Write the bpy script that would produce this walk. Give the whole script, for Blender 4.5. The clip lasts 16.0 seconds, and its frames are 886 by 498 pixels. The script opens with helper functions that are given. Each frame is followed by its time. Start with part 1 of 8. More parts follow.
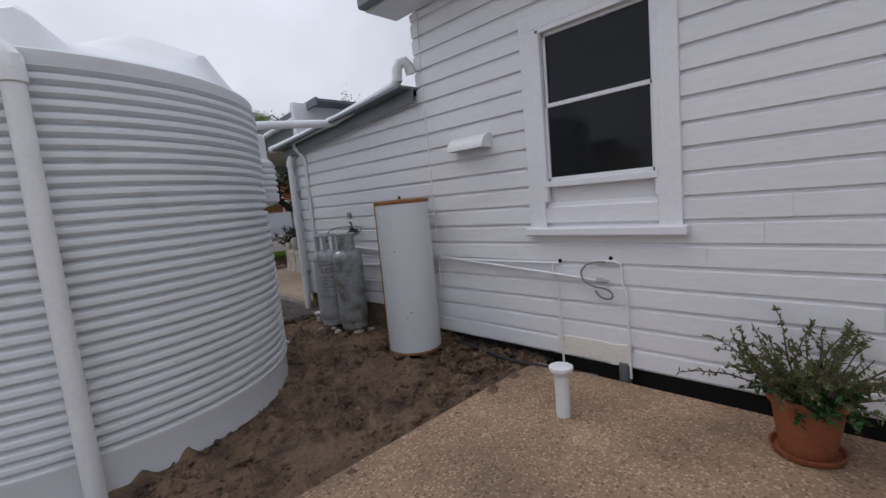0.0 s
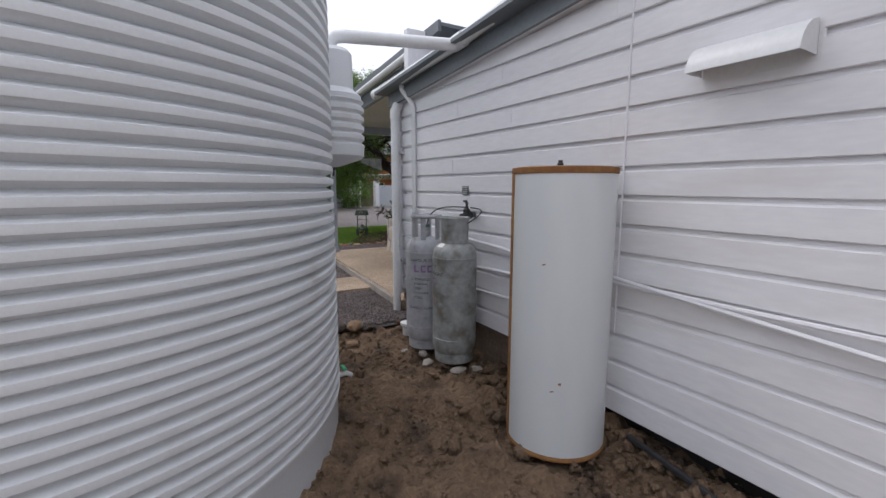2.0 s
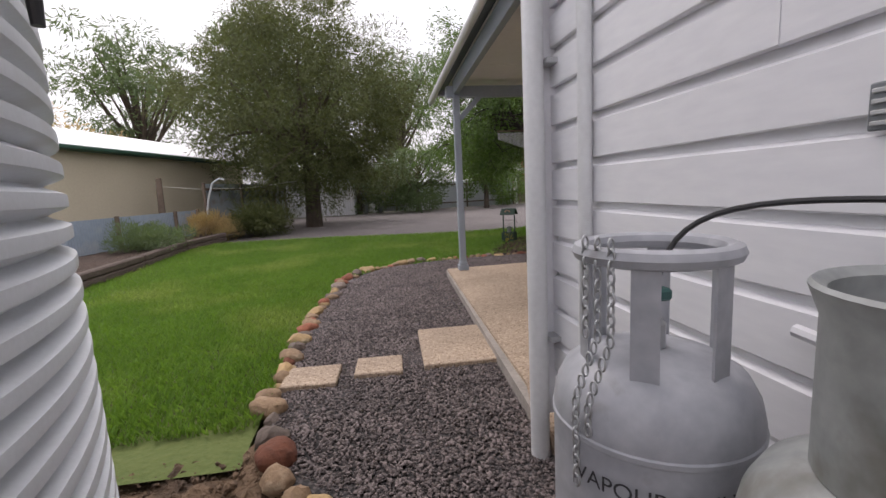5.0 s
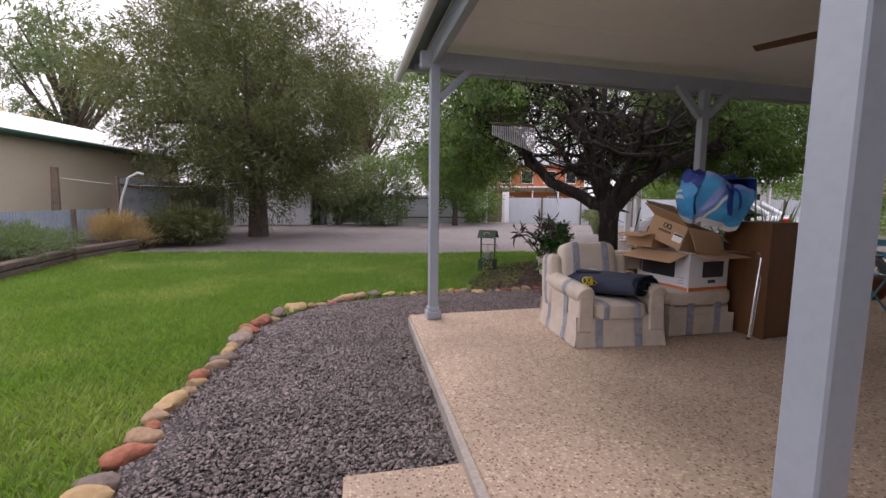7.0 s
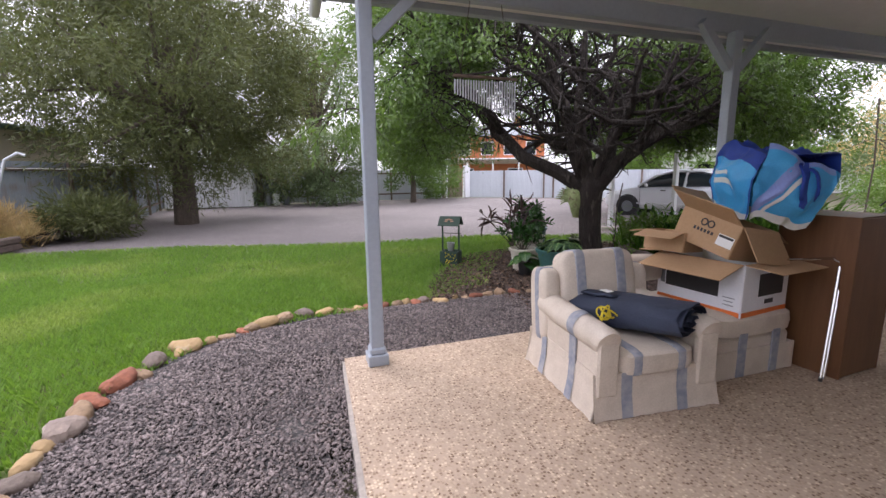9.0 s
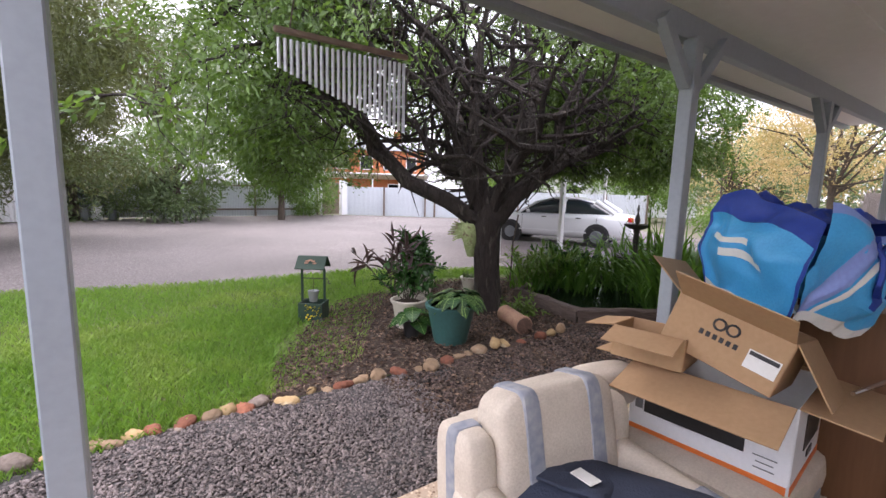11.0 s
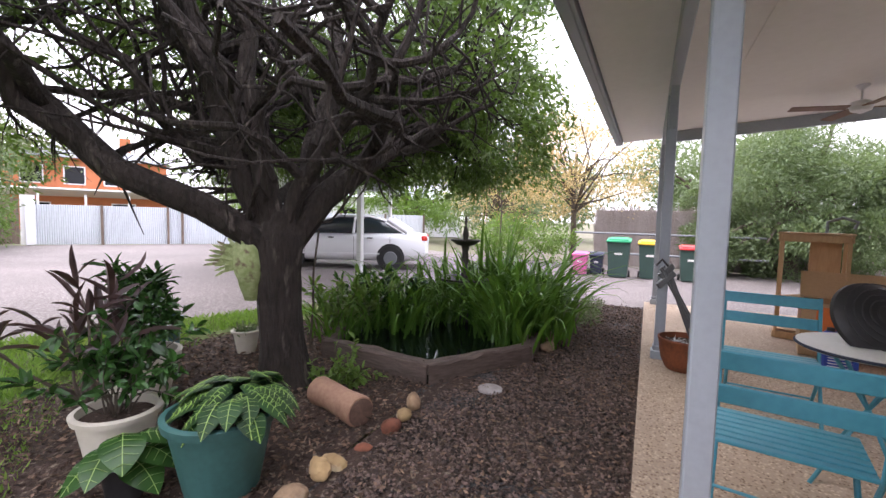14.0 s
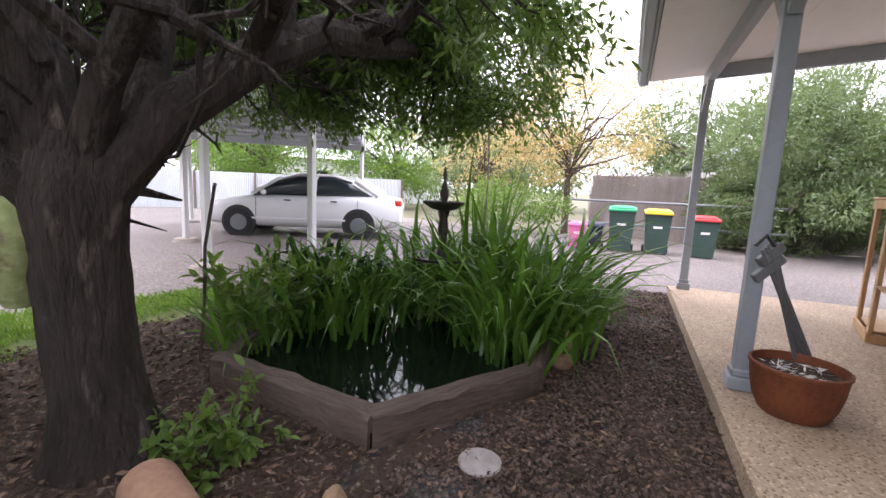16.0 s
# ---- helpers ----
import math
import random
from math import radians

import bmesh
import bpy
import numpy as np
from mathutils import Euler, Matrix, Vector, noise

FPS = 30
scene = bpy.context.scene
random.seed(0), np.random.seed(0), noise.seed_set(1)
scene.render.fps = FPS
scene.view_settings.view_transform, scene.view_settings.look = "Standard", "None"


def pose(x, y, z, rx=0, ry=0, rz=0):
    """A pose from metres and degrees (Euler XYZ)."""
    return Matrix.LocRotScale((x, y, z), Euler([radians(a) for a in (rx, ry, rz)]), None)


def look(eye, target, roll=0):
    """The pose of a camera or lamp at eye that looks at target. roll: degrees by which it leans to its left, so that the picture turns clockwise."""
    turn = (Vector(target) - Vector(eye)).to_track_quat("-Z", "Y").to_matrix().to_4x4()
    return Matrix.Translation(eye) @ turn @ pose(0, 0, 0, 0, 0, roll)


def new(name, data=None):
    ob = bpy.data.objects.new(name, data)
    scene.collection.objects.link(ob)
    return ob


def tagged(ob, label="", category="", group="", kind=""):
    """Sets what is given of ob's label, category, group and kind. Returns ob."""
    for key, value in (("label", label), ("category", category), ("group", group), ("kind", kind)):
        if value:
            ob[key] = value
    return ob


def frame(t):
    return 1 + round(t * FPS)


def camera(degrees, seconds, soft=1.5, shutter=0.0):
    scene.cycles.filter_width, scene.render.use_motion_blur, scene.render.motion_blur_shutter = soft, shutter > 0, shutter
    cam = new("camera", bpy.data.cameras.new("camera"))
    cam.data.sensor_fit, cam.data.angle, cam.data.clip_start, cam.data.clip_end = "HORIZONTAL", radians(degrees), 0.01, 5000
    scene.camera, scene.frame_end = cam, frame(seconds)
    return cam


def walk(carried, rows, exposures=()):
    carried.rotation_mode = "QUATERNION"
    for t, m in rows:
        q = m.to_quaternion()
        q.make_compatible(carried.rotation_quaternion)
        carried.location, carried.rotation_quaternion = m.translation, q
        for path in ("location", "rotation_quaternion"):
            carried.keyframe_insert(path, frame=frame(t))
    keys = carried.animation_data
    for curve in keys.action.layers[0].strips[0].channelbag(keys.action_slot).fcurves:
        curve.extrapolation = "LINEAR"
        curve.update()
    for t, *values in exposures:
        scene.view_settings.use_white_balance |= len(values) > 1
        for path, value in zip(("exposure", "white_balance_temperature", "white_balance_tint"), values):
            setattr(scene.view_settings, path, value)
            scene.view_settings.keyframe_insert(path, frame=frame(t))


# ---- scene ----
cam = camera(91.0, 16.0)
PATH = [
    (0, (-0.188, 0.751, 1.601), (1.213, 2.159, 1.366), -5.3),
    (0.5, (0.05, 1.16, 1.516), (1.368, 2.644, 1.272), -4.6),
    (1, (0.375, 1.62, 1.538), (1.564, 3.199, 1.237), -3.5),
    (1.5, (0.626, 2.101, 1.581), (1.708, 3.757, 1.282), 1.9),
    (2, (0.969, 2.556, 1.504), (1.977, 4.26, 1.221), 0.1),
    (2.5, (1.287, 3.099, 1.431), (2.215, 4.849, 1.157), -2.9),
    (3, (1.532, 3.561, 1.369), (2.448, 5.301, 1.004), -3.6),
    (3.5, (1.806, 4.001, 1.333), (2.697, 5.747, 0.938), -2.4),
    (4, (2.007, 4.467, 1.341), (2.816, 6.257, 0.966), -2.4),
    (4.5, (2.18, 4.908, 1.345), (2.674, 6.821, 1.034), -4.8),
    (4.7, (2.269, 5.085, 1.356), (2.582, 7.039, 1.069), -3.2),
    (6.8, (2.636, 7.268, 1.406), (3.125, 9.192, 1.165), 1.2),
    (7, (2.713, 7.404, 1.334), (3.203, 9.331, 1.115), 0.6),
    (7.5, (2.778, 7.779, 1.374), (3.258, 9.707, 1.145), -1.1),
    (8, (2.847, 8.156, 1.361), (3.258, 10.095, 1.098), -1.6),
    (8.2, (2.921, 8.307, 1.385), (3.455, 10.207, 1.062), -2.8),
    (10.3, (3.684, 9.573, 1.542), (4.479, 11.375, 1.19), 2.1),
    (10.5, (3.788, 9.758, 1.566), (4.723, 11.494, 1.235), 3.1),
    (11, (3.924, 10.205, 1.642), (5.067, 11.824, 1.366), 1.6),
    (11.5, (4.12, 10.597, 1.617), (5.375, 12.13, 1.347), -1.3),
    (12, (4.261, 10.97, 1.591), (5.561, 12.468, 1.338), -2.3),
    (12.5, (4.4, 11.308, 1.553), (5.782, 12.73, 1.293), -3.2),
    (13, (4.607, 11.574, 1.483), (6.065, 12.936, 1.343), -2.7),
    (13.5, (4.862, 11.788, 1.434), (6.48, 12.957, 1.304), -1.1),
    (14, (5.137, 11.916, 1.43), (6.942, 12.767, 1.289), 1.4),
    (14.5, (5.504, 12.038, 1.468), (7.338, 12.828, 1.345), 1.8),
    (15, (5.888, 12.243, 1.363), (7.727, 13.017, 1.23), 1.4),
    (15.5, (6.288, 12.466, 1.297), (8.121, 13.229, 1.052), 1.1),
    (16, (6.699, 12.518, 1.293), (8.526, 13.282, 1.01), 2.4),
]
LIGHTING = [(0, -0.55, 6200, 12), (1, -0.2, 6200, 12), (2.5, 0.0, 6450, 13), (3.5, 0.22, 6600, 16), (4.5, 0.22, 6750, 16), (6.8, 0.38, 6650, 24), (7.0, 0.52, 6650, 24), (7.5, 0.72, 6600, 22), (8.2, 0.86, 6500, 22), (10.5, 1.42, 6150, 16), (11, 1.45, 6400, 20), (12.5, 1.6, 6400, 24), (13.5, 1.68, 6400, 22), (14.5, 1.7, 6400, 20), (16, 1.78, 6450, 20)]
walk(cam, [(t, look(eye, target, roll)) for t, eye, target, roll in PATH], LIGHTING)

# ---- exposure and light ----
world = bpy.data.worlds.new("overcast_sky")
scene.world = world
world.use_nodes = True
wn, wl = world.node_tree.nodes, world.node_tree.links
wn.clear()
w_out = wn.new("ShaderNodeOutputWorld")
w_bg = wn.new("ShaderNodeBackground")
w_sky = wn.new("ShaderNodeTexSky")
w_sky.sky_type = "NISHITA"
w_sky.sun_disc = False
w_sky.sun_elevation, w_sky.sun_rotation = radians(54), radians(336)
w_sky.dust_density, w_sky.air_density = 6.0, 1.0
w_co = wn.new("ShaderNodeTexCoord")
w_sep = wn.new("ShaderNodeSeparateXYZ")
w_ramp = wn.new("ShaderNodeValToRGB")          # overcast: zenith brighter than horizon
w_ramp.color_ramp.elements[0].position, w_ramp.color_ramp.elements[0].color = 0.0, (9.0, 9.15, 9.7, 1)
w_ramp.color_ramp.elements[1].position, w_ramp.color_ramp.elements[1].color = 1.0, (17.0, 17.4, 18.6, 1)
w_noise = wn.new("ShaderNodeTexNoise")
w_noise.inputs["Scale"].default_value, w_noise.inputs["Detail"].default_value = 2.2, 6
w_nr = wn.new("ShaderNodeMapRange")
w_nr.inputs["From Min"].default_value, w_nr.inputs["From Max"].default_value = 0.3, 0.7
w_nr.inputs["To Min"].default_value, w_nr.inputs["To Max"].default_value = 0.78, 1.2
w_mul = wn.new("ShaderNodeVectorMath")
w_mul.operation = "SCALE"
w_mix = wn.new("ShaderNodeMix")
w_mix.data_type = "RGBA"
w_mix.inputs["Factor"].default_value = 0.85
wl.new(w_co.outputs["Generated"], w_sep.inputs[0])
wl.new(w_sep.outputs["Z"], w_ramp.inputs[0])
wl.new(w_co.outputs["Generated"], w_noise.inputs["Vector"])
wl.new(w_noise.outputs["Fac"], w_nr.inputs["Value"])
wl.new(w_ramp.outputs["Color"], w_mul.inputs[0])
wl.new(w_nr.outputs["Result"], w_mul.inputs["Scale"])
wl.new(w_sky.outputs["Color"], w_mix.inputs["A"])
wl.new(w_mul.outputs["Vector"], w_mix.inputs["B"])
wl.new(w_mix.outputs["Result"], w_bg.inputs["Color"])
w_bg.inputs["Strength"].default_value = 0.1
wl.new(w_bg.outputs[0], w_out.inputs[0])

sun_data = bpy.data.lights.new("sun", "SUN")
sun_data.energy, sun_data.angle, sun_data.color = 0.6, radians(25), (1.0, 0.96, 0.9)
sun = new("sun", sun_data)
sun.matrix_world = look((0, 0, 20), (5, -11, 3))


# ---- materials ----
def mat(name, base, other=None, rough=0.6, metal=0.0, fine=60.0, coarse=3.0, mix=0.5, bump=0.0, dist=0.01, rand=0.0, spec=0.5, island=0.0, third=None, third_scale=1.0, third_lo=0.55, third_hi=0.7, stretch=None):
    """A painted, grown or worn surface: two colours mixed by grain and patches, a third in stains."""
    m = bpy.data.materials.new(name)
    m.use_nodes = True
    n, l = m.node_tree.nodes, m.node_tree.links
    b = n["Principled BSDF"]
    b.inputs["Roughness"].default_value, b.inputs["Metallic"].default_value = rough, metal
    b.inputs["Specular IOR Level"].default_value = spec
    other = other or tuple(c * 0.8 for c in base)
    co = n.new("ShaderNodeTexCoord")
    vec = co.outputs["Object"]
    if stretch:
        mp = n.new("ShaderNodeMapping")
        mp.inputs["Scale"].default_value = stretch
        l.new(vec, mp.inputs["Vector"])
        vec = mp.outputs["Vector"]
    t1, t2 = n.new("ShaderNodeTexNoise"), n.new("ShaderNodeTexNoise")
    t1.inputs["Scale"].default_value, t1.inputs["Detail"].default_value = fine, 4
    t2.inputs["Scale"].default_value, t2.inputs["Detail"].default_value = coarse, 5
    l.new(vec, t1.inputs["Vector"]), l.new(vec, t2.inputs["Vector"])
    ad = n.new("ShaderNodeMath")
    ad.operation = "ADD"
    l.new(t1.outputs["Fac"], ad.inputs[0]), l.new(t2.outputs["Fac"], ad.inputs[1])
    mr = n.new("ShaderNodeMapRange")
    mr.inputs["From Min"].default_value, mr.inputs["From Max"].default_value = 0.7, 1.3
    mr.inputs["To Min"].default_value, mr.inputs["To Max"].default_value = mix - 0.5, mix + 0.5
    mr.clamp = True
    l.new(ad.outputs[0], mr.inputs["Value"])
    mx = n.new("ShaderNodeMix")
    mx.data_type = "RGBA"
    mx.inputs["A"].default_value, mx.inputs["B"].default_value = (*base, 1), (*other, 1)
    l.new(mr.outputs["Result"], mx.inputs["Factor"])
    col = mx.outputs["Result"]
    if third:
        t3 = n.new("ShaderNodeTexNoise")
        t3.inputs["Scale"].default_value, t3.inputs["Detail"].default_value = third_scale, 6
        l.new(vec, t3.inputs["Vector"])
        r3 = n.new("ShaderNodeMapRange")
        r3.inputs["From Min"].default_value, r3.inputs["From Max"].default_value = third_lo, third_hi
        l.new(t3.outputs["Fac"], r3.inputs["Value"])
        m3 = n.new("ShaderNodeMix")
        m3.data_type = "RGBA"
        m3.inputs["B"].default_value = (*third, 1)
        l.new(r3.outputs["Result"], m3.inputs["Factor"]), l.new(col, m3.inputs["A"])
        col = m3.outputs["Result"]
    if rand or island:
        if rand:
            src = n.new("ShaderNodeObjectInfo").outputs["Random"]
        else:
            src = n.new("ShaderNodeNewGeometry").outputs["Random Per Island"]
        rr = n.new("ShaderNodeMapRange")
        rr.inputs["To Min"].default_value, rr.inputs["To Max"].default_value = 1 - max(rand, island), 1 + max(rand, island)
        l.new(src, rr.inputs["Value"])
        hv = n.new("ShaderNodeHueSaturation")
        l.new(rr.outputs["Result"], hv.inputs["Value"]), l.new(col, hv.inputs["Color"])
        col = hv.outputs["Color"]
    l.new(col, b.inputs["Base Color"])
    if bump:
        bp = n.new("ShaderNodeBump")
        bp.inputs["Strength"].default_value, bp.inputs["Distance"].default_value = bump, dist
        l.new(ad.outputs[0], bp.inputs["Height"]), l.new(bp.outputs["Normal"], b.inputs["Normal"])
    return m


def speckle(name, ground, stone_a, stone_b, scale, rough=0.85, bump=0.6, dist=0.01, coarse=0.8, dark=0.6, edge=0.35):
    """Pebbles of many colours bound in a ground colour: exposed aggregate or packed gravel."""
    m = bpy.data.materials.new(name)
    m.use_nodes = True
    n, l = m.node_tree.nodes, m.node_tree.links
    b = n["Principled BSDF"]
    b.inputs["Roughness"].default_value = rough
    co = n.new("ShaderNodeTexCoord")
    v = n.new("ShaderNodeTexVoronoi")
    v.inputs["Scale"].default_value = scale
    l.new(co.outputs["Object"], v.inputs["Vector"])
    sp = n.new("ShaderNodeSeparateColor")
    l.new(v.outputs["Color"], sp.inputs[0])
    m1 = n.new("ShaderNodeMix")
    m1.data_type = "RGBA"
    m1.inputs["A"].default_value, m1.inputs["B"].default_value = (*stone_a, 1), (*stone_b, 1)
    l.new(sp.outputs[0], m1.inputs["Factor"])
    mr = n.new("ShaderNodeMapRange")
    mr.inputs["From Min"].default_value, mr.inputs["From Max"].default_value = edge, edge + 0.25
    l.new(v.outputs["Distance"], mr.inputs["Value"])
    m2 = n.new("ShaderNodeMix")
    m2.data_type = "RGBA"
    m2.inputs["B"].default_value = (*ground, 1)
    l.new(mr.outputs["Result"], m2.inputs["Factor"]), l.new(m1.outputs["Result"], m2.inputs["A"])
    t = n.new("ShaderNodeTexNoise")
    t.inputs["Scale"].default_value, t.inputs["Detail"].default_value = coarse, 7
    l.new(co.outputs["Object"], t.inputs["Vector"])
    r2 = n.new("ShaderNodeMapRange")
    r2.inputs["From Min"].default_value, r2.inputs["From Max"].default_value = 0.3, 0.7
    r2.inputs["To Min"].default_value, r2.inputs["To Max"].default_value = dark, 1.15
    l.new(t.outputs["Fac"], r2.inputs["Value"])
    hv = n.new("ShaderNodeHueSaturation")
    l.new(r2.outputs["Result"], hv.inputs["Value"]), l.new(m2.outputs["Result"], hv.inputs["Color"])
    l.new(hv.outputs["Color"], b.inputs["Base Color"])
    bp = n.new("ShaderNodeBump")
    bp.invert = True
    bp.inputs["Strength"].default_value, bp.inputs["Distance"].default_value = bump, dist
    l.new(v.outputs["Distance"], bp.inputs["Height"]), l.new(bp.outputs["Normal"], b.inputs["Normal"])
    return m


def leafy(name, a, c, trans=0.35, rough=0.45, island=0.35, rand=0.0, third=None):
    m = mat(name, a, c, rough=rough, fine=8, coarse=0.9, island=island, rand=rand, spec=0.35, third=third, third_scale=0.55, third_lo=0.5, third_hi=0.68)
    n, l = m.node_tree.nodes, m.node_tree.links
    b = n["Principled BSDF"]
    tr = n.new("ShaderNodeBsdfTranslucent")
    tr.inputs["Color"].default_value = (min(1, c[0] * 1.7), min(1, c[1] * 1.8), c[2] * 0.9, 1)
    ms = n.new("ShaderNodeMixShader")
    ms.inputs[0].default_value = trans
    l.new(b.outputs[0], ms.inputs[1]), l.new(tr.outputs[0], ms.inputs[2])
    l.new(ms.outputs[0], n["Material Output"].inputs["Surface"])
    return m


WHITE = mat("white_weatherboard_paint", (0.80, 0.80, 0.82), (0.72, 0.72, 0.75), rough=0.5, fine=25, coarse=1.2, bump=0.12, dist=0.004, third=(0.62, 0.60, 0.57), third_scale=1.7, third_lo=0.62, third_hi=0.85, stretch=(1, 0.35, 1.6))
TRIMW = mat("white_trim_paint", (0.80, 0.80, 0.83), (0.73, 0.73, 0.76), rough=0.42, fine=30, coarse=2, bump=0.06, dist=0.003)
TANKM = mat("pale_grey_polyethylene", (0.71, 0.735, 0.76), (0.65, 0.675, 0.695), rough=0.5, fine=90, coarse=1.3, bump=0.05, dist=0.003, third=(0.52, 0.52, 0.5), third_scale=2.5, third_lo=0.62, third_hi=0.8)
PVC = mat("white_pvc", (0.76, 0.77, 0.78), (0.68, 0.69, 0.7), rough=0.38, fine=40, coarse=3)
DIRT = mat("bare_dirt", (0.12, 0.076, 0.046), (0.22, 0.145, 0.09), rough=0.95, fine=28, coarse=2.2, bump=1.0, dist=0.05, third=(0.045, 0.03, 0.022), third_scale=3.5, third_lo=0.5, third_hi=0.7)
GRAVEL = speckle("dark_crushed_rock", (0.03, 0.027, 0.027), (0.07, 0.062, 0.062), (0.14, 0.12, 0.115), 45)
CHIP = mat("gravel_chip", (0.12, 0.1, 0.097), (0.22, 0.18, 0.17), rough=0.85, fine=60, coarse=3, island=0.5)
CHIP2 = mat("brown_path_chip", (0.055, 0.036, 0.03), (0.135, 0.095, 0.08), rough=0.9, fine=60, coarse=5, island=0.9)
DRIVE = speckle("driveway_gravel", (0.13, 0.11, 0.105), (0.17, 0.15, 0.148), (0.27, 0.24, 0.23), 30, coarse=0.25, dark=0.75)
AGG = speckle("exposed_aggregate_concrete", (0.41, 0.315, 0.235), (0.15, 0.09, 0.055), (0.64, 0.51, 0.37), 62, bump=0.5, dist=0.005, coarse=0.9, dark=0.75, edge=0.33)
# Darker, redder aggregate than AGG, for the back paving.
AGGB = speckle("darker_exposed_aggregate", (0.31, 0.205, 0.13), (0.13, 0.07, 0.035), (0.58, 0.42, 0.28), 52, bump=0.7, dist=0.006, coarse=1.6, dark=0.6, edge=0.33)
CONC = mat("concrete_edge", (0.40, 0.36, 0.32), (0.27, 0.245, 0.22), rough=0.9, fine=40, coarse=4, bump=0.4, dist=0.01)
SOIL = mat("lawn_soil", (0.085, 0.125, 0.03), (0.13, 0.16, 0.045), rough=0.95, fine=22, coarse=0.7, bump=0.6, dist=0.03, third=(0.15, 0.13, 0.06), third_scale=0.9, third_lo=0.56, third_hi=0.75)
MULCH = mat("leaf_litter_mulch", (0.034, 0.02, 0.014), (0.07, 0.041, 0.029), rough=0.95, fine=45, coarse=2.2, bump=0.9, dist=0.03, third=(0.2, 0.16, 0.12), third_scale=26, third_lo=0.58, third_hi=0.66)
GROUND = mat("distant_ground", (0.17, 0.145, 0.11), (0.12, 0.13, 0.06), rough=0.95, fine=6, coarse=0.15, bump=0.3, dist=0.05)
BLUEGREY = mat("blue_grey_paint", (0.34, 0.38, 0.43), (0.30, 0.335, 0.38), rough=0.4, fine=35, coarse=2, bump=0.05, dist=0.003)
ROOFG = mat("grey_steel_roof", (0.17, 0.19, 0.21), (0.14, 0.155, 0.17), rough=0.42, fine=40, coarse=1.5, metal=0.2)
CEILM = mat("cream_ceiling_paint", (0.84, 0.825, 0.80), (0.79, 0.775, 0.745), rough=0.6, fine=12, coarse=0.8)
GALV = mat("galvanised_steel", (0.52, 0.53, 0.54), (0.40, 0.41, 0.42), rough=0.45, metal=0.7, fine=18, coarse=4)
CYLG = mat("grey_cylinder_paint", (0.36, 0.375, 0.37), (0.2, 0.215, 0.21), rough=0.5, fine=25, coarse=7, bump=0.15, dist=0.003, third=(0.15, 0.13, 0.10), third_scale=7, third_lo=0.52, third_hi=0.72)
CYLS = mat("silver_cylinder_paint", (0.46, 0.47, 0.5), (0.32, 0.33, 0.36), rough=0.45, fine=25, coarse=7, bump=0.08, dist=0.003, third=(0.2, 0.18, 0.16), third_scale=6, third_lo=0.64, third_hi=0.75)
ENAMEL = mat("white_enamel_sheet", (0.64, 0.67, 0.68), (0.60, 0.63, 0.645), rough=0.3, fine=8, coarse=1.5, third=(0.5, 0.44, 0.33), third_scale=3, third_lo=0.68, third_hi=0.85, stretch=(1, 1, 0.25))
RUST = mat("rust", (0.30, 0.15, 0.045), (0.20, 0.085, 0.03), rough=0.8, fine=40, coarse=6, bump=0.3, dist=0.004)
BLACK = mat("black_plastic", (0.02, 0.02, 0.022), (0.03, 0.03, 0.032), rough=0.45, fine=60, coarse=4)
RUBBER = mat("tyre_rubber", (0.018, 0.018, 0.018), (0.03, 0.03, 0.03), rough=0.8)
TERRA = mat("terracotta", (0.27, 0.085, 0.032), (0.17, 0.052, 0.022), rough=0.7, fine=40, coarse=4, bump=0.15, dist=0.004, third=(0.5, 0.36, 0.27), third_scale=5, third_lo=0.62, third_hi=0.8)
RUSTPOT = mat("rusty_tub", (0.22, 0.066, 0.022), (0.12, 0.036, 0.016), rough=0.75, fine=40, coarse=5, bump=0.2, dist=0.004)
TIMBER = mat("weathered_timber", (0.20, 0.15, 0.115), (0.12, 0.085, 0.065), rough=0.85, fine=30, coarse=4, bump=0.5, dist=0.012, stretch=(1, 1, 1))
SLEEPER = mat("weathered_sleeper", (0.135, 0.1, 0.082), (0.06, 0.042, 0.034), rough=0.85, fine=14, coarse=3, bump=0.7, dist=0.015, stretch=(0.6, 4, 4))
CRATEW = mat("bare_pine", (0.52, 0.34, 0.19), (0.42, 0.26, 0.13), rough=0.7, fine=18, coarse=3, bump=0.1, dist=0.004, stretch=(3, 3, 0.5))
BROWNW = mat("brown_laminate", (0.17, 0.08, 0.036), (0.13, 0.058, 0.025), rough=0.45, fine=14, coarse=3, stretch=(4, 4, 0.4))
BARK = mat("dark_bark", (0.042, 0.031, 0.026), (0.014, 0.01, 0.008), rough=0.95, fine=26, coarse=7, bump=1.0, dist=0.05, stretch=(1.6, 1.6, 0.4), third=(0.10, 0.082, 0.07), third_scale=9, third_lo=0.6, third_hi=0.72)
BARK2 = mat("grey_bark", (0.11, 0.085, 0.065), (0.05, 0.038, 0.03), rough=0.95, fine=20, coarse=3, bump=0.8, dist=0.03)
VEIN = mat("pale_leaf_vein", (0.25, 0.40, 0.09), (0.18, 0.30, 0.07), rough=0.5)
LIDM = mat("weathered_lid_plastic", (0.42, 0.39, 0.38), (0.3, 0.27, 0.26), rough=0.7, fine=30, coarse=12)
LOGEND = mat("sawn_log_end", (0.17, 0.10, 0.07), (0.10, 0.06, 0.045), rough=0.9, fine=40, coarse=12, bump=0.5, dist=0.008)
LOGW = mat("cut_log_wood", (0.40, 0.24, 0.155), (0.27, 0.15, 0.10), rough=0.8, fine=30, coarse=5, bump=0.3, dist=0.008)
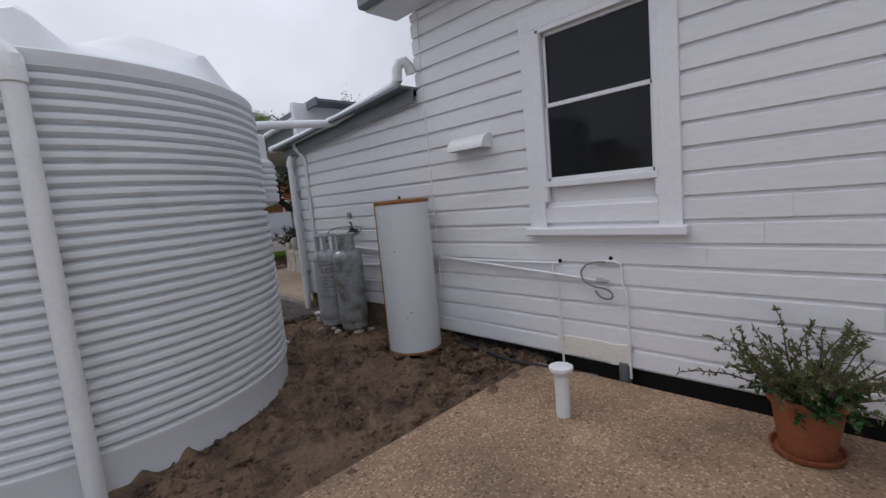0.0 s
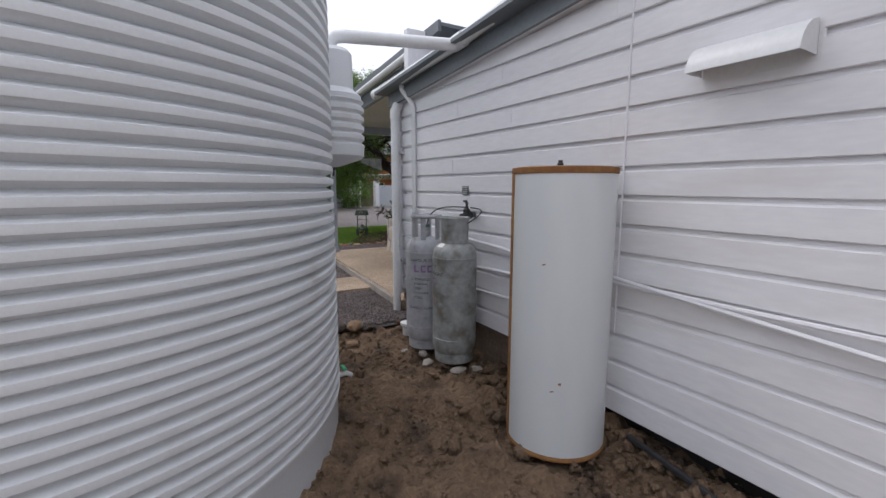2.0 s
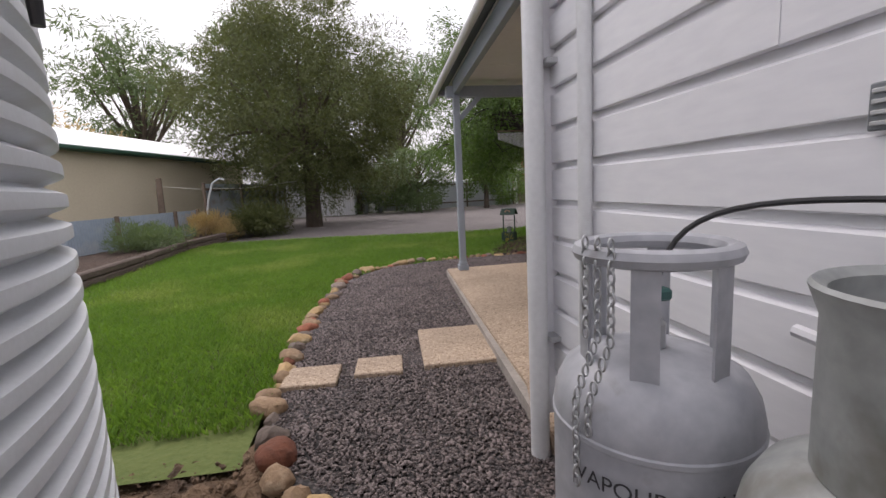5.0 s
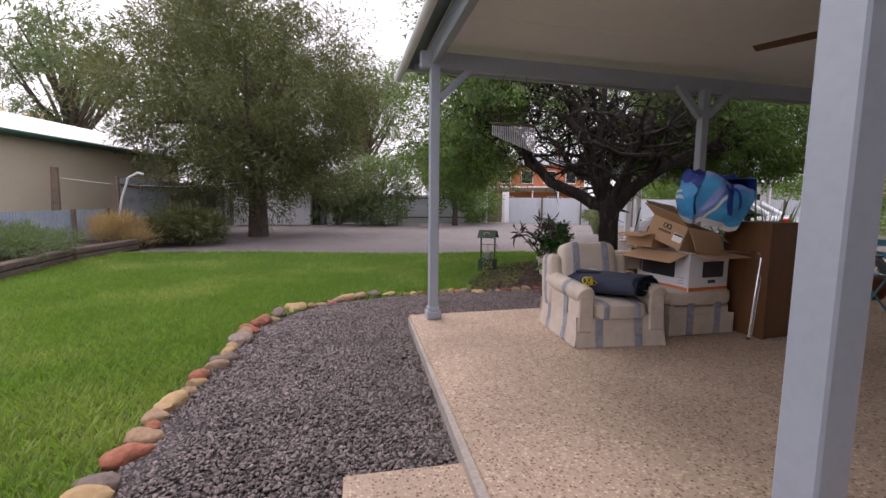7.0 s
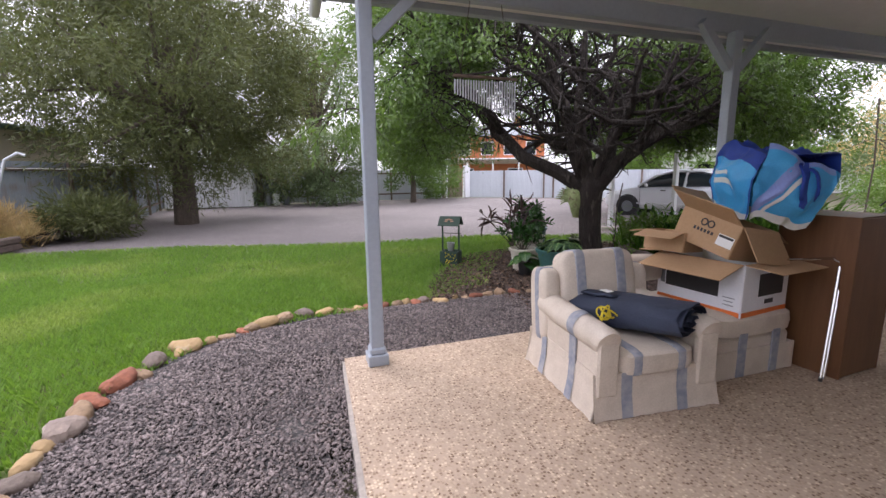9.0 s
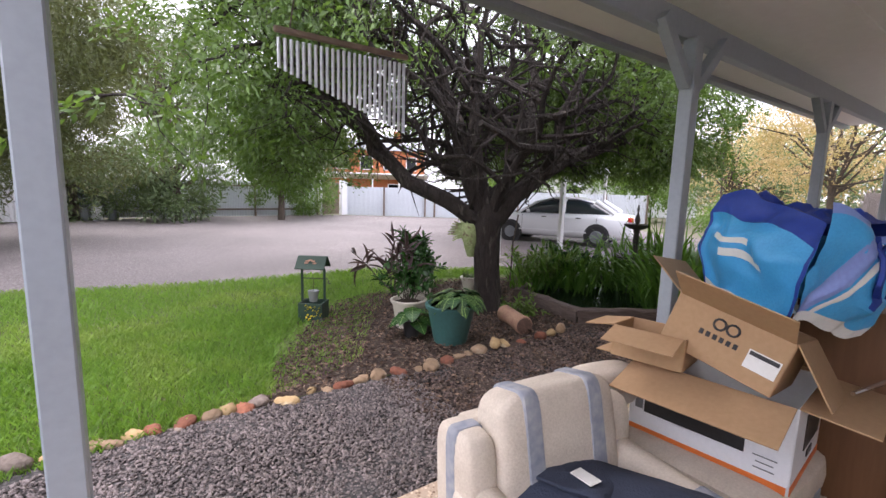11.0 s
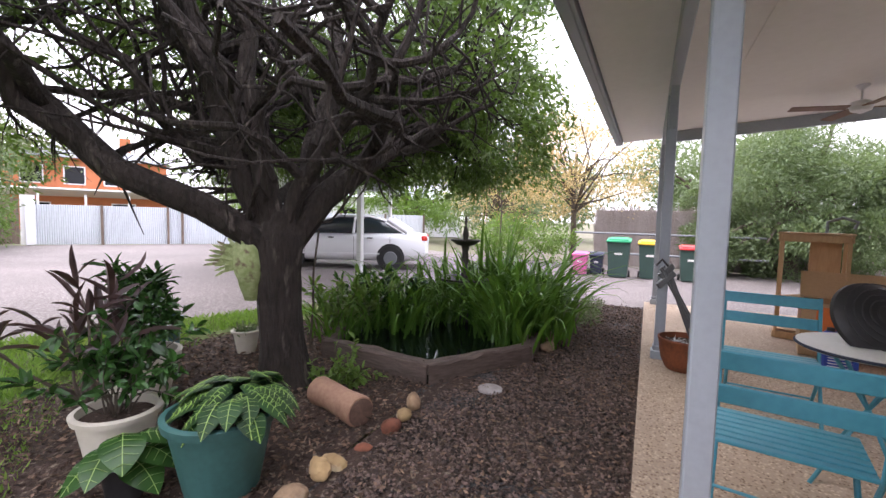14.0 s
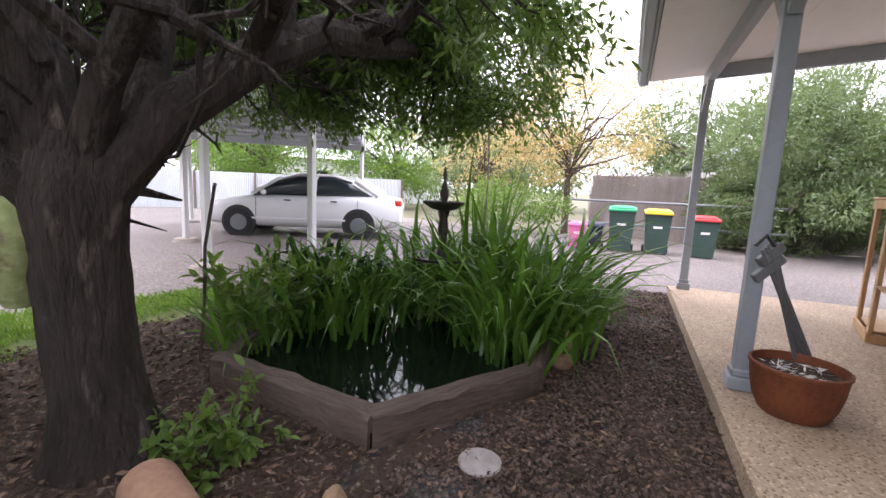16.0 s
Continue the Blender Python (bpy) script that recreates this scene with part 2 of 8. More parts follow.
ROCK = mat("border_sandstone", (0.31, 0.21, 0.125), (0.2, 0.13, 0.08), rough=0.85, fine=35, coarse=7, bump=0.7, dist=0.015, rand=0.3, third=(0.42, 0.33, 0.23), third_scale=6, third_lo=0.52, third_hi=0.7)
ROCKY = mat("yellow_sandstone", (0.42, 0.29, 0.14), (0.30, 0.2, 0.1), rough=0.85, fine=30, coarse=6, bump=0.6, dist=0.015, rand=0.25, third=(0.55, 0.47, 0.33), third_scale=5, third_lo=0.52, third_hi=0.7)
ROCKG = mat("grey_brown_stone", (0.21, 0.165, 0.135), (0.13, 0.1, 0.085), rough=0.88, fine=34, coarse=8, bump=0.7, dist=0.015, rand=0.3, third=(0.34, 0.29, 0.25), third_scale=7, third_lo=0.55, third_hi=0.7)
ROCKR = mat("red_ironstone", (0.28, 0.10, 0.055), (0.17, 0.065, 0.04), rough=0.88, fine=34, coarse=8, bump=0.7, dist=0.015, rand=0.3)
LEAF = leafy("tree_leaf", (0.045, 0.085, 0.022), (0.105, 0.17, 0.042), 0.3, 0.38, 0.5)
LEAFD = leafy("dark_conifer_leaf", (0.05, 0.068, 0.024), (0.115, 0.125, 0.05), 0.22, 0.5, 0.45)
LEAFL = leafy("light_leaf", (0.075, 0.135, 0.03), (0.13, 0.21, 0.05))
LEAFO = leafy("autumn_leaf", (0.36, 0.23, 0.12), (0.48, 0.37, 0.23), 0.3, 0.5, 0.4, 0.0, (0.2, 0.22, 0.08))
LEAFG = leafy("grey_green_leaf", (0.085, 0.125, 0.065), (0.13, 0.175, 0.09), 0.3)
REED = leafy("strap_leaf", (0.035, 0.095, 0.02), (0.11, 0.22, 0.04), 0.25, 0.25, 0.0, 0.45)
BROAD = leafy("glossy_broad_leaf", (0.016, 0.05, 0.014), (0.04, 0.10, 0.024), 0.15, 0.25, 0.45)
ZEBRA = leafy("zebra_leaf", (0.008, 0.035, 0.008), (0.018, 0.06, 0.014), 0.1, 0.5, 0.0, 0.4)
PURPLE = leafy("purple_leaf", (0.045, 0.035, 0.035), (0.08, 0.045, 0.045), 0.2, 0.3)
GRASS = leafy("grass_blade", (0.08, 0.155, 0.024), (0.15, 0.255, 0.05), 0.35, 0.5, 0.5, 0.0, (0.30, 0.33, 0.10))
STAG = mat("staghorn_frond", (0.2, 0.26, 0.085), (0.36, 0.41, 0.2), rough=0.7, fine=30, coarse=9, bump=0.5, dist=0.02, third=(0.14, 0.10, 0.06), third_scale=12, third_lo=0.56, third_hi=0.68)
LITTER = mat("dry_leaf", (0.18, 0.12, 0.082), (0.05, 0.03, 0.021), rough=0.9, fine=20, coarse=5, island=0.85)
CARD = mat("corrugated_cardboard", (0.44, 0.28, 0.155), (0.38, 0.235, 0.125), rough=0.8, fine=50, coarse=2)
CARTONW = mat("white_carton", (0.76, 0.77, 0.80), (0.70, 0.71, 0.74), rough=0.5)
BAGB = mat("blue_woven_plastic", (0.07, 0.42, 0.78), (0.05, 0.34, 0.7), rough=0.4, fine=90, coarse=5, bump=0.3, dist=0.006)
BAGD = mat("dark_blue_webbing", (0.02, 0.06, 0.36), (0.02, 0.05, 0.28), rough=0.55)
BAGP = mat("pale_lilac_plastic", (0.22, 0.28, 0.62), (0.26, 0.36, 0.72), rough=0.4)
NAVY = mat("navy_cloth", (0.022, 0.03, 0.055), (0.035, 0.045, 0.075), rough=0.85, fine=120, coarse=4, bump=0.4, dist=0.01)
FABRIC = mat("cream_upholstery", (0.64, 0.565, 0.48), (0.5, 0.43, 0.355), rough=0.9, fine=120, coarse=9, bump=0.3, dist=0.006)
STRIPE = mat("blue_grey_stripe", (0.2, 0.225, 0.285), (0.37, 0.37, 0.39), rough=0.9, fine=30, coarse=14, bump=0.2, dist=0.004)
TEAL = mat("teal_paint", (0.06, 0.30, 0.40), (0.045, 0.24, 0.33), rough=0.45, fine=30, coarse=4)
GREENPOT = mat("green_plastic", (0.045, 0.13, 0.12), (0.035, 0.10, 0.09), rough=0.45, fine=30, coarse=4)
CREAMPOT = mat("cream_plastic", (0.58, 0.54, 0.45), (0.50, 0.46, 0.38), rough=0.5, fine=20, coarse=3)
BINB = mat("bin_dark_green", (0.035, 0.075, 0.062), (0.03, 0.06, 0.05), rough=0.5)
BINGREEN = mat("bin_green_lid", (0.02, 0.36, 0.17), (0.02, 0.30, 0.14), rough=0.45)
BINYEL = mat("bin_yellow_lid", (0.78, 0.52, 0.03), (0.70, 0.45, 0.03), rough=0.45)
BINRED = mat("bin_red_lid", (0.62, 0.045, 0.05), (0.52, 0.04, 0.04), rough=0.45)
BINPINK = mat("pink_plastic", (0.72, 0.17, 0.38), (0.62, 0.14, 0.33), rough=0.5)
IRON = mat("dark_cast_iron", (0.05, 0.045, 0.042), (0.08, 0.07, 0.06), rough=0.6, metal=0.5, bump=0.2, dist=0.004)
STEEL = mat("grey_painted_steel", (0.20, 0.215, 0.23), (0.15, 0.16, 0.17), rough=0.5, metal=0.3)
CHROME = mat("chrome_tube", (0.7, 0.7, 0.7), (0.6, 0.6, 0.6), rough=0.15, metal=1.0)
CARPAINT = mat("white_car_paint", (0.78, 0.79, 0.81), (0.76, 0.77, 0.79), rough=0.15, fine=3, coarse=0.5)
REDLAMP = mat("red_lens", (0.55, 0.02, 0.015), (0.5, 0.02, 0.01), rough=0.15)
ZINC = mat("pale_corrugated_zinc", (0.64, 0.67, 0.71), (0.57, 0.60, 0.64), rough=0.5, metal=0.2, fine=8, coarse=0.7)
ZINCD = mat("old_corrugated_zinc", (0.22, 0.26, 0.30), (0.30, 0.32, 0.33), rough=0.6, metal=0.3, fine=8, coarse=0.9, third=(0.2, 0.15, 0.12), third_scale=2, third_lo=0.55, third_hi=0.75)
ZINCB = mat("blue_grey_sheet_iron", (0.33, 0.39, 0.46), (0.26, 0.31, 0.37), rough=0.55, metal=0.2, fine=8, coarse=0.9, third=(0.42, 0.44, 0.45), third_scale=1.5, third_lo=0.55, third_hi=0.75)
CREAMW = mat("cream_render", (0.60, 0.53, 0.40), (0.54, 0.47, 0.35), rough=0.85, fine=15, coarse=0.7)
BRICK = mat("orange_brick", (0.50, 0.17, 0.07), (0.40, 0.13, 0.055), rough=0.85, fine=10, coarse=1.5)
GREENG = mat("green_gutter", (0.04, 0.10, 0.07), (0.03, 0.08, 0.055), rough=0.5)
BRUSH = mat("brushwood", (0.36, 0.31, 0.29), (0.26, 0.22, 0.2), rough=0.95, fine=40, coarse=2, bump=0.8, dist=0.03, stretch=(3, 3, 0.25))
WELLG = mat("dark_green_paint", (0.02, 0.05, 0.032), (0.015, 0.036, 0.024), rough=0.5)
YELLOW = mat("yellow_rope", (0.75, 0.60, 0.03), (0.62, 0.48, 0.03), rough=0.7)
PAPER = mat("white_paper", (0.78, 0.78, 0.76), (0.70, 0.70, 0.68), rough=0.7)
INK = mat("black_ink", (0.03, 0.03, 0.035), (0.05, 0.05, 0.055), rough=0.7)
MAUVE = mat("purple_ink", (0.22, 0.12, 0.27), (0.30, 0.2, 0.34), rough=0.7)
ORANGE = mat("orange_ink", (0.70, 0.17, 0.03), (0.62, 0.15, 0.03), rough=0.6)
REDINK = mat("red_ink", (0.45, 0.10, 0.07), (0.35, 0.14, 0.1), rough=0.7)
PATCH = mat("cream_cement_render", (0.76, 0.74, 0.68), (0.66, 0.63, 0.56), rough=0.9, fine=40, coarse=6, bump=0.4, dist=0.008)
# Near-black colour in place of shade: under the floor, behind sashes, in wall holes.
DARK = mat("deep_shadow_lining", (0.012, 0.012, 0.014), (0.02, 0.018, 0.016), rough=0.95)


def glass(name, tint, rough=0.02, spec=0.7):
    m = bpy.data.materials.new(name)
    m.use_nodes = True
    b = m.node_tree.nodes["Principled BSDF"]
    b.inputs["Base Color"].default_value = (*tint, 1)
    b.inputs["Roughness"].default_value = rough
    b.inputs["IOR"].default_value = 1.5
    b.inputs["Specular IOR Level"].default_value = spec
    return m


PANE = glass("dark_window_glass", (0.010, 0.011, 0.013), 0.06, 0.25)
CARGLASS = glass("car_glass", (0.02, 0.03, 0.035))
WATER = glass("dark_pond_water", (0.006, 0.011, 0.008), 0.05, 0.35)


# ---- mesh tools ----
def rot(rx=0, ry=0, rz=0):
    return np.array(Euler([radians(a) for a in (rx, ry, rz)]).to_matrix())


SIGNS = [(x, y, z) for x in (-1, 1) for y in (-1, 1) for z in (-1, 1)]


def chamfer_faces():
    idx = {s: i for i, s in enumerate(SIGNS)}
    unit = []
    for s in SIGNS:
        for a in range(3):
            unit.append([s[k] * (1.0 if k == a else 0.8) for k in range(3)])
    unit = np.array(unit)
    faces = []
    for a in range(3):
        p, q = (a + 1) % 3, (a + 2) % 3
        for s in (-1, 1):
            loop = []
            for u, v in ((-1, -1), (1, -1), (1, 1), (-1, 1)):
                c = [0, 0, 0]
                c[a], c[p], c[q] = s, u, v
                loop.append(idx[tuple(c)] * 3 + a)
            faces.append(loop)
        for u in (-1, 1):
            for v in (-1, 1):
                c0, c1 = [0, 0, 0], [0, 0, 0]
                c0[a], c0[p], c0[q] = -1, u, v
                c1[a], c1[p], c1[q] = 1, u, v
                i0, i1 = idx[tuple(c0)] * 3, idx[tuple(c1)] * 3
                faces.append([i0 + p, i1 + p, i1 + q, i0 + q])
    for i in range(8):
        faces.append([i * 3, i * 3 + 1, i * 3 + 2])
    out = []
    for f in faces:
        c = unit[f].mean(0)
        nrm = np.cross(unit[f[1]] - unit[f[0]], unit[f[2]] - unit[f[0]])
        out.append(f if nrm @ c > 0 else f[::-1])
    return out


CHAMFER = chamfer_faces()


class Geo:
    """Gathers vertices and faces for one mesh."""

    def __init__(self):
        self.v, self.f, self.n = [], [], 0

    def add(self, verts, faces):
        self.v.extend(np.asarray(verts, dtype=float).tolist())
        k = self.n
        self.f.extend([[i + k for i in f] for f in faces])
        self.n = len(self.v)
        return self

    def box(self, centre, size, bevel=0.004, r=None):
        h = np.array(size) / 2
        b = min(bevel, 0.45 * h.min() * 2 * 0.5)
        pts = [[s[k] * (h[k] if k == a else h[k] - b) for k in range(3)] for s in SIGNS for a in range(3)]
        pts = np.array(pts)
        if r is not None:
            pts = pts @ r.T
        return self.add(pts + np.array(centre), CHAMFER)

    def tube(self, pts, radii, n=8, caps=True):
        pts = np.array(pts, dtype=float)
        k = len(pts)
        radii = np.broadcast_to(np.array(radii, dtype=float), (k,))
        d = np.gradient(pts, axis=0)
        d /= np.linalg.norm(d, axis=1)[:, None] + 1e-9
        u = np.cross(d[0], (0, 0, 1) if abs(d[0][2]) < 0.9 else (1, 0, 0))
        u /= np.linalg.norm(u)
        ang = np.linspace(0, 2 * math.pi, n, endpoint=False)
        verts = []
        for i in range(k):
            u = u - d[i] * (u @ d[i])
            u /= np.linalg.norm(u) + 1e-9
            w = np.cross(d[i], u)
            verts.append(pts[i] + radii[i] * (np.cos(ang)[:, None] * u + np.sin(ang)[:, None] * w))
        faces = [[i * n + j, i * n + (j + 1) % n, (i + 1) * n + (j + 1) % n, (i + 1) * n + j] for i in range(k - 1) for j in range(n)]
        if caps:
            faces += [list(range(n))[::-1], list(range((k - 1) * n, k * n))]
        return self.add(np.concatenate(verts), faces)

    def lathe(self, prof, n=24, centre=(0, 0, 0), caps=True):
        prof = np.array(prof, dtype=float)
        ang = np.linspace(0, 2 * math.pi, n, endpoint=False)
        c, s = np.cos(ang), np.sin(ang)
        verts = np.concatenate([np.stack([r * c, r * s, np.full(n, z)], 1) for r, z in prof]) + np.array(centre)
        k = len(prof)
        faces = [[i * n + j, i * n + (j + 1) % n, (i + 1) * n + (j + 1) % n, (i + 1) * n + j] for i in range(k - 1) for j in range(n)]
        if caps:
            faces += [list(range(n))[::-1], list(range((k - 1) * n, k * n))]
        return self.add(verts, faces)

    def slab(self, poly, z0, z1):
        """A polygon, counter-clockwise, given height."""
        n = len(poly)
        verts = [(x, y, z0) for x, y in poly] + [(x, y, z1) for x, y in poly]
        faces = [[i, (i + 1) % n, n + (i + 1) % n, n + i] for i in range(n)]
        return self.add(verts, faces + [list(range(n))[::-1], list(range(n, 2 * n))])

    def blob(self, centre, size, seed=0, rough=0.25, sub=1, r=None):
        v, f = ICO[sub]
        rs = np.random.RandomState(seed)
        p = v * (1 + rough * (rs.rand(len(v), 1) - 0.5) * 2) * np.array(size) / 2
        if r is not None:
            p = p @ r.T
        return self.add(p + np.array(centre), f)

    def mesh(self, name, smooth=False):
        me = bpy.data.meshes.new(name)
        me.from_pydata(self.v, [], self.f)
        if smooth:
            me.polygons.foreach_set("use_smooth", np.ones(len(me.polygons), dtype=bool))
        me.update()
        return me


def ico(sub):
    bm = bmesh.new()
    bmesh.ops.create_icosphere(bm, subdivisions=sub, radius=1)
    v = np.array([x.co[:] for x in bm.verts])
    f = [[q.index for q in p.verts] for p in bm.faces]
    bm.free()
    return v, f


ICO = {0: ico(1), 1: ico(2), 2: ico(3)}


def sharpen(me, degrees=35):
    me.set_sharp_from_angle(angle=radians(degrees))
    return me


def part(name, geo, material, parent=None, label="", smooth=False, at=None):
    """ONE mesh object under a thing or a part."""
    me = geo if isinstance(geo, bpy.types.Mesh) else geo.mesh(name, smooth)
    if smooth:
        sharpen(me)
    if not me.materials:
        me.materials.append(material)
    ob = new(name, me)
    if parent is not None:
        ob.parent = parent
    if at is not None:
        ob.matrix_basis = at
    if label:
        ob["label"] = label
    return ob


def thing(name, label, category, at=None, group="", kind=""):
    ob = new(name)
    ob.empty_display_size = 0.1
    ob.matrix_basis = at or Matrix()
    return tagged(ob, label, category, group, kind)


def setting(name, geo, material, label, category, smooth=False):
    return tagged(part(name, geo, material, smooth=smooth), label, category, kind="structure")


def fast_mesh(name, verts, size):
    """A mesh out of an array of loose polygons with size corners each."""
    me = bpy.data.meshes.new(name)
    nv = len(verts)
    nf = nv // size
    me.vertices.add(nv)
    me.vertices.foreach_set("co", np.ascontiguousarray(verts, dtype=np.float32).ravel())
    me.loops.add(nv)
    me.loops.foreach_set("vertex_index", np.arange(nv, dtype=np.int32))
    me.polygons.add(nf)
    me.polygons.foreach_set("loop_start", np.arange(0, nv, size, dtype=np.int32))
    me.polygons.foreach_set("loop_total", np.full(nf, size, dtype=np.int32))
    me.update(calc_edges=True)
    return me


def leaves(points, dirs, length, width, rs, droop=0.0, spread=0.8):
    """Diamond leaves, one at each point, roughly along its direction."""
    n = len(points)
    d = dirs + spread * rs.normal(size=(n, 3))
    d[:, 2] -= droop
    d /= np.linalg.norm(d, axis=1)[:, None] + 1e-9
    s = np.cross(d, rs.normal(size=(n, 3)))
    s /= np.linalg.norm(s, axis=1)[:, None] + 1e-9
    nrm = np.cross(d, s)
    L = (length * (0.6 + 0.8 * rs.rand(n)))[:, None]
    W = (width * (0.7 + 0.6 * rs.rand(n)))[:, None]
    a = points
    b = points + d * L * 0.45 + s * W * 0.5 - nrm * L * 0.06
    c = points + d * L - nrm * L * 0.1
    e = points + d * L * 0.45 - s * W * 0.5 - nrm * L * 0.06
    return np.stack([a, b, c, e], 1).reshape(-1, 3)


def oval_leaves(points, dirs, length, width, rs, droop=0.0, spread=0.8):
    """Broad leaves with a rounded outline, folded and curling down at the tip."""
    n = len(points)
    d = dirs + spread * rs.normal(size=(n, 3))
    d[:, 2] -= droop
    d /= np.linalg.norm(d, axis=1)[:, None] + 1e-9
    s = np.cross(d, np.array((0, 0, 1.0)) + 0.5 * rs.normal(size=(n, 3)))
    s /= np.linalg.norm(s, axis=1)[:, None] + 1e-9
    up = np.cross(s, d)
    L = (length * (0.6 + 0.7 * rs.rand(n)))[:, None]
    W = (width * (0.75 + 0.5 * rs.rand(n)))[:, None]
    at = lambda u, w, h: points + d * L * u + s * W * w + up * L * h
    a, b, c, t = at(0, 0, 0), at(0.4, 0, -0.02), at(0.75, 0, -0.09), at(1.0, 0, -0.2)
    out = []
    for q in (-1, 1):
        e1, e2 = at(0.22, q * 0.42, 0.04), at(0.6, q * 0.5, 0.02)
        e3 = at(0.85, q * 0.28, -0.08)
        for quad in ((a, e1, e2, b), (b, e2, e3, c), (c, e3, t, t - up * 0.0005)):
            out.append(np.stack(quad if q > 0 else quad[::-1], 1))
    return np.concatenate(out).reshape(-1, 3)


def inside(poly, x, y):
    poly = np.array(poly)
    res = np.zeros(np.shape(x), dtype=bool)
    j = len(poly) - 1
    for i in range(len(poly)):
        xi, yi, xj, yj = *poly[i], *poly[j]
        hit = ((yi > y) != (yj > y)) & (x < (xj - xi) * (y - yi) / (yj - yi + 1e-12) + xi)
        res ^= hit
        j = i
    return res


def patch(poly, cell, z, amp, freq, seed=0, lump=0.0):
    """A sheet of small cells inside a polygon, with an uneven surface."""
    poly = np.array(poly)
    x0, y0 = poly.min(0)
    x1, y1 = poly.max(0)
    nx, ny = int((x1 - x0) / cell) + 2, int((y1 - y0) / cell) + 2
    gx, gy = np.meshgrid(x0 + np.arange(nx) * cell, y0 + np.arange(ny) * cell, indexing="ij")
    cx, cy = gx[:-1, :-1] + cell / 2, gy[:-1, :-1] + cell / 2
    keep = inside(poly, cx, cy)
    used = np.zeros((nx, ny), dtype=bool)
    for a in (0, 1):
        for b in (0, 1):
            used[a:nx - 1 + a, b:ny - 1 + b] |= keep
    num = np.full((nx, ny), -1)
    num[used] = np.arange(used.sum())
    verts = []
    for i, j in zip(*np.nonzero(used)):
        p = Vector((gx[i, j] * freq + seed, gy[i, j] * freq, seed))
        h = noise.fractal(p, 1.0, 2.0, 3) * amp
        if lump:
            h += max(0.0, noise.fractal(p * 4.3, 1.0, 2.0, 2)) * lump
        verts.append((gx[i, j], gy[i, j], z + h))
    faces = [[num[i, j], num[i + 1, j], num[i + 1, j + 1], num[i, j + 1]] for i, j in zip(*np.nonzero(keep))]
    g = Geo()
    g.v, g.f, g.n = verts, [[int(q) for q in f] for f in faces], len(verts)
    return g


def scatter(poly, count, rs):
    poly = np.array(poly)
    lo, hi = poly.min(0), poly.max(0)
    p = lo + (hi - lo) * rs.rand(count * 3, 2)
    return p[inside(poly, p[:, 0], p[:, 1])][:count]


def chips(pts, z, size, rs, flat=0.6):
    """Loose stones: four-sided wedges thrown on the ground."""
    n = len(pts)
    base = np.array([[1, 0, 0], [-0.3, 0.9, 0], [-0.9, -0.2, 0], [0.1, -1, 0], [0.1, 0.1, 1], [-0.1, 0, -0.8]], dtype=float)
    tri = [(0, 1, 4), (1, 2, 4), (2, 3, 4), (3, 0, 4), (1, 0, 5), (2, 1, 5), (3, 2, 5), (0, 3, 5)]
    a = rs.rand(n) * 6.283
    sc = size * (0.5 + rs.rand(n) ** 2 * 1.1)
    v = base[None] * (1 + 0.5 * (rs.rand(n, 6, 1) - 0.5)) * sc[:, None, None]
    v[:, :, 2] *= flat
    tilt = rs.normal(size=(n, 2)) * 0.35
    v[:, :, 2] += v[:, :, 0] * tilt[:, :1] + v[:, :, 1] * tilt[:, 1:]
    x = v[:, :, 0] * np.cos(a)[:, None] - v[:, :, 1] * np.sin(a)[:, None] + pts[:, :1]
    y = v[:, :, 0] * np.sin(a)[:, None] + v[:, :, 1] * np.cos(a)[:, None] + pts[:, 1:2]
    zz = v[:, :, 2] + z
    v = np.stack([x, y, zz], 2)
    me = bpy.data.meshes.new("chips")
    me.vertices.add(n * 6)
    me.vertices.foreach_set("co", v.astype(np.float32).ravel())
    li = (np.array(tri)[None] + (np.arange(n) * 6)[:, None, None]).astype(np.int32).ravel()
    me.loops.add(len(li))
    me.loops.foreach_set("vertex_index", li)
    me.polygons.add(n * 8)
    me.polygons.foreach_set("loop_start", np.arange(0, len(li), 3, dtype=np.int32))
    me.polygons.foreach_set("loop_total", np.full(n * 8, 3, dtype=np.int32))
    me.update(calc_edges=True)
    return me


def stuff(name, me, material, label, category):
    me.materials.append(material)
    return tagged(new(name, me), label, category, kind="stuff")

# ---- ground ----
g = Geo()
g.add([(-400, -400, -0.14), (400, -400, -0.14), (400, 400, -0.14), (-400, 400, -0.14)], [[0, 1, 2, 3]])
setting("ground", g, GROUND, "dry earth and rough grass reaching to the distance", "ground")

BORDER = [(2.46, 6.9), (2.3, 6.96), (2.18, 7.05), (2.05, 7.19), (1.93, 7.3), (1.82, 7.49), (1.75, 7.7), (1.68, 7.95), (1.63, 8.25), (1.62, 8.5), (1.63, 9.0), (1.65, 9.6), (1.66, 10.2), (1.75, 10.8), (1.8, 11.3), (1.85, 11.8), (1.9, 12.15), (2.05, 12.5), (2.25, 12.85), (2.6, 13.15), (2.95, 13.36), (3.4, 13.44), (4.0, 13.48), (4.7, 13.48), (5.4, 13.46), (6.07, 13.39), (6.55, 13.48), (7.0, 13.53), (7.3, 13.4)]
dirt_poly = [(-3, 2.9), (3.4, 2.9), (3.4, 7.0), (2.46, 6.9), (2.05, 7.15), (1.65, 7.75), (-3, 8.2)]
setting("dirt_ground", patch(dirt_poly, 0.035, -0.06, 0.055, 1.6, 3, 0.11), DIRT, "bare trampled brown earth with clods", "dirt", smooth=True)
